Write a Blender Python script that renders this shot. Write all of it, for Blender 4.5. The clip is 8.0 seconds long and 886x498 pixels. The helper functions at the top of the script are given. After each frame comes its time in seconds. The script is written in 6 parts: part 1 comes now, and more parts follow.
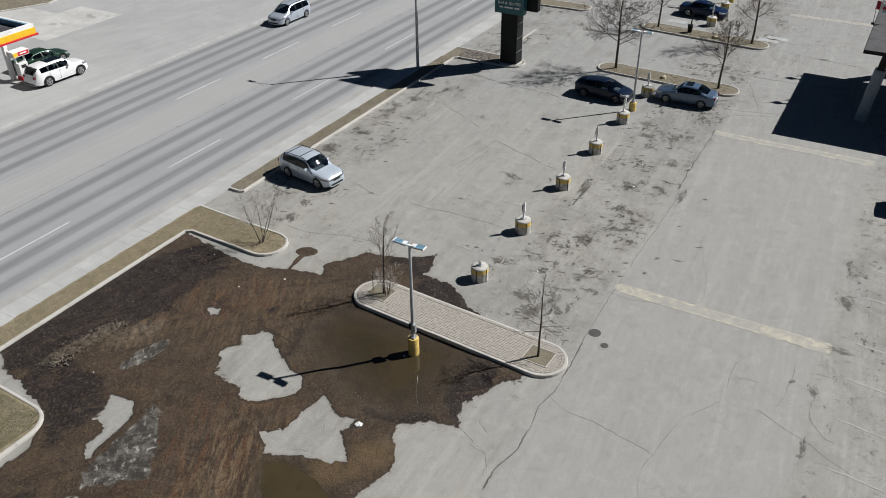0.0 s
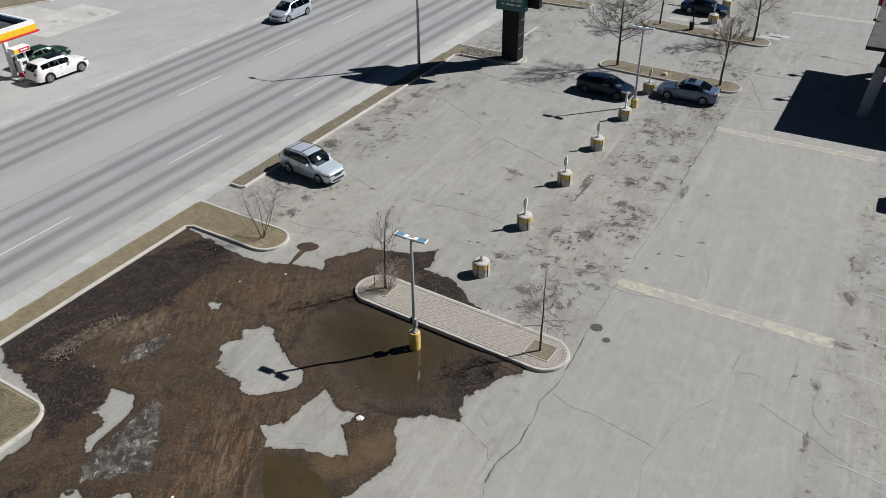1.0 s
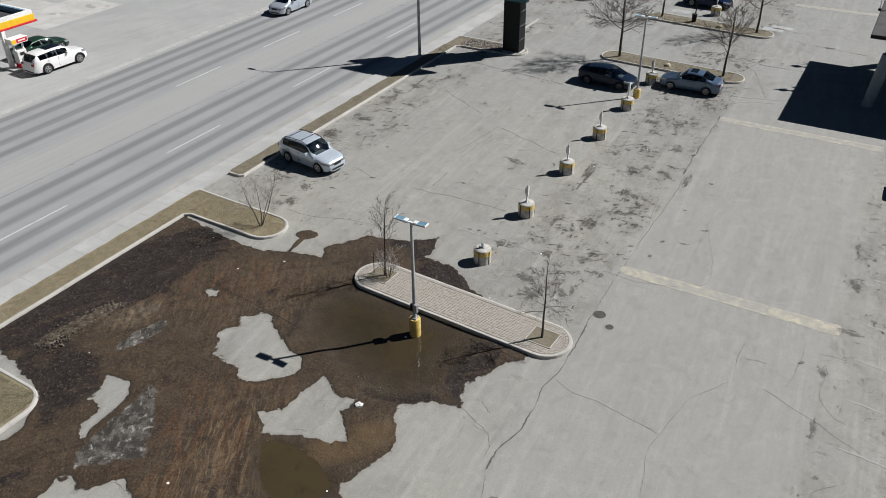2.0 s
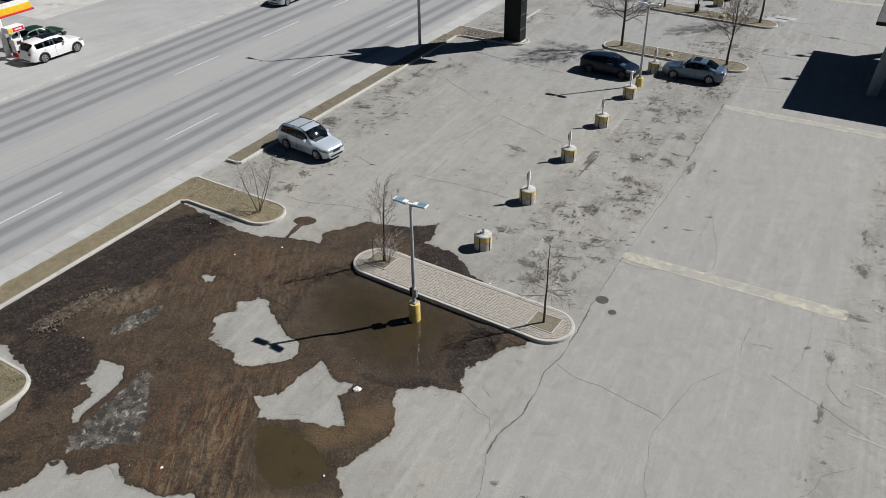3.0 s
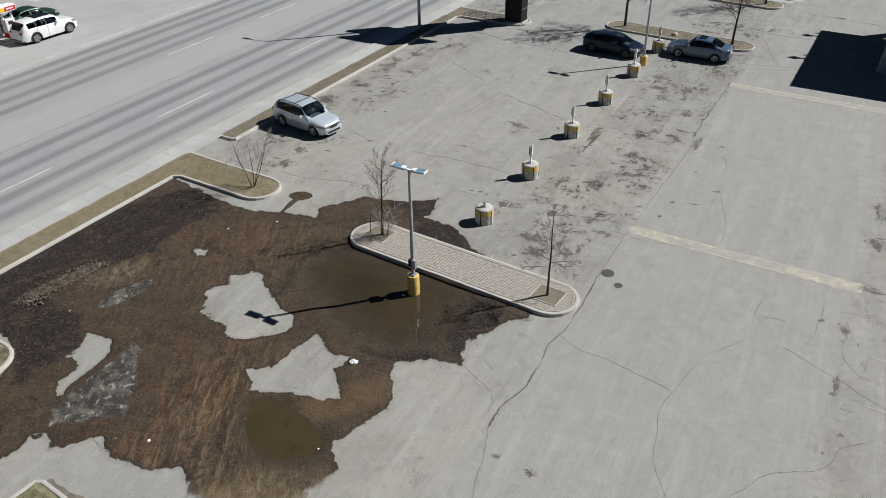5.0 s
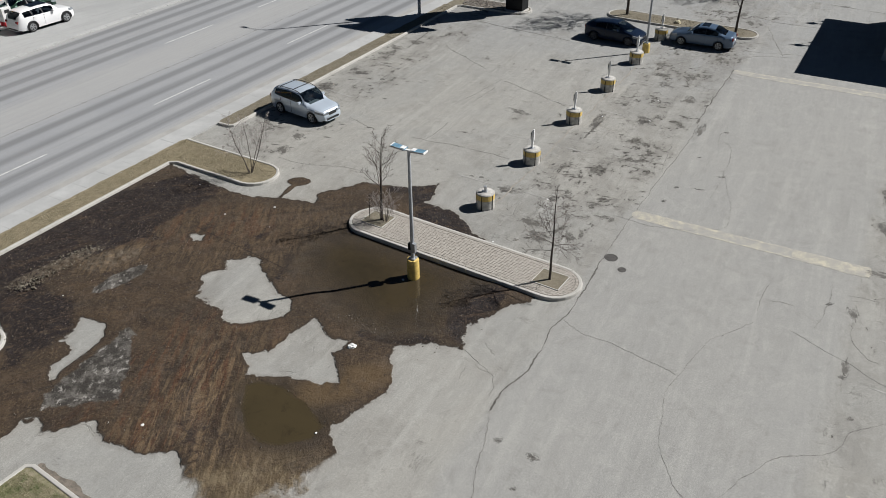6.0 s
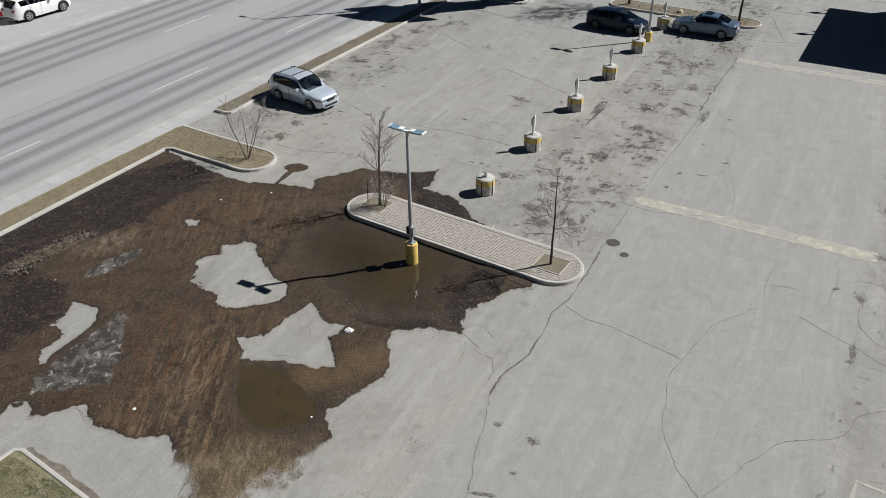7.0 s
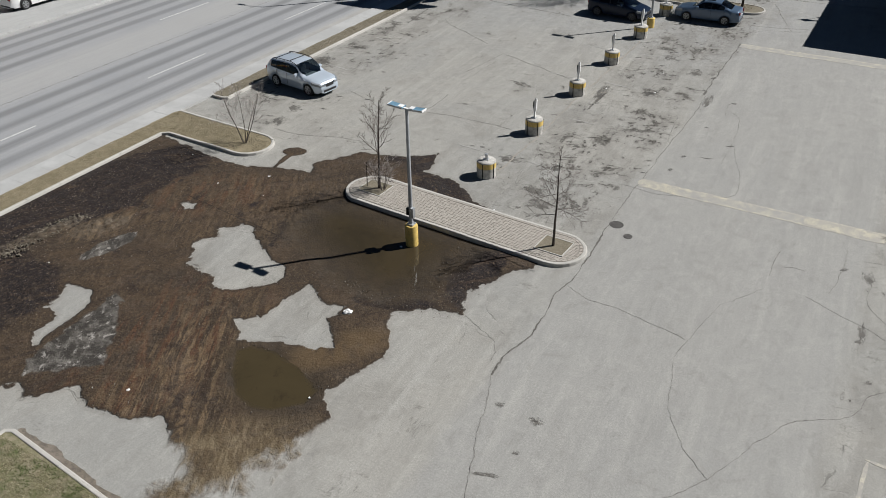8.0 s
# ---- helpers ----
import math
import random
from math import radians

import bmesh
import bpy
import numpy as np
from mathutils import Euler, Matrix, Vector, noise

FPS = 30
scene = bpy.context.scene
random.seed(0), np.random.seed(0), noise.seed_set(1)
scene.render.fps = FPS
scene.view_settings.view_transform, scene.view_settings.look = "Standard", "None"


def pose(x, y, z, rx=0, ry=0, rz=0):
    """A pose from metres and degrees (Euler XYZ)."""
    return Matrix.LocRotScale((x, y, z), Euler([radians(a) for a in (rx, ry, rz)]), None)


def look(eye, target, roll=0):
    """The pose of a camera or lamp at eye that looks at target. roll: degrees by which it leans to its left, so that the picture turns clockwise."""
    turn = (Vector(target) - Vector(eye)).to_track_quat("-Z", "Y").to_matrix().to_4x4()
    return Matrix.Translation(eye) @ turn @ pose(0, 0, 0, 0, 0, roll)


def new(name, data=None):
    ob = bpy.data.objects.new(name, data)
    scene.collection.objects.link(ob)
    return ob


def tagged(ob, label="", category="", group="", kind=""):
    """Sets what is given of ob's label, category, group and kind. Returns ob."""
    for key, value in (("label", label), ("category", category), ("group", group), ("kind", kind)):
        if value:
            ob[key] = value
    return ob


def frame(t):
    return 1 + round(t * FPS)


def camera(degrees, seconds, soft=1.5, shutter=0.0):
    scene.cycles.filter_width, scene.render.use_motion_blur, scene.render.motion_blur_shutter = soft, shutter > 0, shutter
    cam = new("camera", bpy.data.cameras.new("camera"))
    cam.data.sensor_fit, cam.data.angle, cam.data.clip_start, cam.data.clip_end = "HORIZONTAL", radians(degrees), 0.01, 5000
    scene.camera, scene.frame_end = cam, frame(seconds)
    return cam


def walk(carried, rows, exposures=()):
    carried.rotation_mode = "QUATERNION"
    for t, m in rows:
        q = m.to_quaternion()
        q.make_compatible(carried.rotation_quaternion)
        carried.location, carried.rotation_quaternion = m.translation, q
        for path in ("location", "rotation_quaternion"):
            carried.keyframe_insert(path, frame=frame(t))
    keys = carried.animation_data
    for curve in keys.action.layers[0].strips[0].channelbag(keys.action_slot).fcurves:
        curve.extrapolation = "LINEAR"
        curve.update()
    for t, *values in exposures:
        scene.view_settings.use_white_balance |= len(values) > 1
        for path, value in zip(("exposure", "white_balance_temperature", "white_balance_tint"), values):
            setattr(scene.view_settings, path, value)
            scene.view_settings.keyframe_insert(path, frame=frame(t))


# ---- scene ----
cam = camera(57.5, 8.0, soft=0.4)
PATH = [
    (0, (0.139, -0.161, 24.854), (-0.7, 1.29, 23.762), -0.7),
    (0.5, (0.137, -0.222, 24.732), (-0.702, 1.23, 23.642), -0.7),
    (1, (0.145, -0.255, 24.53), (-0.696, 1.196, 23.44), -0.7),
    (1.5, (0.131, -0.245, 24.104), (-0.711, 1.206, 23.016), -0.7),
    (3, (0.066, -0.086, 22.616), (-0.779, 1.365, 21.53), -0.7),
    (3.5, (0.044, -0.03, 22.181), (-0.801, 1.421, 21.095), -0.7),
    (4, (-0.013, 0.095, 21.717), (-0.858, 1.546, 20.631), -0.7),
    (4.5, (-0.071, 0.162, 21.289), (-0.916, 1.613, 20.203), -0.7),
    (6, (-0.217, 0.393, 19.934), (-1.063, 1.842, 18.846), -0.8),
    (6.5, (-0.237, 0.454, 19.499), (-1.083, 1.902, 18.41), -0.8),
    (7, (-0.237, 0.563, 19.042), (-1.085, 2.011, 17.954), -0.8),
    (7.5, (-0.252, 0.596, 18.587), (-1.1, 2.043, 17.498), -0.9),
    (8, (-0.304, 0.646, 18.123), (-1.152, 2.092, 17.033), -0.9),
]
walk(cam, [(t, look(eye, target, roll)) for t, eye, target, roll in PATH], exposures=[(0.0, 0.26), (8.0, 0.26)])

# ---- light ----
SUN_HIGH, SUN_WAY = 42.8, 45.0
world = bpy.data.worlds.new("sky")
scene.world = world
world.use_nodes = True
wn = world.node_tree
sky = wn.nodes.new("ShaderNodeTexSky")
sky.sky_type, sky.sun_disc = "NISHITA", False
sky.sun_elevation, sky.sun_rotation = radians(SUN_HIGH), radians(SUN_WAY)
sky.air_density, sky.dust_density, sky.ozone_density = 1.0, 0.0, 6.0
wn.links.new(sky.outputs[0], wn.nodes["Background"].inputs[0])
wn.nodes["Background"].inputs[1].default_value = 0.014
sun_data = bpy.data.lights.new("sun", "SUN")
sun_data.energy, sun_data.angle, sun_data.color = 5.0, radians(0.53), (1.0, 0.985, 0.962)
sun = new("sun", sun_data)
sun.matrix_world = look((40 * math.sin(radians(SUN_WAY)), 40 * math.cos(radians(SUN_WAY)), 40 * math.tan(radians(SUN_HIGH))), (0, 0, 0))


# ---- material helpers ----
def material(name, rough=0.8, metal=0.0):
    m = bpy.data.materials.new(name)
    m.use_nodes = True
    b = m.node_tree.nodes["Principled BSDF"]
    b.inputs["Roughness"].default_value, b.inputs["Metallic"].default_value = rough, metal
    return m, m.node_tree, b


def put(tree, socket, value):
    if isinstance(value, bpy.types.NodeSocket):
        tree.links.new(value, socket)
    elif value is not None:
        if isinstance(value, (tuple, list)) and len(value) == 3 and socket.type == "RGBA":
            value = (*value, 1)
        socket.default_value = value


def coords(tree, scale=(1, 1, 1), rot=0.0):
    """Object coordinates, scaled along axes that are turned by rot degrees."""
    c = tree.nodes.new("ShaderNodeTexCoord")
    turn, size = tree.nodes.new("ShaderNodeMapping"), tree.nodes.new("ShaderNodeMapping")
    turn.inputs["Rotation"].default_value = (0, 0, radians(-rot))
    size.inputs["Scale"].default_value = scale
    tree.links.new(c.outputs["Object"], turn.inputs[0])
    tree.links.new(turn.outputs[0], size.inputs[0])
    return size.outputs[0]


def grain(tree, vec, scale, detail=4.0, rough=0.6, warp=0.0):
    n = tree.nodes.new("ShaderNodeTexNoise")
    n.inputs["Scale"].default_value, n.inputs["Detail"].default_value = scale, detail
    n.inputs["Roughness"].default_value, n.inputs["Distortion"].default_value = rough, warp
    put(tree, n.inputs["Vector"], vec)
    return n.outputs["Fac"]


def ramp(tree, value, a, b, lo=0.0, hi=1.0):
    r = tree.nodes.new("ShaderNodeMapRange")
    r.interpolation_type = "SMOOTHSTEP"
    for i, v in enumerate((value, a, b, lo, hi)):
        put(tree, r.inputs[i], v)
    return r.outputs[0]


def blend(tree, fac, a, b, mode="MIX"):
    x = tree.nodes.new("ShaderNodeMix")
    x.data_type, x.blend_type = "RGBA", mode
    put(tree, x.inputs[0], fac), put(tree, x.inputs[6], a), put(tree, x.inputs[7], b)
    return x.outputs[2]


def calc(tree, op, a, b=None, c=None):
    x = tree.nodes.new("ShaderNodeMath")
    x.operation = op
    for i, v in enumerate((a, b, c)):
        put(tree, x.inputs[i], v)
    return x.outputs[0]


def bump(tree, bsdf, height, strength=0.5, distance=0.02):
    n = tree.nodes.new("ShaderNodeBump")
    n.inputs["Strength"].default_value, n.inputs["Distance"].default_value = strength, distance
    tree.links.new(height, n.inputs["Height"])
    tree.links.new(n.outputs[0], bsdf.inputs["Normal"])


def split(tree, vec):
    s = tree.nodes.new("ShaderNodeSeparateXYZ")
    tree.links.new(vec, s.inputs[0])
    return s.outputs


def attr(tree, name):
    a = tree.nodes.new("ShaderNodeAttribute")
    a.attribute_name = name
    return a.outputs["Fac"]


def per_object(tree):
    return tree.nodes.new("ShaderNodeObjectInfo").outputs["Random"]


def per_island(tree):
    return tree.nodes.new("ShaderNodeNewGeometry").outputs["Random Per Island"]


def band(tree, x, centre, half, soft):
    d = calc(tree, "ABSOLUTE", calc(tree, "SUBTRACT", x, centre))
    return ramp(tree, d, half + soft, half)


def edges(tree, vec, scale, warp=0.5, warp_scale=0.8):
    """Distance to the nearest line of a warped web of cells."""
    w = tree.nodes.new("ShaderNodeTexNoise")
    w.inputs["Scale"].default_value, w.inputs["Detail"].default_value = warp_scale, 5
    put(tree, w.inputs["Vector"], vec)
    v = tree.nodes.new("ShaderNodeVectorMath")
    v.operation = "MULTIPLY_ADD"
    tree.links.new(w.outputs["Color"], v.inputs[0])
    v.inputs[1].default_value = (warp, warp, 0)
    put(tree, v.inputs[2], vec)
    n = tree.nodes.new("ShaderNodeTexVoronoi")
    n.feature, n.inputs["Scale"].default_value = "DISTANCE_TO_EDGE", scale
    tree.links.new(v.outputs[0], n.inputs["Vector"])
    return n.outputs["Distance"]


# ---- materials ----
def plain(name, colour, rough=0.6, metal=0.0, vary=0.12, scale=3.0, coat=0.0, relief=0.0):
    m, t, b = material(name, rough, metal)
    v = coords(t)
    f = calc(t, "MULTIPLY", grain(t, v, scale, 6), grain(t, v, scale * 14, 3))
    dark = tuple(c * (1 - 2 * vary) for c in colour)
    lite = tuple(min(c * (1 + vary), 1) for c in colour)
    put(t, b.inputs["Base Color"], blend(t, ramp(t, f, 0.12, 0.38), dark, lite))
    put(t, b.inputs["Roughness"], ramp(t, grain(t, v, scale * 5, 3), 0.3, 0.7, max(rough - 0.08, 0.02), min(rough + 0.08, 1)))
    if coat:
        b.inputs["Coat Weight"].default_value, b.inputs["Coat Roughness"].default_value = coat, 0.05
    if relief:
        bump(t, b, grain(t, v, scale * 20, 4), relief, 0.01)
    return m


def asphalt_lot():
    m, t, b = material("lot_asphalt", 0.9)
    v = coords(t)
    xyz = split(t, v)
    warm, grey, pale, dark = (0.318, 0.309, 0.287), (0.288, 0.285, 0.272), (0.385, 0.379, 0.358), (0.05, 0.046, 0.041)
    c = blend(t, ramp(t, grain(t, v, 0.11, 4, 0.55, 0.6), 0.36, 0.64), warm, grey)
    # the smoother driving lane and the parking rows beside it
    lane = band(t, calc(t, "ADD", xyz[0], calc(t, "MULTIPLY_ADD", grain(t, v, 0.4, 3), 1.2, -0.6)), -4.2, 4.7, 0.7)
    lane = calc(t, "MULTIPLY", lane, ramp(t, xyz[1], 64.0, 54.0))
    old = calc(t, "SUBTRACT", 1.0, lane)
    north = ramp(t, xyz[1], 26.0, 31.0)
    mid_row = calc(t, "MULTIPLY", band(t, xyz[0], -12.3, 1.9, 2.2), north)
    kerb_row = calc(t, "MULTIPLY", band(t, xyz[0], -31.3, 1.4, 2.6), calc(t, "MULTIPLY", north, 0.8))
    east_row = calc(t, "MULTIPLY", band(t, xyz[0], 3.4, 2.0, 1.4), 0.55)
    rows = calc(t, "MAXIMUM", mid_row, calc(t, "MAXIMUM", kerb_row, east_row))
    # distance haze put into the colour: cooler grey towards the north end
    c = blend(t, ramp(t, xyz[1], 44.0, 62.0, 0, 0.75), c, (0.283, 0.287, 0.289))
    c = blend(t, calc(t, "MULTIPLY", lane, 0.8), c, (0.304, 0.301, 0.291))
    # broad dirty clouds, paler sweeps along the traffic
    cloud = grain(t, coords(t, (1.0, 0.5, 1), 6), 0.42, 7, 0.6, 0.8)
    cloud = calc(t, "ADD", cloud, calc(t, "MULTIPLY_ADD", rows, 0.11, -0.03))
    c = blend(t, calc(t, "MULTIPLY", ramp(t, cloud, 0.46, 0.68), calc(t, "MULTIPLY_ADD", old, 0.34, 0.12)), c, (0.19, 0.181, 0.166))
    sweep = grain(t, coords(t, (1.6, 0.1, 1), 3), 0.9, 7, 0.65, 0.3)
    c = blend(t, ramp(t, sweep, 0.5, 0.68, 0, 0.38), c, pale)
    c = blend(t, ramp(t, sweep, 0.46, 0.3, 0, 0.36), c, (0.24, 0.236, 0.225))
    lobe = grain(t, v, 1.5, 6, 0.6, 1.2)
    c = blend(t, ramp(t, lobe, 0.54, 0.6, 0, 0.24), c, pale)
    c = blend(t, ramp(t, lobe, 0.44, 0.35, 0, 0.27), c, (0.215, 0.208, 0.195))
    # ragged dark scuffs and pits where the surface has broken, mostly in the rows
    clump = calc(t, "MULTIPLY_ADD", ramp(t, grain(t, v, 0.33, 4, 0.6), 0.38, 0.62), 0.11, -0.055)
    thick = calc(t, "ADD", clump, calc(t, "MULTIPLY_ADD", rows, 0.085, calc(t, "MULTIPLY", lane, -0.12)))
    thick = calc(t, "SUBTRACT", thick, ramp(t, xyz[1], 31.0, 25.0, 0, 0.07))
    for stretch, turn, size, cut, strength in (((1.0, 0.5, 1), 7, 0.9, 0.69, 0.85), ((0.5, 1.0, 1), 12, 1.5, 0.7, 0.85), ((1.0, 0.6, 1), -10, 3.0, 0.69, 0.95)):
        n = calc(t, "ADD", grain(t, coords(t, stretch, turn), size, 10, 0.68, 0.25), thick)
        c = blend(t, ramp(t, n, cut - 0.1, cut, 0, 0.32), c, (0.2, 0.191, 0.176))
        bite = calc(t, "MULTIPLY", ramp(t, n, cut - 0.005, cut + 0.03), ramp(t, grain(t, v, 5.5, 6, 0.7), 0.36, 0.56, 0.3, 1.0))
        c = blend(t, calc(t, "MULTIPLY", bite, strength), c, dark)
    # thin frayed lines along and across the rows
    few = ramp(t, calc(t, "ADD", grain(t, v, 0.6, 5, 0.65), calc(t, "MULTIPLY_ADD", rows, 0.1, calc(t, "MULTIPLY", lane, -0.2))), 0.54, 0.62)
    for stretch, turn, at in (((1.0, 0.22, 1), 4, 0.5), ((0.25, 1.0, 1), 8, 0.52)):
        wave = calc(t, "ABSOLUTE", calc(t, "SUBTRACT", grain(t, coords(t, stretch, turn), 0.9, 6, 0.6), at))
        c = blend(t, calc(t, "MULTIPLY", ramp(t, wave, 0.008, 0.002), calc(t, "MULTIPLY", few, 0.42)), c, (0.1, 0.094, 0.085))
    web = edges(t, v, 0.55, 1.1, 1.0)
    keep = ramp(t, calc(t, "ADD", grain(t, v, 0.4, 5, 0.65), calc(t, "MULTIPLY_ADD", rows, 0.1, calc(t, "MULTIPLY", lane, -0.2))), 0.6, 0.68)
    crack = calc(t, "MULTIPLY", ramp(t, web, 0.014, 0.004), keep)
    c = blend(t, calc(t, "MULTIPLY", crack, 0.4), c, (0.11, 0.104, 0.095))
    # aggregate and fine combed wear
    comb = grain(t, coords(t, (5.0, 0.5, 1), 3), 1.0, 5, 0.7)
    c = blend(t, ramp(t, comb, 0.36, 0.66), blend(t, 1.0, c, (0.96, 0.96, 0.96), "MULTIPLY"), blend(t, 1.0, c, (1.035, 1.035, 1.03), "MULTIPLY"))
    speck = grain(t, v, 48, 3, 0.85)
    c = blend(t, ramp(t, speck, 0.3, 0.7), blend(t, 1.0, c, (0.74, 0.74, 0.74), "MULTIPLY"), blend(t, 1.0, c, (1.2, 1.2, 1.19), "MULTIPLY"))
    mid = grain(t, v, 15, 6, 0.8)
    c = blend(t, ramp(t, mid, 0.36, 0.64), blend(t, 1.0, c, (0.87, 0.87, 0.865), "MULTIPLY"), blend(t, 1.0, c, (1.11, 1.11, 1.105), "MULTIPLY"))
    # mud, wet soil and dried silt
    d = attr(t, "mud")
    rag = calc(t, "ADD", d, calc(t, "MULTIPLY_ADD", grain(t, v, 0.9, 2, 0.5, 0.3), 0.8, -0.4))
    rag = calc(t, "ADD", rag, calc(t, "MULTIPLY_ADD", grain(t, v, 3.4, 2, 0.5, 0.6), 0.34, -0.17))
    rag = calc(t, "ADD", rag, calc(t, "MULTIPLY_ADD", grain(t, v, 14, 2, 0.5), 0.07, -0.035))
    rag = calc(t, "ADD", rag, calc(t, "MULTIPLY", attr(t, "feather"), calc(t, "MULTIPLY_ADD", grain(t, coords(t, (1.3, 0.7, 1), 33), 1.1, 5, 0.58, 0.8), 2.4, -1.2)))
    rag = calc(t, "ADD", rag, calc(t, "MULTIPLY", attr(t, "feather"), calc(t, "MULTIPLY_ADD", grain(t, coords(t, (1.2, 0.8, 1), 33), 4.0, 4, 0.6), 0.7, -0.35)))
    soft = calc(t, "MULTIPLY", attr(t, "feather"), 0.45)
    mud = ramp(t, rag, calc(t, "SUBTRACT", -0.03, soft), calc(t, "ADD", 0.05, soft))
    halo = ramp(t, rag, -0.28, 0.02, 0, 0.35)
    c = blend(t, halo, c, (0.19, 0.175, 0.155))
    brown, black, rust = (0.073, 0.0505, 0.0315), (0.0105, 0.0072, 0.0092), (0.1, 0.047, 0.0235)
    soil = blend(t, ramp(t, grain(t, v, 0.3, 6, 0.6, 0.8), 0.4, 0.62), brown, (0.054, 0.0395, 0.027))
    tan = (0.19, 0.136, 0.082)
    rake = grain(t, coords(t, (1.7, 0.26, 1), 27), 1.3, 8, 0.68, 0.9)
    soil = blend(t, calc(t, "MULTIPLY", ramp(t, rake, 0.46, 0.6), attr(t, "rust")), soil, rust)
    rake2 = grain(t, coords(t, (2.2, 0.42, 1), 31), 1.5, 7, 0.66, 1.4)
    soil = blend(t, calc(t, "MULTIPLY", ramp(t, rake2, 0.45, 0.6), attr(t, "tan")), soil, tan)
    rough = ramp(t, calc(t, "ADD", grain(t, v, 0.5, 7, 0.62, 0.8), attr(t, "dark")), 0.57, 0.69)
    soil = blend(t, rough, soil, black)
    # smeared tyre and melt-water marks
    smear = grain(t, coords(t, (1.5, 0.35, 1), -38), 1.1, 7, 0.66, 1.0)
    soil = blend(t, ramp(t, smear, 0.52, 0.68, 0, 0.55), soil, (0.1, 0.066, 0.04))
    soil = blend(t, ramp(t, smear, 0.46, 0.34, 0, 0.6), soil, (0.022, 0.0155, 0.0125))
    rut = grain(t, coords(t, (3.4, 0.22, 1), 29), 1.2, 4, 0.6, 0.5)
    ruts = calc(t, "MULTIPLY", attr(t, "tan"), ramp(t, rut, 0.5, 0.58))
    soil = blend(t, calc(t, "MULTIPLY", ruts, 0.7), soil, (0.026, 0.018, 0.012))
    wisp = grain(t, coords(t, (2.6, 0.9, 1), 27), 2.4, 7, 0.7, 1.2)
    soil = blend(t, calc(t, "MULTIPLY", ramp(t, wisp, 0.52, 0.62, 0, 0.6), calc(t, "MULTIPLY_ADD", attr(t, "tan"), -0.5, 1.0)), soil, (0.027, 0.0185, 0.0125))
    soil = blend(t, ramp(t, wisp, 0.45, 0.33, 0, 0.65), soil, (0.13, 0.095, 0.063))
    crumb = grain(t, v, 9, 7, 0.78, 0.4)
    soil = blend(t, ramp(t, crumb, 0.53, 0.62, 0, 0.75), soil, (0.135, 0.1, 0.067))
    soil = blend(t, ramp(t, crumb, 0.46, 0.38, 0, 0.5), soil, (0.016, 0.0105, 0.0085))
    soil = blend(t, ramp(t, grain(t, v, 22, 5, 0.8), 0.5, 0.6, 0, 0.45), soil, (0.0135, 0.0095, 0.008))
    # a straight thin dark line that crosses the mud
    slant = calc(t, "ADD", calc(t, "SUBTRACT", xyz[1], 22.45), calc(t, "MULTIPLY", calc(t, "ADD", xyz[0], 23.0), 0.127))
    dark_line = calc(t, "ABSOLUTE", calc(t, "ADD", slant, calc(t, "MULTIPLY_ADD", grain(t, v, 1.5, 4), 0.16, -0.08)))
    dark_line = calc(t, "MULTIPLY", ramp(t, dark_line, 0.04, 0.012), calc(t, "MULTIPLY", ramp(t, xyz[0], -27.9, -26.4), ramp(t, xyz[0], -17.0, -18.4)))
    soil = blend(t, calc(t, "MULTIPLY", dark_line, 0.75), soil, (0.016, 0.012, 0.01))
    chips = ramp(t, grain(t, v, 30, 2, 0.5), 0.7, 0.73)
    soil = blend(t, calc(t, "MULTIPLY", chips, 0.5), soil, (0.23, 0.2, 0.175))
    heap = calc(t, "MULTIPLY", ramp(t, attr(t, "ridge"), 0.0, 0.35), ramp(t, grain(t, v, 5, 9, 0.85), 0.42, 0.58))
    soil = blend(t, heap, soil, (0.125, 0.103, 0.078))
    film = blend(t, ramp(t, grain(t, coords(t, (2.2, 0.5, 1), 31), 2.6, 8, 0.72, 0.4), 0.42, 0.6), (0.118, 0.088, 0.051), (0.208, 0.167, 0.108))
    soil = blend(t, calc(t, "MULTIPLY", attr(t, "feather"), ramp(t, grain(t, v, 1.3, 6, 0.7), 0.36, 0.56, 0.35, 1.0)), soil, film)
    rim = calc(t, "MULTIPLY", ramp(t, rag, 0.22, 0.06, 0, 0.6), calc(t, "SUBTRACT", 1.0, attr(t, "feather")))
    soil = blend(t, rim, soil, (0.03, 0.022, 0.016))
    ice = calc(t, "ADD", attr(t, "silt"), calc(t, "MULTIPLY_ADD", grain(t, v, 1.3, 8, 0.62, 0.5), 1.5, -0.65))
    silt = blend(t, ramp(t, grain(t, v, 1.6, 10, 0.76, 0.3), 0.44, 0.62), (0.042, 0.038, 0.034), (0.145, 0.138, 0.128))
    silt = blend(t, ramp(t, grain(t, coords(t, (1.2, 0.7, 1), 30), 3.0, 10, 0.78, 0.2), 0.53, 0.63, 0, 0.9), silt, (0.4, 0.39, 0.375))
    soil = blend(t, ramp(t, ice, 0.0, 0.18), soil, silt)
    soil = blend(t, attr(t, "sunk"), soil, blend(t, ramp(t, grain(t, v, 1.2, 9, 0.75, 0.4), 0.44, 0.6), (0.052, 0.038, 0.023), (0.036, 0.027, 0.018)))
    thin = calc(t, "MULTIPLY", attr(t, "wash"), ramp(t, grain(t, v, 1.4, 7, 0.65, 0.6), 0.36, 0.5, 0.2, 0.9))
    soil = blend(t, thin, soil, (0.105, 0.07, 0.034))
    soil = blend(t, 1.0, soil, (0.9, 0.87, 0.83), "MULTIPLY")
    c = blend(t, mud, c, soil)
    put(t, b.inputs["Base Color"], c)
    damp = calc(t, "MULTIPLY", mud, ramp(t, grain(t, v, 0.8, 5), 0.4, 0.7))
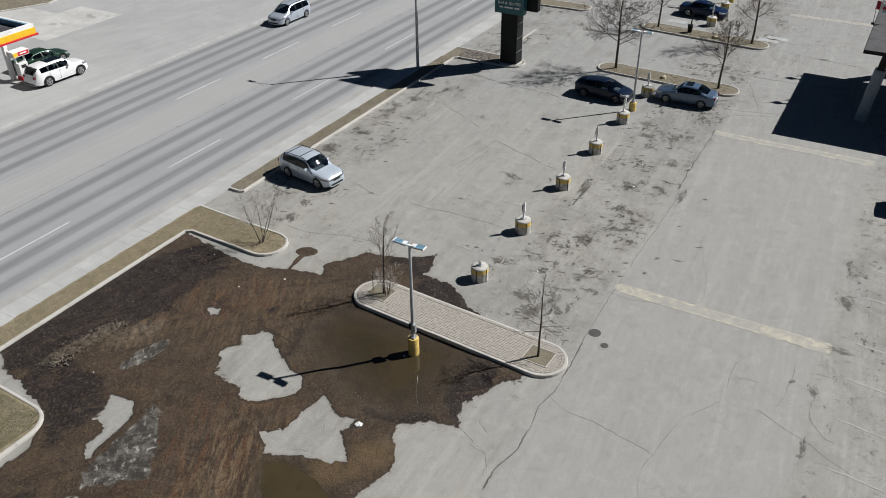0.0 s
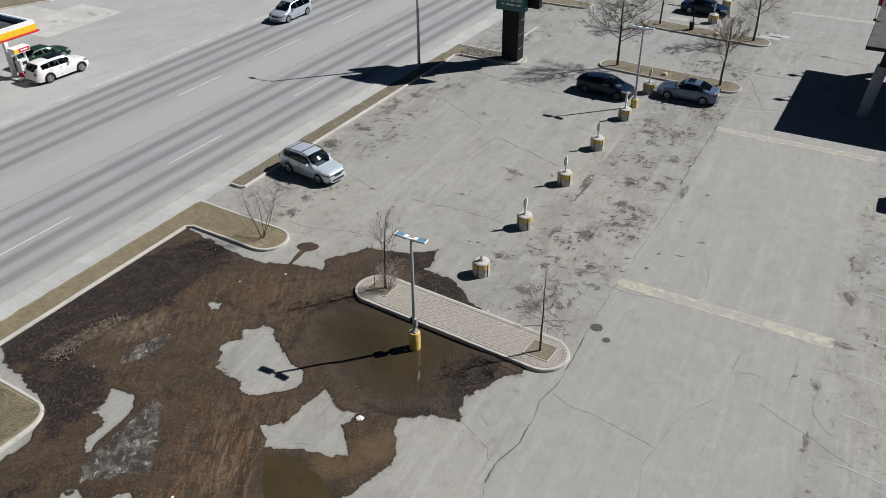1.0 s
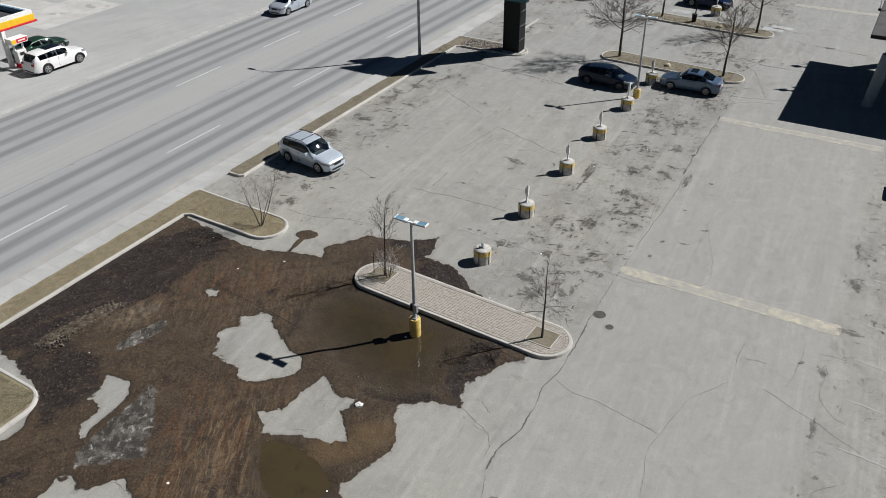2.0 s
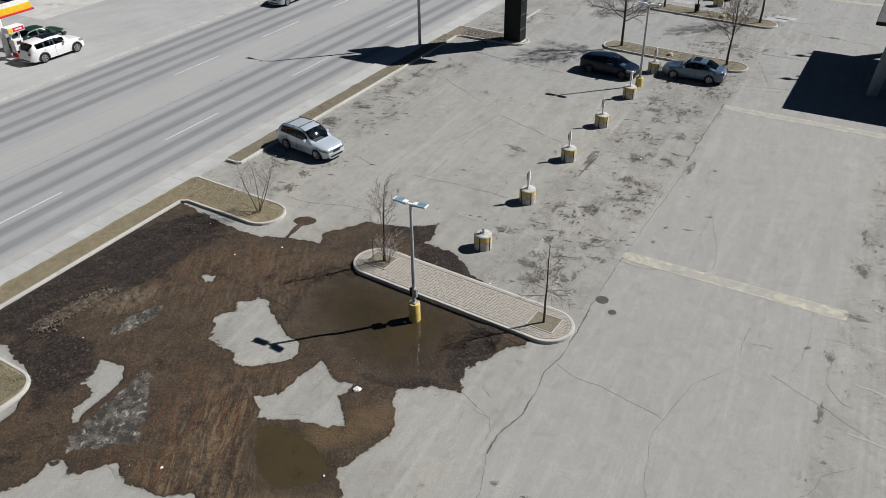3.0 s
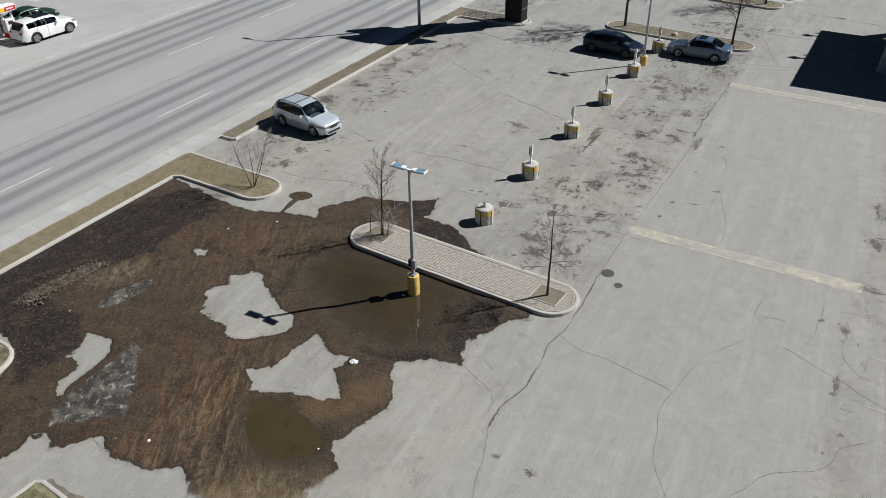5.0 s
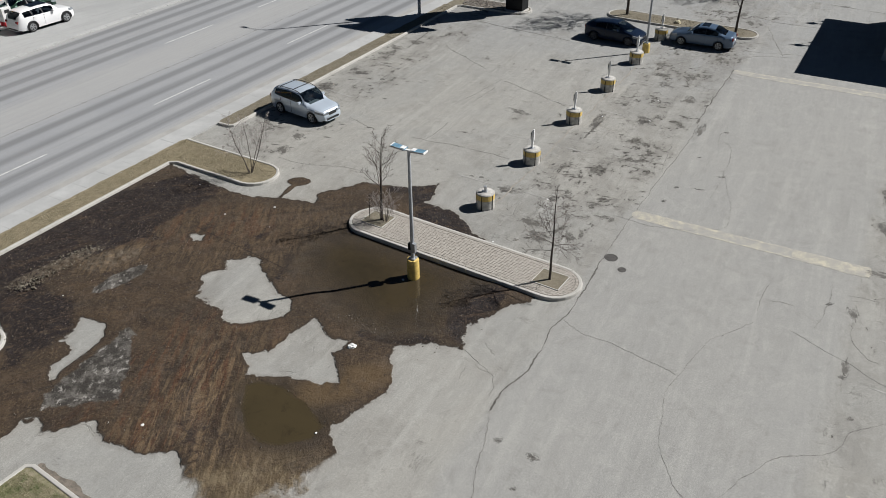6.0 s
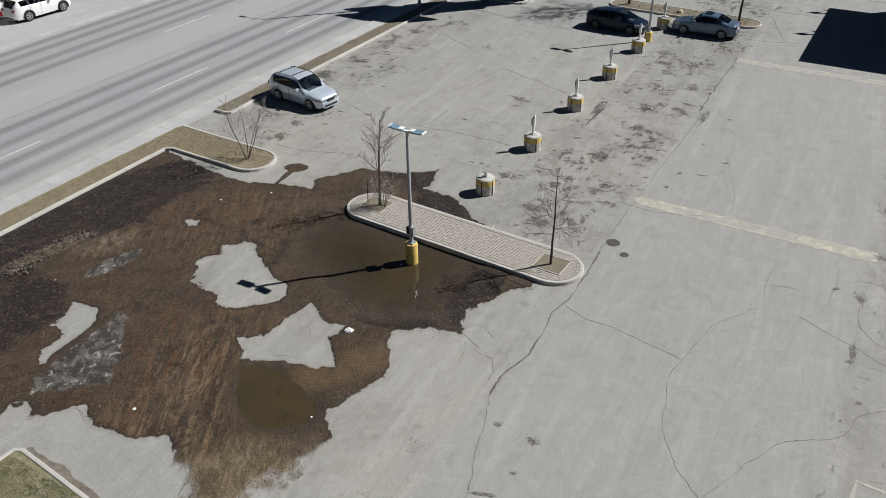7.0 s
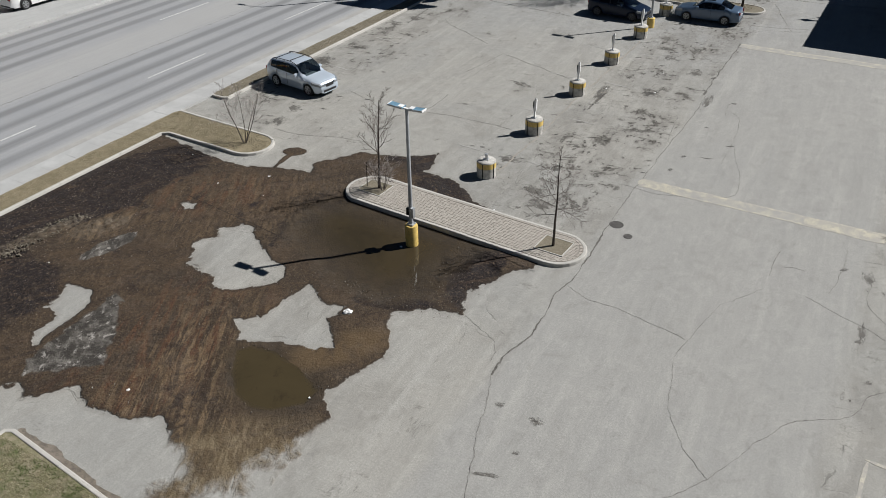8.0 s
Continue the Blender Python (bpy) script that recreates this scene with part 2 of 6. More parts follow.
    put(t, b.inputs["Roughness"], calc(t, "SUBTRACT", ramp(t, damp, 0, 1, 0.92, 0.62), calc(t, "MULTIPLY", thin, 0.25)))
    put(t, b.inputs["Specular IOR Level"], ramp(t, mud, 0, 1, 0.25, 0.35))
    h = calc(t, "ADD", calc(t, "MULTIPLY", speck, 0.25), calc(t, "MULTIPLY", crack, -0.6))
    h = calc(t, "ADD", h, calc(t, "MULTIPLY", mud, calc(t, "MULTIPLY_ADD", grain(t, v, 5, 4, 0.7), 2.0, calc(t, "MULTIPLY", grain(t, v, 14, 8, 0.75), 2.5))))
    bump(t, b, h, 0.65, 0.03)
    return m


def road_asphalt():
    m, t, b = material("road_asphalt", 0.85)
    v = coords(t)
    x = split(t, v)[0]
    c = blend(t, ramp(t, grain(t, v, 0.3, 6), 0.3, 0.7), (0.297, 0.306, 0.319), (0.332, 0.339, 0.348))
    # pale dusty margins and middle, darker wheel tracks
    dust = calc(t, "MAXIMUM", band(t, x, -46.2, 1.0, 1.6), calc(t, "MAXIMUM", band(t, x, -36.3, 0.25, 0.5), band(t, x, -55.4, 0.2, 0.7)))
    c = blend(t, calc(t, "MULTIPLY", dust, 0.7), c, (0.385, 0.384, 0.376))
    long = grain(t, coords(t, (1.5, 0.03, 1)), 1.0, 6, 0.7)
    track = None
    for at in (-37.6, -39.15, -41.4, -43.1, -49.6, -51.2, -53.1, -54.6):
        one = band(t, x, at, 0.14, 0.46)
        track = one if track is None else calc(t, "MAXIMUM", track, one)
    c = blend(t, calc(t, "MULTIPLY", track, ramp(t, long, 0.25, 0.7, 0.5, 1.0)), c, (0.158, 0.163, 0.17))
    c = blend(t, ramp(t, long, 0.5, 0.8, 0, 0.35), c, (0.4, 0.398, 0.39))
    fine = grain(t, coords(t, (7.0, 0.05, 1)), 1.0, 6, 0.8)
    c = blend(t, ramp(t, fine, 0.46, 0.64, 0, 0.28), c, (0.21, 0.213, 0.218))
    speck = grain(t, v, 45, 3, 0.8)
    c = blend(t, ramp(t, speck, 0.3, 0.7, 0, 0.3), c, (0.16, 0.155, 0.15))
    put(t, b.inputs["Base Color"], c)
    bump(t, b, speck, 0.3, 0.02)
    return m


def concrete(name, colour):
    m, t, b = material(name, 0.88)
    v = coords(t)
    c = blend(t, ramp(t, grain(t, v, 0.5, 7, 0.65, 0.4), 0.35, 0.7), tuple(k * 0.8 for k in colour), colour)
    c = blend(t, ramp(t, grain(t, v, 6, 6, 0.7), 0.5, 0.8, 0, 0.4), c, tuple(k * 0.62 for k in colour))
    c = blend(t, ramp(t, per_object(t), 0, 1, 0, 0.16), c, tuple(k * 0.75 for k in colour))
    put(t, b.inputs["Base Color"], c)
    bump(t, b, grain(t, v, 40, 4, 0.7), 0.35, 0.01)
    return m


def forecourt():
    """Old dusty concrete with drive marks, patches and fine joints."""
    m, t, b = material("forecourt_concrete", 0.88)
    v = coords(t)
    c = blend(t, ramp(t, grain(t, v, 0.15, 7, 0.65, 0.5), 0.35, 0.65), (0.325, 0.33, 0.328), (0.39, 0.395, 0.39))
    c = blend(t, ramp(t, grain(t, coords(t, (2.5, 0.15, 1), -4), 0.8, 8, 0.7), 0.46, 0.66, 0, 0.45), c, (0.29, 0.292, 0.29))
    c = blend(t, ramp(t, grain(t, v, 1.4, 9, 0.75, 0.2), 0.56, 0.7, 0, 0.5), c, (0.27, 0.268, 0.262))
    web = edges(t, v, 0.16, 0.8, 0.6)
    c = blend(t, ramp(t, web, 0.004, 0.001, 0, 0.14), c, (0.2, 0.198, 0.19))
    c = blend(t, ramp(t, grain(t, v, 11, 5, 0.8), 0.35, 0.65, 0, 0.3), c, (0.27, 0.27, 0.265))
    put(t, b.inputs["Base Color"], c)
    bump(t, b, grain(t, v, 40, 4, 0.7), 0.35, 0.01)
    return m


def dry_ground(name, a, bcol, ccol):
    m, t, b = material(name, 0.95)
    v = coords(t)
    c = blend(t, ramp(t, grain(t, v, 0.7, 6, 0.65), 0.35, 0.65), a, bcol)
    c = blend(t, ramp(t, grain(t, v, 3.5, 9, 0.8), 0.43, 0.6, 0, 0.7), c, ccol)
    c = blend(t, ramp(t, grain(t, v, 9, 8, 0.8), 0.5, 0.64, 0, 0.45), c, tuple(k * 1.35 for k in bcol))
    c = blend(t, ramp(t, grain(t, v, 40, 3, 0.8), 0.3, 0.7, 0, 0.3), c, tuple(k * 0.5 for k in a))
    put(t, b.inputs["Base Color"], c)
    bump(t, b, grain(t, v, 16, 6, 0.75), 0.6, 0.03)
    return m


def murky_water(name, light, deep):
    m, t, b = material(name, 0.04)
    v = coords(t)
    c = blend(t, ramp(t, grain(t, v, 0.35, 6, 0.6, 0.6), 0.35, 0.7), light, deep)
    c = blend(t, ramp(t, grain(t, v, 1.6, 8, 0.75, 0.4), 0.54, 0.7, 0, 0.6), c, (0.028, 0.021, 0.013))
    put(t, b.inputs["Base Color"], c)
    b.inputs["IOR"].default_value = 1.33
    bump(t, b, grain(t, v, 1.2, 2), 0.02, 0.01)
    # clear where it is shallow, cloudy where it is deep
    clear, shine, thin, mix = (t.nodes.new("ShaderNode" + k) for k in ("BsdfTransparent", "BsdfGlossy", "MixShader", "MixShader"))
    shine.inputs["Roughness"].default_value = 0.04
    fr = t.nodes.new("ShaderNodeFresnel")
    fr.inputs["IOR"].default_value = 1.33
    put(t, thin.inputs[0], fr.outputs[0]), put(t, thin.inputs[1], clear.outputs[0]), put(t, thin.inputs[2], shine.outputs[0])
    cloud = ramp(t, calc(t, "ADD", attr(t, "deep"), calc(t, "MULTIPLY_ADD", grain(t, v, 0.8, 6, 0.6), 0.5, -0.25)), 0.1, 1.0)
    put(t, mix.inputs[0], cloud), put(t, mix.inputs[1], thin.outputs[0]), put(t, mix.inputs[2], b.outputs[0])
    put(t, t.nodes["Material Output"].inputs[0], mix.outputs[0])
    return m


def worn_paint(name, colour, under, keep=0.5):
    m, t, b = material(name, 0.8)
    v = coords(t)
    f = ramp(t, calc(t, "ADD", calc(t, "MULTIPLY", grain(t, v, 2.2, 8, 0.7), 0.6), calc(t, "MULTIPLY", grain(t, v, 18, 5, 0.75), 0.4)), keep - 0.07, keep + 0.09)
    c = blend(t, f, colour, under)
    put(t, b.inputs["Base Color"], c)
    bump(t, b, grain(t, v, 40, 3, 0.7), 0.3, 0.01)
    return m


def car_paint(name, colour, metal=0.0, rough=0.35):
    m, t, b = material(name, rough, metal)
    v = coords(t)
    c = blend(t, ramp(t, grain(t, v, 1.2, 5), 0.35, 0.7, 0, 0.25), colour, tuple(k * 0.8 + 0.004 for k in colour))
    put(t, b.inputs["Base Color"], c)
    # road dust low on the sides
    low = calc(t, "MULTIPLY", ramp(t, split(t, v)[2], 0.75, 0.25), ramp(t, grain(t, v, 4, 6), 0.35, 0.7))
    put(t, b.inputs["Base Color"], blend(t, calc(t, "MULTIPLY", low, 0.3), c, tuple(k * 0.8 + 0.003 + 0.05 * min(max(colour) * 2, 1) for k in colour)))
    b.inputs["Coat Weight"].default_value, b.inputs["Coat Roughness"].default_value = (0.7 if max(colour) > 0.08 else 0.15), 0.06
    b.inputs["Specular IOR Level"].default_value = 0.5 if max(colour) > 0.08 else 0.18
    return m


def paver_mat():
    m, t, b = material("paver", 0.9)
    v = coords(t)
    r = per_object(t)
    c = blend(t, r, (0.315, 0.288, 0.254), (0.37, 0.342, 0.305))
    c = blend(t, ramp(t, grain(t, v, 9, 6, 0.7), 0.4, 0.75, 0, 0.5), c, (0.2, 0.18, 0.16))
    put(t, b.inputs["Base Color"], c)
    bump(t, b, grain(t, v, 60, 3), 0.4, 0.005)
    return m


def stain_mat():
    """A blot with a ragged rim, clear round it."""
    m, t, b = material("oil_stain", 0.75)
    v = coords(t)
    o = t.nodes.new("ShaderNodeVectorMath")
    o.operation = "LENGTH"
    t.links.new(v, o.inputs[0])
    r = per_object(t)
    n = t.nodes.new("ShaderNodeTexNoise")
    n.noise_dimensions = "4D"
    n.inputs["Scale"].default_value, n.inputs["Detail"].default_value, n.inputs["Roughness"].default_value = 1.6, 10, 0.75
    t.links.new(v, n.inputs["Vector"])
    t.links.new(calc(t, "MULTIPLY", r, 60.0), n.inputs["W"])
    far = calc(t, "SUBTRACT", 0.5, o.outputs["Value"])
    cover = ramp(t, calc(t, "ADD", far, calc(t, "MULTIPLY_ADD", n.outputs["Fac"], 2.4, -1.2)), -0.08, 0.3)
    put(t, b.inputs["Base Color"], blend(t, r, (0.04, 0.036, 0.032), (0.075, 0.069, 0.061)))
    clear, mix = t.nodes.new("ShaderNodeBsdfTransparent"), t.nodes.new("ShaderNodeMixShader")
    torn = ramp(t, grain(t, v, 1.6, 6, 0.65, 0.4), 0.36, 0.58, 0.35, 0.95)
    put(t, mix.inputs[0], calc(t, "MULTIPLY", cover, torn)), put(t, mix.inputs[1], clear.outputs[0]), put(t, mix.inputs[2], b.outputs[0])
    put(t, t.nodes["Material Output"].inputs[0], mix.outputs[0])
    return m


M_STAIN = stain_mat()
M_LOT, M_ROAD, M_WATER, M_PAVER = asphalt_lot(), road_asphalt(), murky_water("murky_water", (0.048, 0.0365, 0.0205), (0.033, 0.026, 0.0155)), paver_mat()
M_SILTY_WATER = murky_water("silty_water", (0.054, 0.0415, 0.022), (0.043, 0.0335, 0.0185))
M_KERB = concrete("kerb_concrete", (0.5, 0.482, 0.448))
M_WALK = concrete("walk_concrete", (0.45, 0.452, 0.446))
M_APRON = concrete("apron_concrete", (0.385, 0.378, 0.36))
M_FORECOURT = forecourt()
M_PAD = concrete("pad_concrete", (0.5, 0.495, 0.48))
M_GRASS = dry_ground("dry_turf", (0.215, 0.18, 0.112), (0.275, 0.232, 0.152), (0.135, 0.116, 0.07))
M_GREEN = dry_ground("green_turf", (0.18, 0.17, 0.088), (0.28, 0.242, 0.17), (0.105, 0.112, 0.046))
M_EARTH = dry_ground("bare_earth", (0.18, 0.157, 0.115), (0.23, 0.204, 0.152), (0.12, 0.106, 0.072))
M_GRAVEL = dry_ground("gravel", (0.17, 0.145, 0.115), (0.21, 0.18, 0.15), (0.08, 0.07, 0.06))
M_SAND = dry_ground("joint_sand", (0.3, 0.275, 0.24), (0.33, 0.305, 0.27), (0.22, 0.2, 0.175))
M_JOINT = dry_ground("paver_joint", (0.27, 0.248, 0.216), (0.33, 0.31, 0.275), (0.17, 0.152, 0.132))
M_CRACK = dry_ground("crack_filler", (0.115, 0.108, 0.097), (0.16, 0.15, 0.137), (0.06, 0.056, 0.05))
M_SEAM = plain("fine_crack", (0.2, 0.192, 0.178), 0.95, vary=0.35, scale=5)
M_ROAD_SEAM = plain("road_seam", (0.25, 0.24, 0.225), 0.95, vary=0.35, scale=3)
M_YELLOW_LINE = worn_paint("worn_yellow_line", (0.5, 0.462, 0.36), (0.315, 0.303, 0.277), 0.46)
M_YELLOW_FAINT = worn_paint("faint_yellow_line", (0.4, 0.378, 0.315), (0.298, 0.291, 0.272), 0.455)
M_YELLOW_END = worn_paint("fresh_yellow_line", (0.47, 0.435, 0.338), (0.318, 0.305, 0.275), 0.47)
M_WHITE_LINE = worn_paint("worn_white_line", (0.365, 0.358, 0.338), (0.29, 0.283, 0.267), 0.47)
M_ROAD_LINE = worn_paint("road_white_line", (0.56, 0.56, 0.55), (0.33, 0.325, 0.315), 0.55)
M_YELLOW = plain("yellow_paint", (0.66, 0.475, 0.14), 0.6, vary=0.15, scale=4, relief=0.2)
M_BASE_CONC = plain("footing_concrete", (0.47, 0.455, 0.425), 0.9, vary=0.22, scale=4, relief=0.5)
M_PALE_ROCK = plain("pale_rock", (0.52, 0.47, 0.33), 0.9, vary=0.2, scale=3, relief=0.4)
M_STEEL = plain("galvanised_steel", (0.5, 0.52, 0.54), 0.45, 0.7, vary=0.1)
M_POLE = plain("pole_grey_paint", (0.4, 0.42, 0.44), 0.5, 0.2, vary=0.12)
M_WHITE = plain("white_paint", (0.78, 0.78, 0.77), 0.5, vary=0.07)
M_BLACK = plain("black_paint", (0.009, 0.010, 0.0115), 0.5, vary=0.1)
M_BLACK.node_tree.nodes["Principled BSDF"].inputs["Specular IOR Level"].default_value = 0.2
M_RUBBER = plain("tyre_rubber", (0.02, 0.02, 0.021), 0.9, vary=0.2)
M_PLASTIC = plain("black_plastic", (0.025, 0.025, 0.027), 0.6, vary=0.15)
M_ALLOY = plain("alloy", (0.55, 0.56, 0.57), 0.35, 0.9, vary=0.1)
# alloy darkened for the hatchback, whose wheels stand in shadow
M_SHADED_ALLOY = plain("shaded_alloy", (0.12, 0.125, 0.135), 0.5, 0.3, vary=0.1)
M_BARK = plain("bark", (0.07, 0.057, 0.048), 0.95, vary=0.3, scale=12, relief=0.6)
M_BRANCH = plain("branch_bark", (0.15, 0.125, 0.11), 0.95, vary=0.25, scale=6)
M_PALE_BRANCH = plain("pale_branch_bark", (0.22, 0.19, 0.172), 0.95, vary=0.25, scale=6)
M_TWIG = plain("twig_bark", (0.43, 0.39, 0.365), 0.95, vary=0.2, scale=6)
M_RED = plain("red_panel", (0.55, 0.02, 0.03), 0.45, vary=0.06)
M_BRIGHT_YELLOW = plain("station_yellow", (0.8, 0.5, 0.02), 0.45, vary=0.06)
M_ROOF = plain("roof_sheet", (0.062, 0.06, 0.064), 0.75, vary=0.2, scale=1.5)
# pale column under the canopy, the roof's shade mixed into its colour
M_SHADED_COLUMN = plain("shaded_column", (0.24, 0.28, 0.33), 0.5, vary=0.1)
M_TEAL = plain("sign_teal", (0.015, 0.1, 0.112), 0.4, vary=0.06)
M_SOLAR = plain("panel_blue", (0.17, 0.31, 0.42), 0.3, 0.1, vary=0.12)
M_GLASS, _t, _b = material("car_glass", 0.03)
_b.inputs["Base Color"].default_value = (0.007, 0.010, 0.014, 1)
_b.inputs["IOR"].default_value = 1.45
def pane_glass(name, tint, gloss):
    """Thin tinted glass: clear from the front, a mirror at a slant."""
    m, t, b = material(name, 0.03)
    clear, shine, mix, slant = (t.nodes.new("ShaderNode" + k) for k in ("BsdfTransparent", "BsdfGlossy", "MixShader", "LayerWeight"))
    clear.inputs[0].default_value = (*tint, 1)
    shine.inputs["Roughness"].default_value = 0.03
    slant.inputs["Blend"].default_value = 0.5
    rise = calc(t, "POWER", slant.outputs["Facing"], 4.0)
    put(t, mix.inputs[0], calc(t, "MULTIPLY_ADD", rise, 0.9, gloss)), put(t, mix.inputs[1], clear.outputs[0]), put(t, mix.inputs[2], shine.outputs[0])
    put(t, t.nodes["Material Output"].inputs[0], mix.outputs[0])
    return m


M_SCREEN = pane_glass("screen_glass", (0.76, 0.86, 0.88), 0.14)
M_TINT = pane_glass("tinted_glass", (0.13, 0.155, 0.175), 0.05)
M_CABIN = plain("cabin_cloth", (0.12, 0.128, 0.135), 0.9, vary=0.15, scale=8)
M_IRON = plain("cast_iron", (0.09, 0.085, 0.08), 0.7, 0.3, vary=0.2, scale=8)
M_LENS = plain("lamp_lens", (0.24, 0.26, 0.28), 0.12, vary=0.05)
M_TAIL = plain("tail_lens", (0.16, 0.012, 0.014), 0.15, vary=0.05)


# ---- mesh helpers ----
def part(name, bm, mat, parent=None, label=""):
    me = bpy.data.meshes.new(name)
    if isinstance(bm, bmesh.types.BMesh):
        bm.to_mesh(me)
        bm.free()
    else:
        me.from_pydata(*[list(map(tuple, k)) for k in (bm[0], [], bm[1])])
    me.materials.append(mat)
    ob = new(name, me)
    ob.parent = parent
    if label:
        tagged(ob, label)
    return ob


def smooth(ob, angle=40):
    me = ob.data
    me.polygons.foreach_set("use_smooth", [True] * len(me.polygons))
    me.set_sharp_from_angle(angle=radians(angle))
    return ob


def box(x0, x1, y0, y1, z0, z1, r=0.0, bm=None):
    bm = bm or bmesh.new()
    vs = [bm.verts.new((x, y, z)) for z in (z0, z1) for x, y in ((x0, y0), (x1, y0), (x1, y1), (x0, y1))]
    fs = [bm.faces.new([vs[i] for i in f]) for f in ((3, 2, 1, 0), (4, 5, 6, 7), (0, 1, 5, 4), (1, 2, 6, 5), (2, 3, 7, 6), (3, 0, 4, 7))]
    if r:
        es = list({e for f in fs for e in f.edges})
        bmesh.ops.bevel(bm, geom=es, offset=r, segments=2, affect="EDGES", profile=0.6)
    return bm


def lathe(profile, n=20, bm=None, at=(0, 0, 0)):
    """A turned solid from (radius, height) pairs, closed at both ends."""
    bm = bm or bmesh.new()
    rings = [[bm.verts.new((at[0] + r * math.cos(2 * math.pi * i / n), at[1] + r * math.sin(2 * math.pi * i / n), at[2] + z)) for i in range(n)] for r, z in profile]
    for a, b in zip(rings, rings[1:]):
        for i in range(n):
            bm.faces.new((a[i], a[(i + 1) % n], b[(i + 1) % n], b[i]))
    bm.faces.new(rings[0][::-1]), bm.faces.new(rings[-1])
    return bm


def tube(a, b, ra, rb, n=8, bm=None):
    bm = bm or bmesh.new()
    a, b = Vector(a), Vector(b)
    q = (b - a).to_track_quat("Z", "Y")
    rings = [[bm.verts.new(p + q @ Vector((r * math.cos(2 * math.pi * i / n), r * math.sin(2 * math.pi * i / n), 0))) for i in range(n)] for p, r in ((a, ra), (b, rb))]
    for i in range(n):
        bm.faces.new((rings[0][i], rings[0][(i + 1) % n], rings[1][(i + 1) % n], rings[1][i]))
    bm.faces.new(rings[0][::-1]), bm.faces.new(rings[1])
    return bm


def slab(outline, z0, z1, name, mat, parent=None):
    """A flat solid over an outline (list of x, y)."""
    bm = bmesh.new()
    lo = [bm.verts.new((x, y, z0)) for x, y in outline]
    hi = [bm.verts.new((x, y, z1)) for x, y in outline]
    n = len(outline)
    bm.faces.new(hi), bm.faces.new(lo[::-1])
    for i in range(n):
        bm.faces.new((lo[i], lo[(i + 1) % n], hi[(i + 1) % n], hi[i]))
    bmesh.ops.recalc_face_normals(bm, faces=bm.faces)
    return part(name, bm, mat, parent)


def thing(name, m, label, category, group=""):
    ob = new(name)
    ob.empty_display_size = 0.2
    ob.matrix_basis = m
    return tagged(ob, label, category, group)


def arc(cx, cy, r, a0, a1, n=10, ry=None):
    ry = ry or r
    return [(cx + r * math.cos(radians(a0 + (a1 - a0) * i / n)), cy + ry * math.sin(radians(a0 + (a1 - a0) * i / n))) for i in range(n + 1)]


def capsule(cx, cy, half, r, rot, n=14):
    """Outline of a long island with round ends, turned by rot degrees; counter-clockwise."""
    pts = arc(half - r, 0, r, -90, 90, n) + arc(-half + r, 0, r, 90, 270, n)
    s, c = math.sin(radians(rot)), math.cos(radians(rot))
    return [(cx + x * c - y * s, cy + x * s + y * c) for x, y in pts]


def offset_line(pts, d, closed):
    """The line moved d to its left."""
    out, n = [], len(pts)
    for i in range(n):
        p = Vector(pts[i])
        a = Vector(pts[i - 1]) if (closed or i) else None
        b = Vector(pts[(i + 1) % n]) if (closed or i < n - 1) else None
        ds = [(q).normalized() for q in ((p - a) if a is not None else None, (b - p) if b is not None else None) if q is not None and q.length > 1e-6]
        t = sum(ds, Vector((0, 0)))
        t.normalize()
        k = max(t.dot(ds[0]), 0.5)
        out.append((p.x - t.y * d / k, p.y + t.x * d / k))
    return out


def resample(pts, step, closed):
    line = [Vector(p) for p in pts] + ([Vector(pts[0])] if closed else [])
    out = [line[0]]
    for a, b in zip(line, line[1:]):
        n = max(1, round((b - a).length / step))
        out += [a.lerp(b, (i + 1) / n) for i in range(n)]
    return [(p.x, p.y) for p in out]


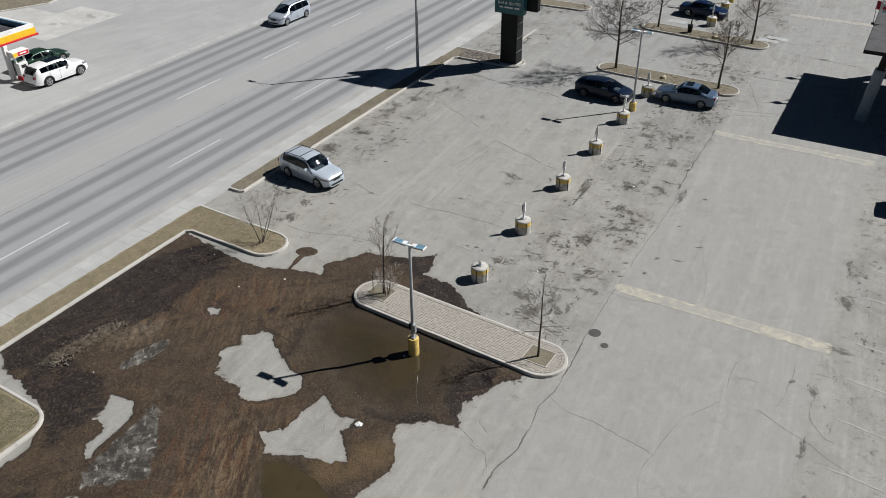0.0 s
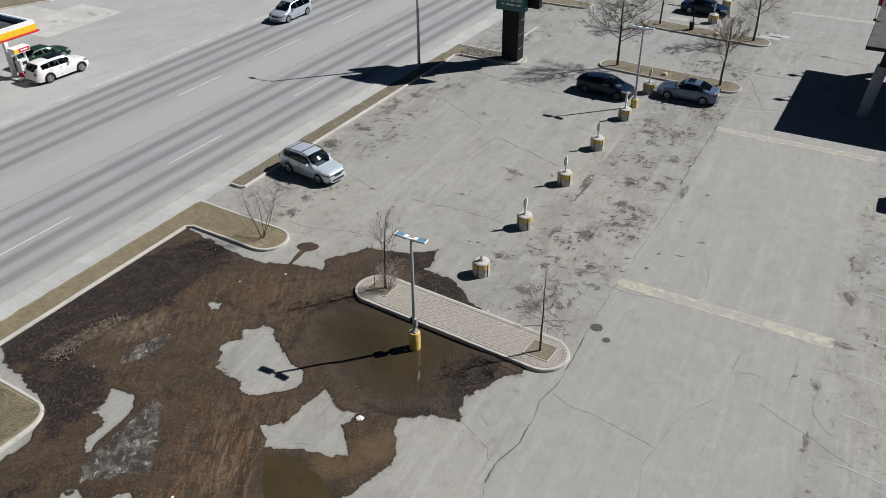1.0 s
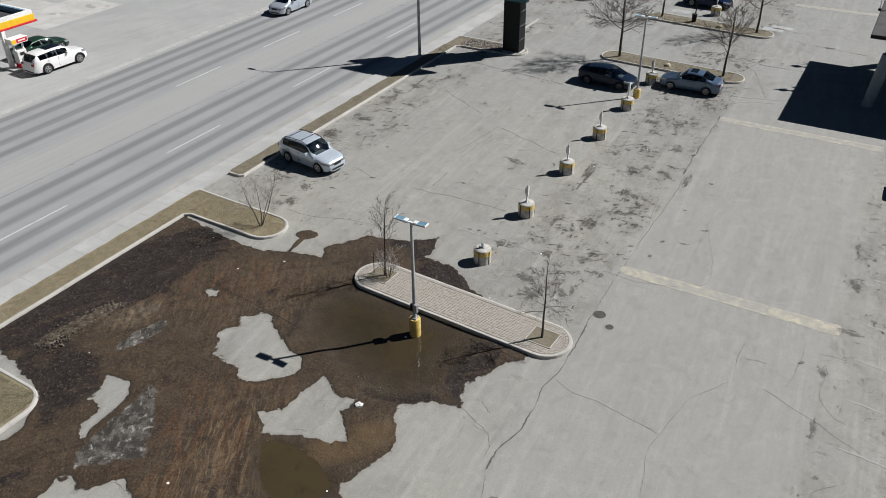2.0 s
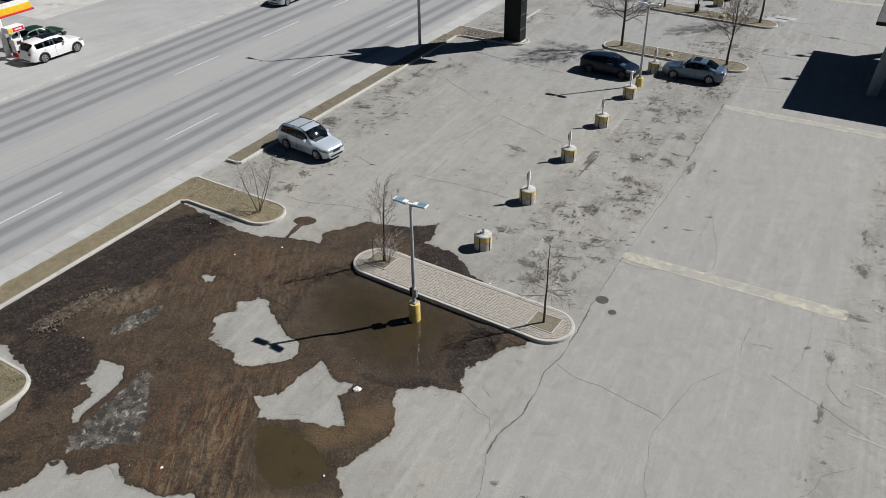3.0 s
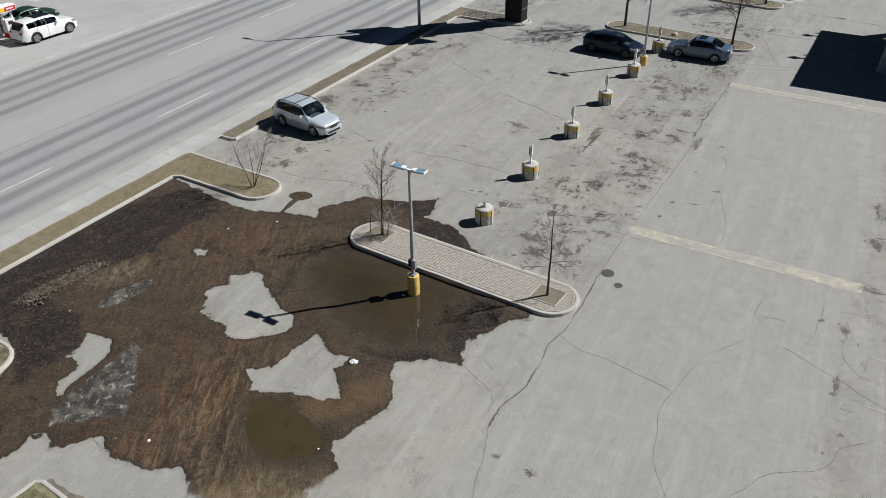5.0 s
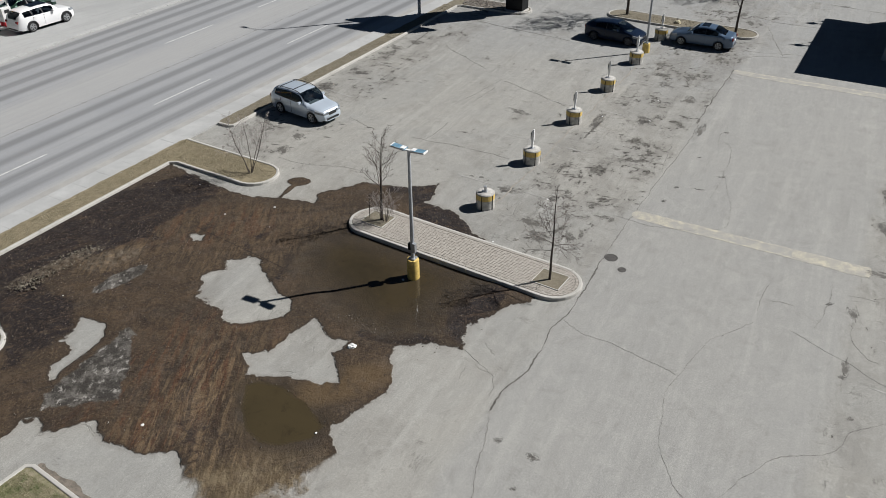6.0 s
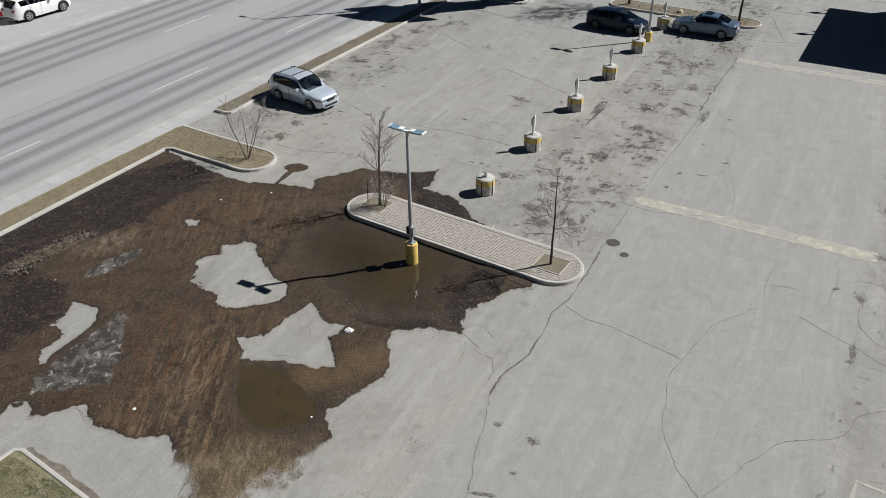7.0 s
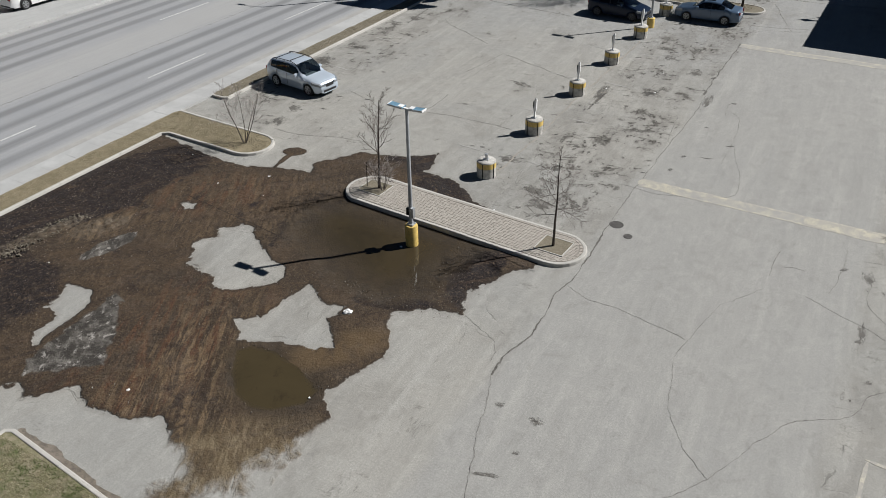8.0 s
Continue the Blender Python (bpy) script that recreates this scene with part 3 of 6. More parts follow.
def kerb(name, pts, closed=False, width=0.17, high=0.15, piece=1.8, mat=None, label="pale concrete kerb round the planting bed"):
    """A kerb whose outer face follows pts and whose body lies to their left, in single stones with open joints."""
    top = tagged(new(name), label, kind="structure")
    fine = resample(pts, 0.22, closed)
    inner = offset_line(fine[:-1] if closed else fine, width, closed)
    inner = inner + [inner[0]] if closed else inner
    total = [0.0]
    for a, b in zip(fine, fine[1:]):
        total.append(total[-1] + math.dist(a, b))
    count = max(1, round(total[-1] / piece))
    rnd = random.Random(len(pts))
    for k in range(count):
        lo, hi = total[-1] * k / count, total[-1] * (k + 1) / count
        ids = [i for i, s in enumerate(total) if lo - 1e-6 <= s <= hi + 1e-6]
        rows = []
        for s in [lo + 0.008] + [total[i] for i in ids if lo + 0.05 < total[i] < hi - 0.05] + [hi - 0.008]:
            i = max(j for j in range(len(total) - 1) if total[j] <= s + 1e-9)
            f = (s - total[i]) / max(total[i + 1] - total[i], 1e-9)
            o, q = (Vector(line[i]).lerp(Vector(line[i + 1]), f) for line in (fine, inner))
            rows.append((o, q))
        dz = rnd.uniform(-0.008, 0.008)
        bm, rings = bmesh.new(), []
        for o, q in rows:
            w = q - o
            prof = ((0, -0.05), (0.1, high - 0.03), (0.2, high - 0.004), (0.35, high), (0.8, high), (0.95, high - 0.01), (1, high - 0.04), (1, -0.05))
            rings.append([bm.verts.new((o.x + w.x * u, o.y + w.y * u, z + dz)) for u, z in prof])
        for a, b in zip(rings, rings[1:]):
            for i in range(len(a) - 1):
                bm.faces.new((a[i], a[i + 1], b[i + 1], b[i]))
        bm.faces.new(rings[0][::-1]), bm.faces.new(rings[-1])
        bmesh.ops.recalc_face_normals(bm, faces=bm.faces)
        part("kerb_stone", bm, mat or M_KERB, top)
    return top


def noise_at(x, y, s, k=0.0):
    return noise.noise(Vector((x * s, y * s, k)))


# ---- ground ----
MUD = [(-33.1, 27.3), (-29.2, 26.5), (-26.6, 26.5), (-25.1, 27.2), (-23.4, 27.5), (-23.8, 28.5), (-22.5, 30.5), (-20.2, 31.1), (-19.0, 32.3),
       (-18.5, 31.2), (-18.6, 30.2), (-16.8, 30.1), (-15.3, 28.9), (-13.8, 28.2), (-10.6, 25.5), (-11.6, 23.8), (-12.1, 22.6), (-11.6, 21.2), (-12.8, 21.0),
       (-14.0, 20.1), (-13.1, 18.6), (-12.7, 17.8), (-13.3, 16.2), (-13.5, 15.5), (-12.7, 14.6), (-12.7, 13.8), (-13.1, 12.6), (-13.5, 11.2), (-13.9, 9.9),
       (-15.2, 9.5), (-15.0, 10.6), (-15.7, 11.4), (-17.3, 12.0), (-18.7, 11.3), (-19.8, 11.2), (-20.8, 11.6), (-21.9, 10.7),
       (-22.6, 10.9), (-23.0, 10.4), (-22.9, 10.0), (-23.2, 9.0), (-24.0, 7.5), (-26.4, 7.5), (-26.8, 9.2), (-26.4, 11.2), (-26.8, 12.1), (-27.4, 13.2), (-29.4, 13.8), (-31.4, 14.1), (-33.1, 14.9)]
BARE = [
    [(-23.7, 21.5), (-23.0, 22.2), (-22.4, 22.2), (-21.7, 21.7), (-20.5, 20.8), (-19.6, 20.6), (-18.9, 19.9), (-19.3, 19.1), (-20.1, 18.2), (-20.8, 18.1), (-21.3, 18.7), (-22.9, 18.8), (-23.8, 20.0), (-23.2, 20.9)],
    [(-17.7, 20.0), (-16.5, 19.3), (-15.7, 19.5), (-15.7, 18.6), (-15.2, 18.1), (-14.6, 17.4), (-15.8, 16.9), (-17.8, 16.2), (-18.6, 16.9), (-17.9, 17.8), (-17.9, 18.9)],
    [(-25.9, 15.5), (-24.8, 15.6), (-24.1, 15.1), (-24.0, 14.0), (-24.1, 13.4), (-23.9, 12.5), (-24.5, 12.9), (-24.6, 14.0), (-25.4, 14.1), (-25.5, 14.5)],
    [(-26.7, 22.3), (-26.1, 22.6), (-25.9, 22.2), (-26.2, 21.9)],
]
SILT = [(-23.8, 15.9), (-23.1, 15.6), (-22.6, 14.9), (-21.9, 14.3), (-21.5, 13.6), (-20.9, 12.9), (-21.6, 12.4), (-22.1, 11.9), (-22.9, 11.2), (-23.3, 11.8), (-23.5, 12.7), (-23.7, 14.4)]
RIDGE = ((-30.05, 15.3), (-29.8, 19.3))
POOLS = [
    [(-20.4, 26.4), (-15.0, 26.3), (-12.7, 25.9), (-13.3, 24.4), (-13.4, 23.0), (-13.2, 22.0), (-13.9, 21.2), (-14.6, 20.5), (-16.3, 20.6), (-17.6, 21.2), (-19.4, 21.9), (-20.9, 22.9), (-21.3, 24.6)],
    [(-17.6, 15.7), (-17.2, 16.1), (-16.3, 16.3), (-15.0, 16.1), (-13.7, 15.4), (-13.7, 14.7), (-14.5, 13.9), (-15.2, 13.7), (-16.0, 13.9), (-16.9, 14.7)],
]


def inside_by(px, py, poly):
    """Signed distance to an outline, positive within it."""
    d2 = np.full(px.shape, 1e9)
    into = np.zeros(px.shape, bool)
    for (ax, ay), (bx, by) in zip(poly, poly[1:] + poly[:1]):
        ex, ey = bx - ax, by - ay
        u = np.clip(((px - ax) * ex + (py - ay) * ey) / (ex * ex + ey * ey), 0, 1)
        d2 = np.minimum(d2, (px - ax - u * ex) ** 2 + (py - ay - u * ey) ** 2)
        cross = (ay > py) != (by > py)
        with np.errstate(divide="ignore", invalid="ignore"):
            into ^= cross & (px < ax + (py - ay) / (by - ay if by != ay else 1e-9) * ex)
    return np.where(into, 1, -1) * np.sqrt(d2)


def ellipse(px, py, cx, cy, a, b, rot):
    s, c = math.sin(radians(rot)), math.cos(radians(rot))
    u, w = (px - cx) * c + (py - cy) * s, -(px - cx) * s + (py - cy) * c
    return 1 - np.sqrt((u / a) ** 2 + (w / b) ** 2)


def ground_sheet():
    def lines(lo, hi, step):
        near = list(np.arange(lo, hi + step / 2, step))
        out = [d for d in (0.5, 1.5, 3, 6, 10, 16, 25, 40, 70, 120, 220, 500, 1200, 2500)]
        return np.array([lo - d for d in out[::-1]] + near + [hi + d for d in out])

    xs, ys = lines(-34.0, -8.0, 0.1), lines(8.0, 34.0, 0.1)
    gx, gy = np.meshgrid(xs, ys)
    px, py = gx.ravel(), gy.ravel()
    near = (px > -34.6) & (px < -7.4) & (py > 7.4) & (py < 34.6)
    mud = np.full(px.shape, -3.0)
    mud[near] = inside_by(px[near], py[near], MUD)
    for b in BARE:
        mud[near] = np.minimum(mud[near], -inside_by(px[near], py[near], b))
    wet_spot = np.maximum(ellipse(px, py, -25.55, 28.95, 0.62, 0.46, 20) * 1.2, ellipse(px, py, -25.45, 28.0, 0.15, 1.1, 8) * 0.6)
    mud = np.clip(np.maximum(mud, np.maximum(wet_spot, -3)), -2.5, 2.5)
    pool = np.full(px.shape, -2.0)
    for p in POOLS:
        pool[near] = np.maximum(pool[near], inside_by(px[near], py[near], p))
    silt = np.maximum(inside_by(px, py, SILT) * 1.6, ellipse(px, py, -26.75, 18.2, 1.3, 0.45, 80) * 2.0)
    ridge = np.maximum(ellipse(px, py, -30.0, 17.4, 2.6, 0.5, 75), ellipse(px, py, -28.3, 19.0, 1.8, 0.9, 60) * 0.6)
    dark = ellipse(px, py, -31.2, 20.8, 9.0, 2.6, 78) * 1.0
    dark = np.maximum(dark, ellipse(px, py, -17.5, 30.2, 4.8, 2.2, -20) * 0.5)
    dark = np.maximum(dark, ellipse(px, py, -28.0, 14.6, 4.6, 2.2, -15) * 0.45)
    dark = np.maximum(dark, ellipse(px, py, -12.3, 23.6, 2.4, 1.1, 100) * 0.7)
    dark = np.maximum(dark, ellipse(px, py, -14.2, 20.6, 1.8, 0.5, 20) * 0.8)
    rust = np.clip(ellipse(px, py, -19.8, 14.5, 6.0, 3.6, 100) * 2.0, 0, 1)
    rust = np.maximum(rust, np.clip(ellipse(px, py, -27.0, 23.0, 5.5, 2.4, 35) * 1.8, 0, 0.9))
    feather = np.clip(ellipse(px, py, -14.2, 11.2, 4.2, 2.4, 50) * 1.8, 0, 0.9)
    tan = np.clip(ellipse(px, py, -17.6, 13.6, 6.2, 3.4, 115) * 2.0, 0, 1)
    tan = np.maximum(tan, np.clip(ellipse(px, py, -23.5, 23.5, 6.0, 4.0, 25) * 1.5, 0, 0.45))
    tan = np.maximum(tan, np.clip(ellipse(px, py, -28.2, 19.2, 2.4, 1.1, 62) * 2.5, 0, 1))
    # a film of water that drains from the small puddle
    wash = np.clip(ellipse(px, py, -14.4, 17.4, 2.6, 1.0, 55) * 2.2, 0, 1)
    z = np.zeros(px.shape)
    idx = np.nonzero(near)[0]
    for i in idx:
        x, y = float(px[i]), float(py[i])
        n1, n2 = noise_at(x, y, 0.7), noise_at(x, y, 3.0, 5.0)
        rise = min(max(mud[i] * 2 + 0.2, 0), 1)
        z[i] = rise * (0.022 + 0.014 * n1 + 0.016 * n2 + 0.01 * noise_at(x, y, 9.0, 2.0))
        if pool[i] > -0.6:
            k = min(max((pool[i] + 0.18 * n2 + 0.2 * n1) * 1.0 + 0.4, 0), 1)
            k = k * k * (3 - 2 * k)
            z[i] = z[i] * (1 - k) - 0.045 * k
        if ridge[i] > 0:
            z[i] += min(ridge[i] * 2, 1) * (0.09 + 0.12 * max(n2, -0.3) + 0.06 * noise_at(x, y, 8.0, 9.0))
    n = len(xs)
    faces = [(j * n + i, j * n + i + 1, (j + 1) * n + i + 1, (j + 1) * n + i) for j in range(len(ys) - 1) for i in range(n - 1)]
    ob = part("ground", (np.stack([px, py, z], 1).tolist(), faces), M_LOT)
    for key, values in (("mud", mud), ("silt", np.clip(silt, -1, 1)), ("dark", np.clip(dark, 0, 1)), ("rust", rust), ("feather", feather), ("tan", tan), ("ridge", np.clip(ridge, 0, 1)), ("wash", wash), ("sunk", np.clip((pool + 0.7) * 1.2, 0, 1))):
        a = ob.data.attributes.new(key, "FLOAT", "POINT")
        a.data.foreach_set("value", values.astype(np.float32))
    smooth(ob, 180)
    return tagged(ob, "worn grey asphalt parking lot with dark mud and silt", "ground", kind="structure")


ground_sheet()
for k, p in enumerate(POOLS):
    xs, ys = np.arange(min(q[0] for q in p) - 0.6, max(q[0] for q in p) + 0.6, 0.15), np.arange(min(q[1] for q in p) - 0.6, max(q[1] for q in p) + 0.6, 0.15)
    gx, gy = np.meshgrid(xs, ys)
    px, py = gx.ravel(), gy.ravel()
    d = inside_by(px, py, p)
    n = len(xs)
    quads = [(j * n + i, j * n + i + 1, (j + 1) * n + i + 1, (j + 1) * n + i) for j in range(len(ys) - 1) for i in range(n - 1) if d[j * n + i] > -0.55]
    w = part("water", (np.stack([px, py, np.full(px.shape, -0.006)], 1).tolist(), quads), (M_WATER, M_SILTY_WATER)[k])
    a = w.data.attributes.new("deep", "FLOAT", "POINT")
    a.data.foreach_set("value", np.clip((d + 0.1) / (2.2, 0.3)[k], 0, 1).astype(np.float32))
    w.visible_shadow = False
    tagged(w, "shallow brown muddy puddle on the asphalt", "puddle", kind="structure")


# ---- road, walks, kerbs ----
def flat(name, x0, x1, y0, y1, z0, z1, mat, label, r=0.0, kind="structure"):
    return tagged(part(name, box(x0, x1, y0, y1, z0, z1, r), mat), label, kind=kind)


flat("road", -55.5, -36.4, -400, 900, -0.3, 0.006, M_ROAD, "four-lane grey asphalt road with darker wheel tracks")
flat("gutter", -36.4, -35.82, -400, 900, -0.3, 0.03, M_APRON, "tan concrete gutter strip along the road")
flat("forecourt", -400, -55.95, -400, 900, -0.3, 0.05, M_FORECOURT, "pale dusty concrete forecourt of a filling station")
flat("concrete_pad", -76.0, -69.7, 46.0, 55.3, 0.03, 0.058, M_PAD, "light concrete pad over the fuel tanks")
flat("concrete_pad", -88.0, -76.02, 43.5, 52.4, 0.03, 0.058, M_PAD, "light concrete pad over the fuel tanks")
rnd = random.Random(7)
stains = tagged(new("pad_stains"), "dark reddish oil stains on the concrete pad", kind="structure")
for cx, cy, s in ((-73.4, 49.8, 0.7), (-72.6, 50.3, 0.5), (-71.9, 53.2, 0.8), (-72.6, 53.6, 0.5), (-75.0, 48.3, 0.5), (-70.6, 54.2, 0.35)):
    out = [(cx + s * rnd.uniform(0.5, 1.1) * math.cos(k * 0.7), cy + 0.6 * s * rnd.uniform(0.5, 1.1) * math.sin(k * 0.7)) for k in range(9)]
    slab(out, 0.05, 0.062, "stain", M_APRON, stains)

FAR_BED = [(-80.0, 54.3), (-81.0, 58.0), (-95.0, 58.0), (-95.0, 48.5), (-82.6, 48.5)]
tagged(slab(FAR_BED, 0.0, 0.17, "planting_bed", M_EARTH), "far bed of bare brown earth beside the forecourt", kind="structure")

walk_top = tagged(new("pavement"), "pale concrete pavement slabs with open joints", kind="structure")
for k in range(70):
    y = -12 + k * 1.52
    z = 0.105 + rnd.uniform(-0.003, 0.003)
    part("paving_slab", box(-35.8, -34.42, y + 0.002, y + 1.518, -0.1, z, 0.005), M_WALK, walk_top)
part("far_slabs", box(-35.8, -34.42, 94.4, 700, -0.1, 0.1), M_WALK, walk_top)
part("far_slabs", box(-35.8, -34.42, -300, -12, -0.1, 0.1), M_WALK, walk_top)

far_kerb = tagged(new("low_kerb"), "low worn concrete kerb between road and forecourt", kind="structure")
for k in range(42):
    y = 18 + k * 1.62
    part("kerb_stone", box(-55.95, -55.5, y + 0.006, y + 1.614, -0.1, 0.11 + rnd.uniform(-0.008, 0.008), 0.02), M_WALK, far_kerb)
part("far_kerb_run", box(-55.95, -55.5, 86.1, 700, -0.1, 0.085), M_APRON, far_kerb)
part("far_kerb_run", box(-55.95, -55.5, -300, 18, -0.1, 0.085), M_APRON, far_kerb)


def ribbon(name, pts, width, mat, z=0.01, ragged=0.5, seed=1, step=0.12, parent=None, thick=0.012):
    """A thin wandering strip lying on the ground along pts."""
    r = random.Random(seed)
    if len(pts) > 2:
        ext = [Vector(pts[0]) * 2 - Vector(pts[1])] + [Vector(p) for p in pts] + [Vector(pts[-1]) * 2 - Vector(pts[-2])]
        pts = []
        for a, b, c, d in zip(ext, ext[1:], ext[2:], ext[3:]):
            n = max(2, round((c - b).length / 0.5))
            for i in range(n):
                u = i / n
                q = 0.5 * (2 * b + (c - a) * u + (2 * a - 5 * b + 4 * c - d) * u * u + (3 * b - a - 3 * c + d) * u ** 3)
                pts.append((q.x, q.y))
        pts.append(tuple(ext[-2]))
    line = [Vector(p) for p in resample(pts, step, False)]
    vs, fs = [], []
    for i, p in enumerate(line):
        d = (line[min(i + 1, len(line) - 1)] - line[max(i - 1, 0)]).normalized()
        n = Vector((-d.y, d.x))
        p = p + n * (0.10 * noise_at(p.x, p.y, 0.9, seed) + 0.05 * noise_at(p.x, p.y, 4, seed) + 0.02 * noise_at(p.x, p.y, 13, seed)) * min(1, ragged * 2)
        w = width * (1 + ragged * (r.uniform(-0.5, 0.5) + 1.5 * noise_at(p.x, p.y, 1.7, seed + 0.5))) / 2
        w = max(w, width * 0.15)
        if i in (0, len(line) - 1):
            w *= 0.3
        a, b = p + n * w, p - n * w
        vs += [(a.x, a.y, z), (b.x, b.y, z), (b.x, b.y, z - thick), (a.x, a.y, z - thick)]
        if i:
            o, q = 4 * i - 4, 4 * i
            fs += [(o, o + 1, q + 1, q), (o + 1, o + 2, q + 2, q + 1), (o + 3, o, q, q + 3)]
    return part(name, (vs, fs), mat, parent)


cracks = tagged(new("cracks_and_shadow_line"), "dark open cracks wandering through the asphalt, and one thin shadow line drawn by the sign", kind="structure")
MAIN = [
    (0.028, [(-9.2, 45.9), (-9.1, 42.6), (-9.2, 34.5), (-9.1, 29.8)]),
    (0.045, [(-9.1, 29.8), (-9.0, 27.6), (-8.9, 25.4)]),
    (0.042, [(-8.9, 25.4), (-9.1, 24.1), (-8.9, 21.5), (-9.2, 20.0), (-9.15, 18.8)]),
    (0.02, [(-9.15, 18.8), (-8.7, 17.5), (-8.2, 15.9), (-7.8, 14.7), (-7.3, 13.0), (-7.0, 10.0)]),
    (0.014, [(-2.3, 28.2), (-3.3, 26.7), (-3.7, 25.7), (-4.0, 23.7), (-4.1, 22.4), (-3.8, 20.7), (-3.4, 19.7), (-2.6, 18.6), (-1.8, 17.9)]),
    (0.017, [(-5.0, 14.5), (-2.6, 16.7), (-1.8, 17.9), (-1.3, 19.0), (-0.8, 20.3), (0.0, 21.5), (1.4, 22.5), (1.8, 23.7), (2.8, 24.8)]),
    (0.012, [(-8.9, 24.7), (-8.0, 24.3), (-6.8, 24.3), (-4.1, 23.7)]),
    (0.016, [(-11.5, 21.2), (-9.9, 20.4), (-9.5, 19.4)])]
BY_STALLS = [
    (0.036, [(-2.0, 30.0), (-1.6, 30.1), (-1.15, 30.1)]),
    (0.012, [(-0.9, 28.4), (-0.15, 28.0), (1.15, 27.45), (1.9, 27.05), (3.1, 26.4)]),
    (0.03, [(0.05, 32.5), (0.06, 31.3), (0.04, 30.2), (-0.16, 29.0)]),
    (0.028, [(1.2, 30.8), (1.17, 28.9), (1.8, 28.0), (2.25, 27.9)]),
    (0.028, [(0.7, 31.95), (1.2, 32.05), (1.9, 32.05)]),
    (0.05, [(1.16, 27.8), (1.18, 27.0), (1.2, 26.3)]),
    (0.028, [(-2.3, 31.1), (-2.4, 30.4), (-2.36, 29.1)]),
    (0.016, [(-10.0, 33.5), (-8.7, 33.4), (-7.6, 33.5), (-6.5, 33.8), (-5.7, 34.4), (-5.0, 35.0), (-5.3, 37.0), (-6.2, 39.9)]),
    (0.018, [(-9.4, 58.6), (-8.35, 59.6), (-6.3, 60.25)]),
    (0.03, [(-7.5, 43.6), (-7.75, 45.2), (-7.4, 45.7)]),
    (0.018, [(-7.3, 44.2), (-6.9, 43.8), (-6.6, 42.8), (-6.4, 40.6), (-6.3, 37.4)])]
OLD_LOT = [
    (0.032, [(-28.0, 36.95), (-26.6, 36.5), (-25.6, 36.3)]),
    (0.04, [(-22.4, 46.8), (-20.0, 45.9), (-17.1, 44.75)]),
    (0.035, [(-29.6, 51.5), (-28.7, 50.6), (-26.5, 49.4), (-24.4, 48.1)]),
    (0.032, [(-23.3, 36.4), (-22.2, 36.4), (-20.8, 36.6), (-18.7, 36.6), (-17.0, 36.6)]),
    (0.032, [(-22.4, 36.6), (-22.3, 37.7), (-22.4, 39.2)]),
    (0.035, [(-22.5, 42.7), (-22.5, 44.4), (-22.4, 45.4)]),
    (0.022, [(-28.3, 30.6), (-26.4, 30.7), (-24.8, 31.3), (-22.9, 31.6)]),
    (0.03, [(-23.3, 42.9), (-23.0, 43.8), (-22.8, 45.5), (-22.7, 47.0)]),
    (0.028, [(-9.2, 38.8), (-9.5, 40.3), (-9.65, 41.7), (-9.7, 42.3)]),
    (0.09, [(-14.45, 40.9), (-14.4, 42.2), (-14.4, 43.7)]),
    (0.07, [(-9.4, 46.0), (-9.4, 49.1)]),
    (0.05, [(-9.4, 49.1), (-9.5, 52.1), (-9.5, 56.0)]),
    # a thin shadow line near the sign, drawn as a dark ribbon like the cracks
    (0.07, [(-32.06, 53.15), (-31.9, 51.3), (-31.64, 49.4)])]
FAR_LOT = [
    (0.03, [(-15.2, 67.3), (-11.8, 67.9), (-7.1, 68.0), (-1.8, 68.6)]),
    (0.03, [(-12.1, 70.1), (-9.8, 68.3), (-7.1, 68.0)]),
    (0.026, [(-9.4, 66.7), (-8.4, 63.8), (-7.3, 60.7), (-7.0, 60.1)]),
    (0.026, [(-9.8, 60.3), (-8.7, 60.3), (-6.0, 61.1)]),
    (0.035, [(-8.9, 78.0), (-6.5, 78.1), (-4.5, 79.6)]),
    (0.05, [(-6.0, 75.0), (-4.8, 74.8), (-1.8, 74.4)]),
    (0.035, [(-9.4, 91.8), (-9.3, 88.5)]),
    (0.05, [(-30.1, 57.5), (-26.9, 57.0), (-24.2, 56.7), (-21.7, 56.4)]),
    (0.04, [(-29.3, 77.0), (-27.7, 74.3), (-27.0, 72.1)])]
for k, (w, pts) in enumerate(MAIN + [(w * 0.6, p) for w, p in BY_STALLS] + OLD_LOT + FAR_LOT):
    ribbon("crack", pts, w, M_CRACK if w > 0.04 else M_SEAM, 0.006, 0.8, k + 3, 0.06, parent=cracks)
ribbon("crack", [(-44.3, 18.0), (-44.35, 30.0), (-44.25, 45.0), (-44.3, 70.0), (-44.3, 110.0)], 0.035, M_ROAD_SEAM, 0.012, 0.6, 17, parent=cracks)
ribbon("sealed_joint", [(-15.5, 31.9), (-15.45, 36.0), (-15.55, 42.0), (-15.5, 48.0), (-15.55, 53.5)], 0.07, M_SAND, 0.006, 0.5, 77, parent=cracks)
for k in range(30):
    y = 19 + k * 2.35
    ribbon("joint_gap", [(-44.5, y), (-44.15, y + 0.1)], 0.03, M_ROAD_SEAM, 0.013, 0.4, 40 + k, 0.2, parent=cracks)

lines = tagged(new("yellow_lines"), "broad faded yellow paint lines on the asphalt", kind="structure")
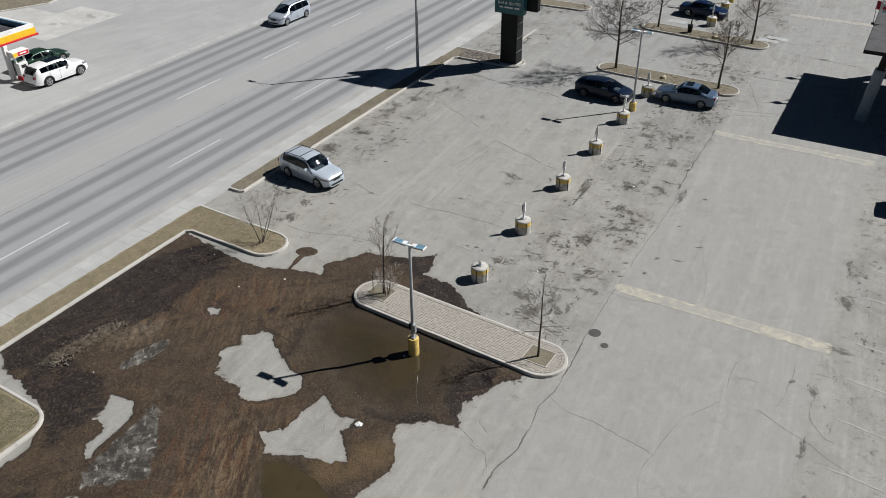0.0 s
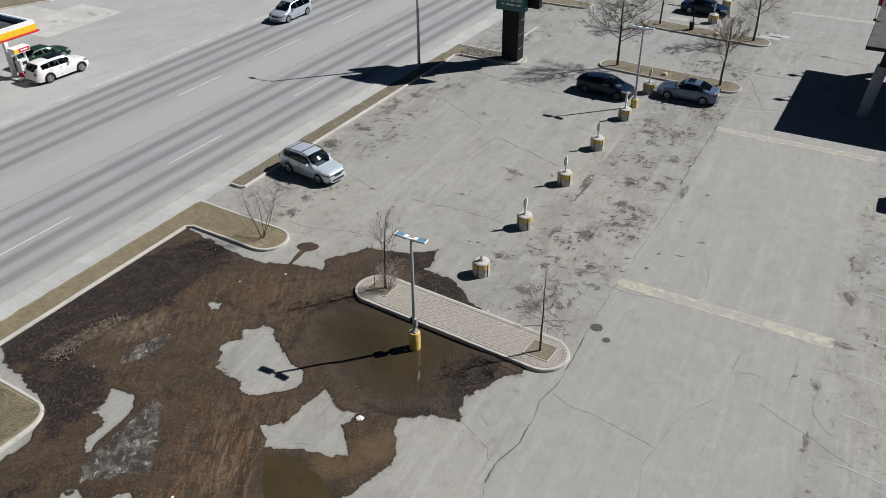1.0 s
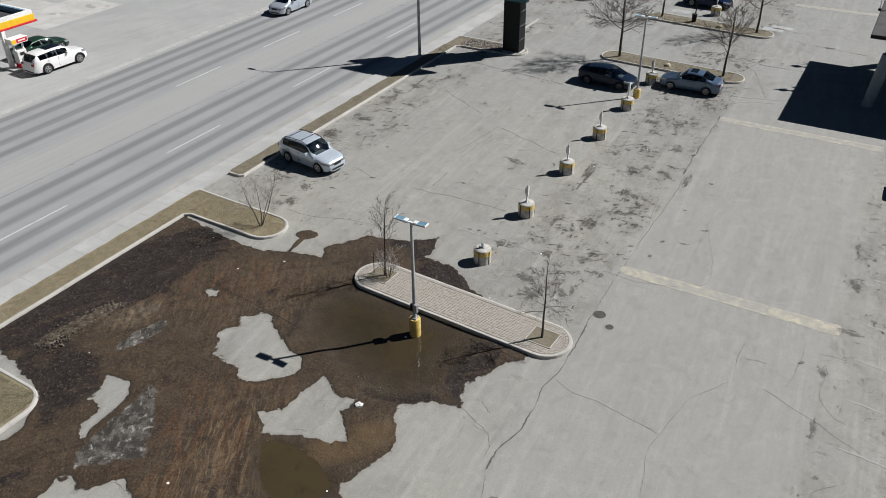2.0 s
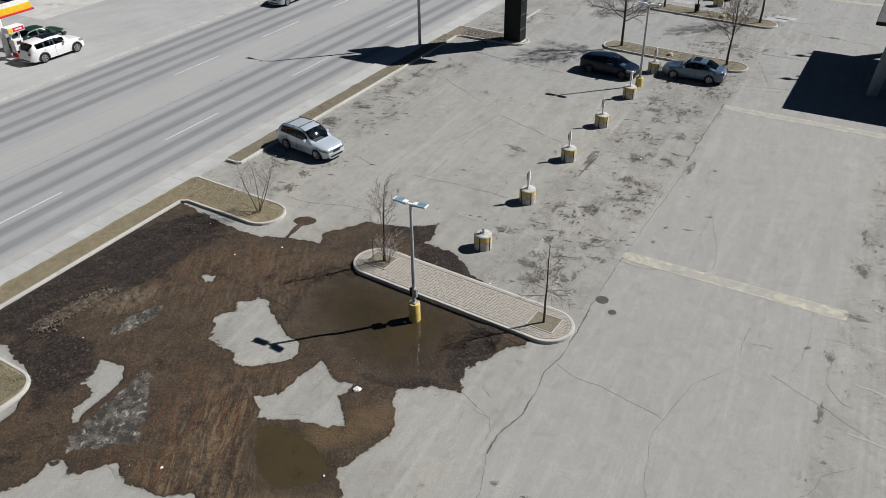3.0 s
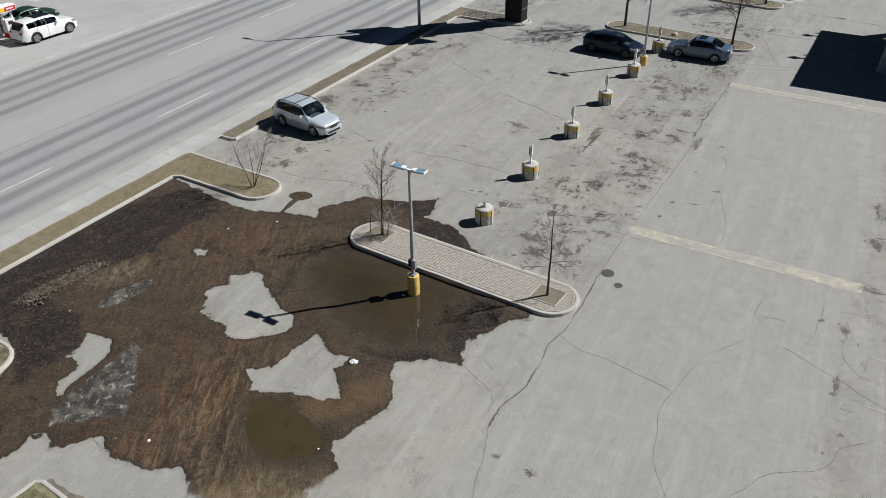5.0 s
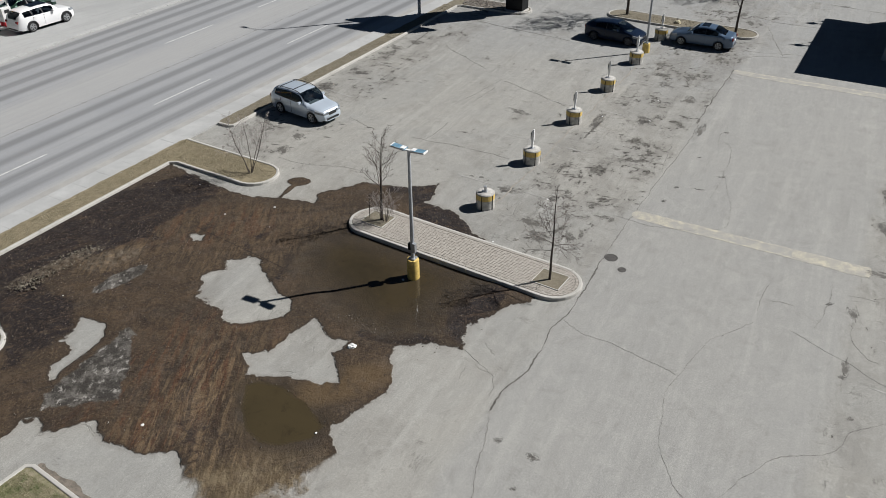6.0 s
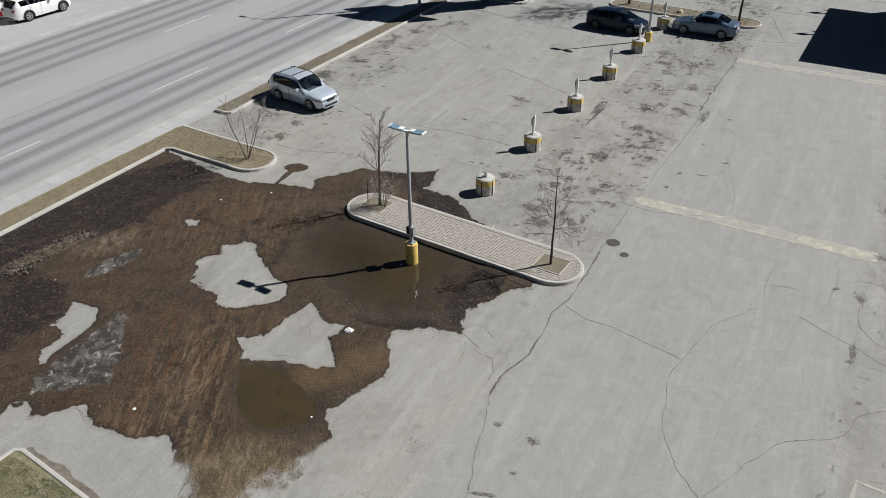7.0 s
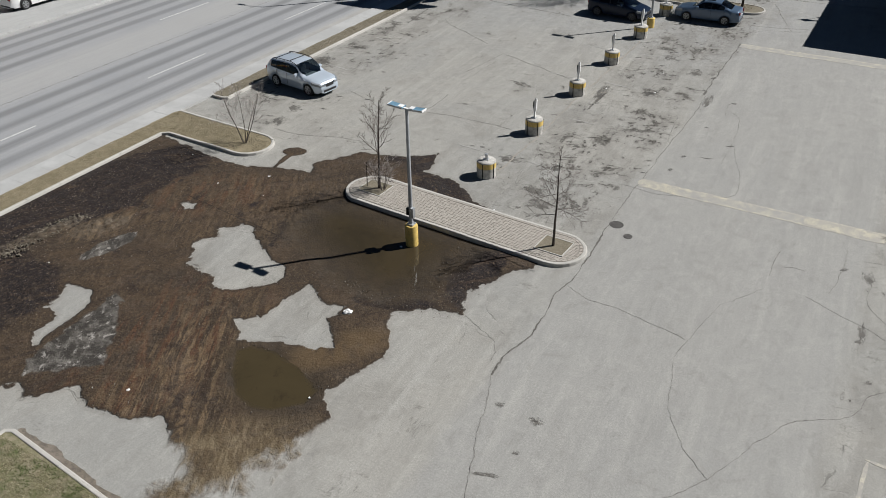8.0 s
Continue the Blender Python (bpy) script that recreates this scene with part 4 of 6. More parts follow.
for x0, x1, y in ((-9.2, 1.2, 34.1), (-9.5, 1.1, 55.6), (-9.7, 1.0, 87.0)):
    ribbon("painted_line", [(x0, y), (x1, y)], 0.8, M_YELLOW_FAINT, 0.004, 0.08, 3, 0.12, parent=lines)
    ribbon("painted_line", [(x0, y + 0.3), (x1, y + 0.34)], 0.17, M_YELLOW_LINE, 0.006, 0.2, 6, 0.1, parent=lines)
    ribbon("painted_line", [(x0, y - 0.34), (x1, y - 0.36)], 0.12, M_YELLOW_LINE, 0.006, 0.3, 8, 0.1, parent=lines)
for x0, x1 in ((-9.25, -7.4), (-1.9, 1.35)):
    ribbon("painted_line", [(x0, 34.12), (x1, 34.12)], 0.74, M_YELLOW_END, 0.008, 0.2, 4, 0.08, parent=lines)
lanes = tagged(new("lane_dashes"), "white lane dashes on the road", kind="structure")
for y in (20.2 - 13.4, 20.0, 33.0, 46.2, 59.6, 73.0):
    part("dash", box(-40.12, -40.03, y - 0.3, y + 4.7, 0.0, 0.011), M_ROAD_LINE, lanes)
for y in (41.6, 52.1, 62.4, 72.8):
    part("dash", box(-48.37, -48.27, y, y + 5.1, 0.0, 0.011), M_ROAD_LINE, lanes)
stalls = tagged(new("stall_lines"), "faint worn white stall lines on the asphalt", kind="structure")
for y in (26.4, 29.4, 32.3, 35.15, 39.3, 42.2, 45.1):
    ribbon("stall_line", [(2.1, y), (4.6, y - 0.2)], 0.09, M_WHITE_LINE, 0.007, 0.4, 5, 0.3, parent=stalls)
for y in (33.6, 39.4, 45.2, 51.0):
    ribbon("stall_line", [(-18.6, y), (-16.6, y - 0.15)], 0.08, M_WHITE_LINE, 0.007, 0.5, 9, 0.3, parent=stalls)
    ribbon("stall_line", [(-15.0, y), (-13.4, y - 0.15)], 0.08, M_WHITE_LINE, 0.007, 0.5, 11, 0.3, parent=stalls)
for y in (40.0, 45.8):
    ribbon("stall_line", [(-32.0, y), (-29.7, y - 0.4)], 0.09, M_WHITE_LINE, 0.007, 0.5, 12, 0.3, parent=stalls)
ribbon("stall_line", [(2.0, 20.85), (3.8, 20.7)], 0.12, M_YELLOW_LINE, 0.008, 0.2, 13, 0.3, parent=stalls)
ribbon("stall_line", [(2.05, 20.8), (1.95, 18.6)], 0.12, M_YELLOW_LINE, 0.008, 0.2, 14, 0.3, parent=stalls)
for x, y, r in ((-8.82, 29.93, 0.3), (-8.08, 29.25, 0.19)):
    hole = part("manhole_cover", lathe([(r, -0.02), (r, 0.008), (r * 0.9, 0.012), (r * 0.86, 0.006), (r * 0.3, 0.008)], 24), M_IRON)
    hole.location = (x, y, 0)
    tagged(hole, "round dark iron cover set in the asphalt", "manhole cover")

# planting beds
kerb("kerb", [(-95.0, 48.2), (-82.4, 48.2), (-79.7, 54.3), (-80.7, 58.0)], high=0.2, mat=M_KERB, label="pale kerb of the far bed beside the forecourt")
T1 = arc(-28.0, 28.4, 1.25, -90, 90, 10)
T0 = arc(-28.2, 9.25, 1.25, -90, 0, 6) + arc(-28.2, 12.1, 1.25, 0, 90, 6)
KERB_A = [(-33.0, -12.0), (-33.0, 8.0)] + T0 + [(-32.6, 13.5), (-33.0, 13.9), (-33.0, 27.1), (-32.7, 27.3)] + T1 + [(-33.4, 29.85), (-34.35, 29.9)]
KERB_B = [(-34.35, 32.3), (-33.5, 32.3), (-33.25, 32.5), (-33.3, 60.0), (-33.0, 60.3)] + arc(-28.3, 61.45, 1.15, -90, 90, 10) + [(-34.35, 62.75)]
KERB_C = [(-34.35, 78.2), (-29.0, 78.3)] + arc(-29.0, 79.4, 1.1, -90, 90, 8)[1:] + [(-34.35, 80.5)]
KERB_D = [(-11.0, 3.0), (-11.0, 8.3), (-11.5, 8.55), (-20.8, 9.42), (-21.1, 9.25), (-21.5, 3.0)]
for pts, mat, lab in ((KERB_A, M_GRASS, "strip of short dry brown grass"), (KERB_B, M_EARTH, "strip of bare brown earth and dead grass"), (KERB_C, M_EARTH, "bed of bare brown earth"), (KERB_D, M_GREEN, "patchy green and straw lawn")):
    kerb("kerb", pts, mat=M_KERB)
    inner = offset_line(pts, 0.16, False)
    if mat is not M_GREEN:
        inner = inner + [(-34.4, inner[-1][1]), (-34.4, inner[0][1])]
    tagged(slab(inner, -0.05, 0.12, "planting_bed", mat), lab, kind="structure")
ribbon("dirt_margin", [(-11.4, 8.66), (-20.8, 9.54)], 0.2, M_GRAVEL, 0.02, 0.5, 21, 0.15, thick=0.03)
tagged(bpy.data.objects["dirt_margin"], "line of grit along the kerb", kind="structure")
ribbon("soil_edge", [(-34.44, 6.0), (-34.46, 18.0), (-34.44, 29.6)], 0.14, M_GRASS, 0.122, 0.4, 23, 0.2, thick=0.02)
tagged(bpy.data.objects["soil_edge"], "ragged dry soil creeping over the pavement edge", kind="structure")
strip = ribbon("soil_edge", [(-34.44, 32.6), (-34.47, 46.0), (-34.44, 60.0)], 0.14, M_EARTH, 0.122, 0.4, 24, 0.2, thick=0.02)
tagged(strip, "ragged bare soil creeping over the pavement edge", kind="structure")
gravel = tagged(slab([(-33.0, 60.55), (-29.4, 60.55), (-29.4, 62.45), (-33.9, 62.5)], 0.0, 0.135, "gravel_bed", M_GRAVEL), "bed of brown gravel beside the sign", kind="structure")

ISLAND = (-15.0, 27.1, 5.98, 1.27, -3.3)
BEDS = ((-15.5, 64.0, 6.0, 1.15, -3.5), (-15.6, 76.3, 6.0, 1.15, -5.0))
kerb("kerb", capsule(*ISLAND)[:-1], True, width=0.18, high=0.16)
tagged(slab(capsule(ISLAND[0], ISLAND[1], ISLAND[2] - 0.17, ISLAND[3] - 0.17, ISLAND[4]), -0.02, 0.153, "sand_bed", M_JOINT), "sand bed under the pavers of the island", kind="structure")
for bed in BEDS:
    kerb("kerb", capsule(*bed)[:-1], True, width=0.14)
    tagged(slab(capsule(bed[0], bed[1], bed[2] - 0.15, bed[3] - 0.15, bed[4]), -0.02, 0.12, "planting_bed", M_EARTH), "long bed of bare brown earth and dead grass", kind="structure")


# ---- trees ----
def wood(segs, n):
    vs, fs = [], []
    for a, b, ra, rb in segs:
        d = b - a
        if d.length < 1e-5:
            continue
        q = d.to_track_quat("Z", "Y")
        o = len(vs)
        for p, r in ((a, ra), (b, rb)):
            vs += [tuple(p + q @ Vector((r * math.cos(2 * math.pi * i / n), r * math.sin(2 * math.pi * i / n), 0))) for i in range(n)]
        fs += [(o + i, o + (i + 1) % n, o + n + (i + 1) % n, o + n + i) for i in range(n)]
    return vs, fs


def grow(rnd, segs, twigs, p, d, length, r, level, spec):
    """One limb and its side limbs. spec: counts per level, lean per level, length ratio per level, start of the crown, pull upwards, crook."""
    kids, lean, ratio, first, up, crook, fine = spec
    steps = 7 if level == 0 else 5
    pts, rs = [p.copy()], [r]
    for i in range(steps):
        bend = crook * (0.35 if level == 0 else 1.0)
        d = (d + Vector((rnd.gauss(0, bend), rnd.gauss(0, bend), rnd.gauss(0, bend * 0.6) + up[min(level, 2)]))).normalized()
        p = p + d * (length / steps)
        pts.append(p.copy())
        rs.append(max(r * (1 - 0.82 * (i + 1) / steps), fine))
    for i in range(steps):
        (segs if level < 1 else twigs).append((pts[i], pts[i + 1], rs[i], rs[i + 1]))
    if level >= len(kids):
        return
    count = max(1, round(kids[level] * rnd.uniform(0.8, 1.2)))
    start = first if level == 0 else 0.18
    spin = rnd.uniform(0, 6.283)
    for k in range(count):
        f = start + (0.98 - start) * (k + rnd.random()) / count
        i = min(int(f * steps), steps - 1)
        q = pts[i].lerp(pts[i + 1], f * steps - i)
        axis = (pts[i + 1] - pts[i]).normalized()
        spin += 2.4 + rnd.uniform(-0.5, 0.5)
        side = axis.orthogonal().normalized()
        side = Matrix.Rotation(spin, 3, axis) @ side
        a = lean[level] * rnd.uniform(0.75, 1.25)
        nd = (axis * math.cos(a) + side * math.sin(a)).normalized()
        size = length * ratio[level] * (1.0 - 0.6 * (f - start) / (1 - start)) * rnd.uniform(0.65, 1.1)
        grow(rnd, segs, twigs, q, nd, size, max(rs[i] * (0.42 if level == 0 else 0.5), fine), level + 1, spec)


def tree(at, high, r, seed, kids, label, lean=(0.9, 0.8, 0.8), ratio=(0.45, 0.5, 0.5), first=0.35, up=(0.02, 0.05, 0.02), crook=0.13, stems=1, name="tree", fine=0.006, z=0.12, bark=None):
    top = thing(name, pose(at[0], at[1], z), label, "tree" if name == "tree" else "shrub")
    rnd = random.Random(seed)
    segs, twigs = [], []
    for s in range(stems):
        a = 2 * math.pi * s / max(stems, 1) + rnd.random()
        tilt = 0.03 if stems == 1 else rnd.uniform(0.15, 0.45)
        d = Vector((math.cos(a) * tilt, math.sin(a) * tilt, 1)).normalized()
        foot = Vector((0.06 * math.cos(a) * (stems > 1), 0.06 * math.sin(a) * (stems > 1), -0.05))
        grow(rnd, segs, twigs, foot, d, high * rnd.uniform(0.7, 1.0) if stems > 1 else high, r, 0, (kids, lean, ratio, first, up, crook, fine))
    part("trunk", wood(segs, 7), M_BRANCH if stems > 1 else M_BARK, top, "bare stems" if stems > 1 else "dark bare trunk")
    part("crown", wood(twigs, 4), bark or M_BRANCH, top, "leafless crown of thin twigs")
    return top


tree((-19.45, 27.55), 4.6, 0.07, 4, (14, 7, 4), "young leafless tree in a square pit of the paved island", lean=(0.8, 0.75, 0.7), ratio=(0.41, 0.5, 0.5), first=0.38, up=(0.01, 0.09, 0.04), crook=0.08, fine=0.0046)
tree((-10.45, 26.85), 4.3, 0.06, 9, (18, 9, 6), "thin sparse leafless tree in a square pit of the paved island", lean=(1.25, 0.8, 0.8), ratio=(0.36, 0.5, 0.5), first=0.36, up=(0.01, -0.03, 0.02), crook=0.1, fine=0.0044, bark=M_PALE_BRANCH)
tree((-19.2, 27.5), 1.8, 0.014, 71, (9, 5, 4), "low pale leafless suckers at the foot of the young tree", stems=9, name="shrub", lean=(0.8, 0.7, 0.7), ratio=(0.5, 0.45, 0.4), first=0.25, fine=0.0036, bark=M_TWIG, z=0.16)
tree((-28.3, 28.35), 3.8, 0.026, 12, (10, 8, 5), "leafless many-stemmed shrub in the dry grass bed", stems=5, name="shrub", lean=(0.65, 0.7, 0.7), ratio=(0.4, 0.5, 0.5), first=0.35, up=(-0.01, 0.06, 0.03), crook=0.2, fine=0.0034, bark=M_TWIG)
tree((-19.95, 64.3), 7.6, 0.12, 21, (32, 13, 10, 4), "bare deciduous tree with a wide crown in an earth bed", lean=(1.2, 0.7, 0.7, 0.7), ratio=(0.54, 0.48, 0.46, 0.5), first=0.27, up=(0.01, 0.05, 0.02), crook=0.09, fine=0.0042)
tree((-11.2, 63.75), 5.4, 0.1, 33, (15, 9, 8, 3), "bare deciduous tree with a round crown in an earth bed", lean=(0.9, 0.65, 0.65, 0.7), ratio=(0.62, 0.5, 0.48, 0.5), first=0.32, up=(0.0, 0.09, 0.05), crook=0.08, fine=0.0048)
tree((-20.1, 76.8), 6.3, 0.1, 43, (20, 10, 8, 2), "bare deciduous tree in a far earth bed", lean=(0.95, 0.75, 0.75, 0.7), ratio=(0.44, 0.5, 0.48, 0.5), first=0.28, up=(0.01, 0.06, 0.03), crook=0.09, fine=0.0052)
tree((-11.2, 76.0), 7.4, 0.11, 55, (22, 10, 8, 2), "bare deciduous tree in a far earth bed", lean=(1.0, 0.75, 0.75, 0.7), ratio=(0.44, 0.5, 0.48, 0.5), first=0.28, up=(0.01, 0.06, 0.03), crook=0.09, fine=0.0052)


# ---- lot lamps and plug-in footings ----
def lot_lamp(at, label, foot=0.965, boxes=True):
    top = thing("lot_lamp", pose(at[0], at[1], 0), label, "street lamp", "lamps of the parking lot")
    smooth(part("footing", lathe([(0.265, -0.1), (0.265, 0.0), (0.265, foot - 0.065), (0.25, foot - 0.015), (0.2, foot)], 24), M_YELLOW, top, "round footing painted yellow"))
    part("base_plate", box(-0.15, 0.15, -0.15, 0.15, foot - 0.002, foot + 0.06, 0.01), M_STEEL, top)
    smooth(part("pole", lathe([(0.085, foot + 0.05), (0.08, 2.5), (0.062, 6.02), (0.05, 6.05)], 14), M_POLE, top, "tapered grey steel pole"))
    if boxes:
        part("hand_box", box(0.05, 0.2, -0.15, 0.02, 1.35, 1.8, 0.015), M_STEEL, top, "pale grey electrical box on the pole")
        part("switch_box", box(-0.2, -0.06, -0.05, 0.1, 1.38, 1.7, 0.015), M_BLACK, top, "black switch box on the pole")
    part("arm", box(-0.34, 0.34, -0.05, 0.05, 6.0, 6.06, 0.01), M_WHITE, top)
    for s in (-1, 1):
        head = part("lamp_head", box(-0.31, 0.31, -0.16, 0.16, -0.03, 0.03, 0.012), M_SOLAR, top, "flat pale blue lamp head")
        head.matrix_basis = pose(s * 0.44, 0, 6.09, 0, -4 * s, 0)
        for y in (-0.155, 0.155):
            part("side_rail", box(-0.31, 0.31, y - 0.008, y + 0.008, -0.034, 0.034, 0.003), M_STEEL, head, "pale metal rail")
        part("end_cap", box(min(s * 0.3, s * 0.34), max(s * 0.3, s * 0.34), -0.165, 0.165, -0.036, 0.04, 0.008), M_WHITE, head, "white end cap")
        part("driver_housing", box(min(-s * 0.3, -s * 0.1), max(-s * 0.3, -s * 0.1), -0.12, 0.12, 0.032, 0.05, 0.008), M_WHITE, head, "white housing")
    return top


lot_lamp((-15.72, 24.4), "twin-headed parking lot lamp on a yellow footing in the puddle")
lot_lamp((-15.9, 56.6), "twin-headed parking lot lamp on a yellow footing beside parked cars", 0.68, False)
lot_lamp((-15.9, 88.6), "twin-headed parking lot lamp on a yellow footing far off", 0.68, False)


def plug_footing(at, post, turn, label):
    top = thing("plug_footing", pose(at[0], at[1], 0, 0, 0, turn), label, "bollard", "footings along the parking row")
    smooth(part("footing", lathe([(0.46, -0.1), (0.46, 0.0), (0.465, 0.5)], 28), M_BASE_CONC, top, "bare grey concrete drum"), 50)
    smooth(part("painted_band", lathe([(0.468, 0.5), (0.468, 0.74), (0.465, 0.76)], 28), M_YELLOW, top, "faded yellow painted band"), 50)
    smooth(part("cap", lathe([(0.465, 0.76), (0.46, 0.8), (0.43, 0.83), (0.1, 0.84)], 28), M_BASE_CONC, top, "chipped concrete top"), 50)
    for a in (-105, -35, 40, 150):
        c, s = math.cos(radians(a)), math.sin(radians(a))
        strap = part("groove", box(-0.018, 0.018, -0.012, 0.012, 0.0, 0.77), M_BLACK, top, "dark vertical groove")
        strap.matrix_basis = pose(0.468 * c, 0.468 * s, 0, 0, 0, a + 90)
    part("foot_plate", box(-0.16, 0.1, -0.12, 0.12, 0.835, 0.87, 0.01), M_STEEL, top)
    if post:
        bm, rows = bmesh.new(), []
        for z, w, d in ((0.85, 0.045, 0.035), (1.2, 0.045, 0.035), (1.32, 0.082, 0.055), (1.78, 0.07, 0.05), (1.92, 0.03, 0.03)):
            rows.append([bm.verts.new((x + (0.02 if z > 1.9 else 0), y + (z - 0.85) * 0.05, z)) for x, y in ((-w, -d), (w, -d), (w, d), (-w, d))])
        for lo, hi in zip(rows, rows[1:]):
            for k in range(4):
                bm.faces.new((lo[k], lo[(k + 1) % 4], hi[(k + 1) % 4], hi[k]))
        bm.faces.new(rows[0][::-1]), bm.faces.new(rows[-1])
        part("post", bm, M_WHITE, top, "white upright post")
        part("socket_box", box(-0.105, -0.074, -0.045, 0.06, 1.36, 1.74, 0.01), M_PLASTIC, top, "dark socket plate")
    else:
        part("stub", box(-0.06, 0.06, -0.05, 0.05, 0.86, 1.1, 0.01), M_STEEL, top, "short grey stub of a removed post")
        part("stub_cap", box(-0.09, 0.06, -0.07, 0.07, 1.06, 1.13, 0.01), M_STEEL, top)
    return top


for k, y in enumerate((31.3, 36.75, 42.75, 48.5, 54.15, 59.9, 79.9, 85.3)):
    plug_footing((-15.82, y), k > 0, (20, -8, 6, 12, -5, 3, 9, 2)[k], "round concrete footing with a yellow band and a %s" % ("white post" if k else "short stub"))


# ---- oil and wear stains ----
STAINS = [(-19.4, 42.6, 1.1, 0.6), (-15.5, 33.4, 0.9, 0.5), (-31.6, 43.6, 1.2, 0.7), (-32.3, 40.4, 0.9, 1.4), (-12.3, 44.9, 0.8, 0.9), (-14.6, 43.4, 0.5, 1.7), (-8.9, 45.2, 0.35, 1.6),
          (-10.7, 49.3, 0.6, 0.9), (-13.1, 31.0, 0.8, 0.5), (-12.4, 30.0, 0.9, 0.5), (-13.1, 33.6, 0.5, 0.5), (-32.4, 49.0, 1.0, 0.8), (-31.6, 50.7, 0.9, 0.7), (-29.0, 33.3, 0.7, 0.5),
          (-28.7, 31.6, 0.5, 0.8), (-12.8, 51.1, 0.7, 0.9), (1.5, 38.4, 0.5, 0.9), (1.0, 30.8, 0.3, 0.8), (1.2, 27.1, 0.25, 0.7), (1.7, 34.2, 0.8, 0.4), (-7.0, 17.6, 0.3, 0.25)]
MARKS = [(-8.3, 17.7), (-7.1, 17.6), (-7.0, 16.1), (-7.5, 14.9), (-7.2, 15.0), (0.1, 30.9), (1.2, 26.5), (1.7, 24.4), (-9.5, 46.7), (-9.5, 48.9), (-14.3, 42.0), (-14.6, 44.6), (-12.7, 42.4), (-12.4, 45.3), (-12.8, 52.3), (-12.9, 49.5), (-11.8, 48.2), (-8.0, 41.6), (-7.1, 38.0), (-8.3, 36.0), (-8.1, 37.7), (-14.6, 50.3), (-15.0, 53.3), (-12.1, 54.8), (-12.1, 37.6), (-14.2, 39.1), (-12.9, 37.6), (-9.3, 35.1), (-6.4, 39.9), (-7.5, 45.5), (-14.5, 41.7), (-13.1, 33.8), (-17.9, 33.8), (-14.7, 37.1), (-13.2, 29.2)]
MARKS_WEST = [(-31.5, 42.2), (-27.8, 35.9), (-29.7, 43.2), (-29.8, 45.3), (-28.5, 31.9), (-29.6, 31.8), (-27.7, 40.4), (-28.4, 43.9), (-26.1, 36.3), (-27.5, 34.0), (-29.8, 41.8), (-17.4, 33.9), (-15.7, 33.1), (-12.8, 29.6)]
rnd = random.Random(8)
STAINS = [(x, y, a * 1.35, b * 1.35) for x, y, a, b in STAINS]
STAINS += [(-4.9, 74.9, 1.0, 0.5)] + [(x, y, rnd.uniform(0.25, 0.6), rnd.uniform(0.12, 0.26)) for x, y in MARKS + MARKS_WEST]
quad = bpy.data.meshes.new("stain")
quad.from_pydata([(-1, -1, 0), (1, -1, 0), (1, 1, 0), (-1, 1, 0)], [], [(0, 1, 2, 3)])
quad.materials.append(M_STAIN)
stain_top = tagged(new("stains"), "dark oil and wear stains on the asphalt", kind="structure")
for k, (x, y, a, b) in enumerate(STAINS):
    ob = new("stain", quad)
    ob.parent = stain_top
    ob.matrix_basis = pose(x, y, 0.0055 + 0.0002 * k, 0, 0, (37 * k) % 40 + (10 if k > 20 else -20)) @ Matrix.Diagonal((a, b, 1, 1))
    ob.visible_shadow = False


# ---- vehicles ----
def curve_table(x, table):
    """A smooth line through the pairs that never overshoots them."""
    xs, zs = [p[0] for p in table], [p[1] for p in table]
    if x <= xs[0]:
        return zs[0]
    if x >= xs[-1]:
        return zs[-1]
    d = [(zs[i + 1] - zs[i]) / (xs[i + 1] - xs[i]) for i in range(len(xs) - 1)]
    m = [d[0]] + [0.0 if a * b <= 0 else 2 * a * b / (a + b) for a, b in zip(d, d[1:])] + [d[-1]]
    i = max(k for k in range(len(xs) - 1) if xs[k] <= x)
    h = xs[i + 1] - xs[i]
    u = (x - xs[i]) / h
    return (2 * u**3 - 3 * u**2 + 1) * zs[i] + (u**3 - 2 * u**2 + u) * h * m[i] + (3 * u**2 - 2 * u**3) * zs[i + 1] + (u**3 - u**2) * h * m[i + 1]


def lerp_table(x, table):
    for (xa, a), (xb, b) in zip(table, table[1:]):
        if x <= xb:
            return a + (b - a) * max(0.0, (x - xa) / (xb - xa))
    return table[-1][1]


def wheel(parent, x, y, r, side, metal):
    top = part("wheel", lathe([(r * 0.66, -0.1), (r * 0.94, -0.105), (r, -0.07), (r, 0.07), (r * 0.94, 0.105), (r * 0.66, 0.1)], 24), M_RUBBER, parent, "black tyre")
    smooth(top, 50)
    top.matrix_basis = pose(x, y, r, -90 * side, 0, 0)
    part("rim", lathe([(r * 0.67, 0.03), (r * 0.67, 0.105), (r * 0.62, 0.108), (r * 0.6, 0.06), (0.02, 0.05)], 24), M_PLASTIC, top)
    bm = bmesh.new()
    for k in range(5):
        a = 2 * math.pi * k / 5
        c, s = math.cos(a), math.sin(a)
        for d in (-0.2, 0.2):
            cd, sd = math.cos(a + d), math.sin(a + d)
            tube((0.03 * c, 0.03 * s, 0.085), (r * 0.63 * cd, r * 0.63 * sd, 0.095), r * 0.1, r * 0.075, 5, bm)
    part("spokes", bm, metal, top, "alloy spokes")
    part("rim_ring", lathe([(r * 0.69, 0.09), (r * 0.69, 0.112), (r * 0.6, 0.112), (r * 0.6, 0.09)], 24), metal, top)
    return top


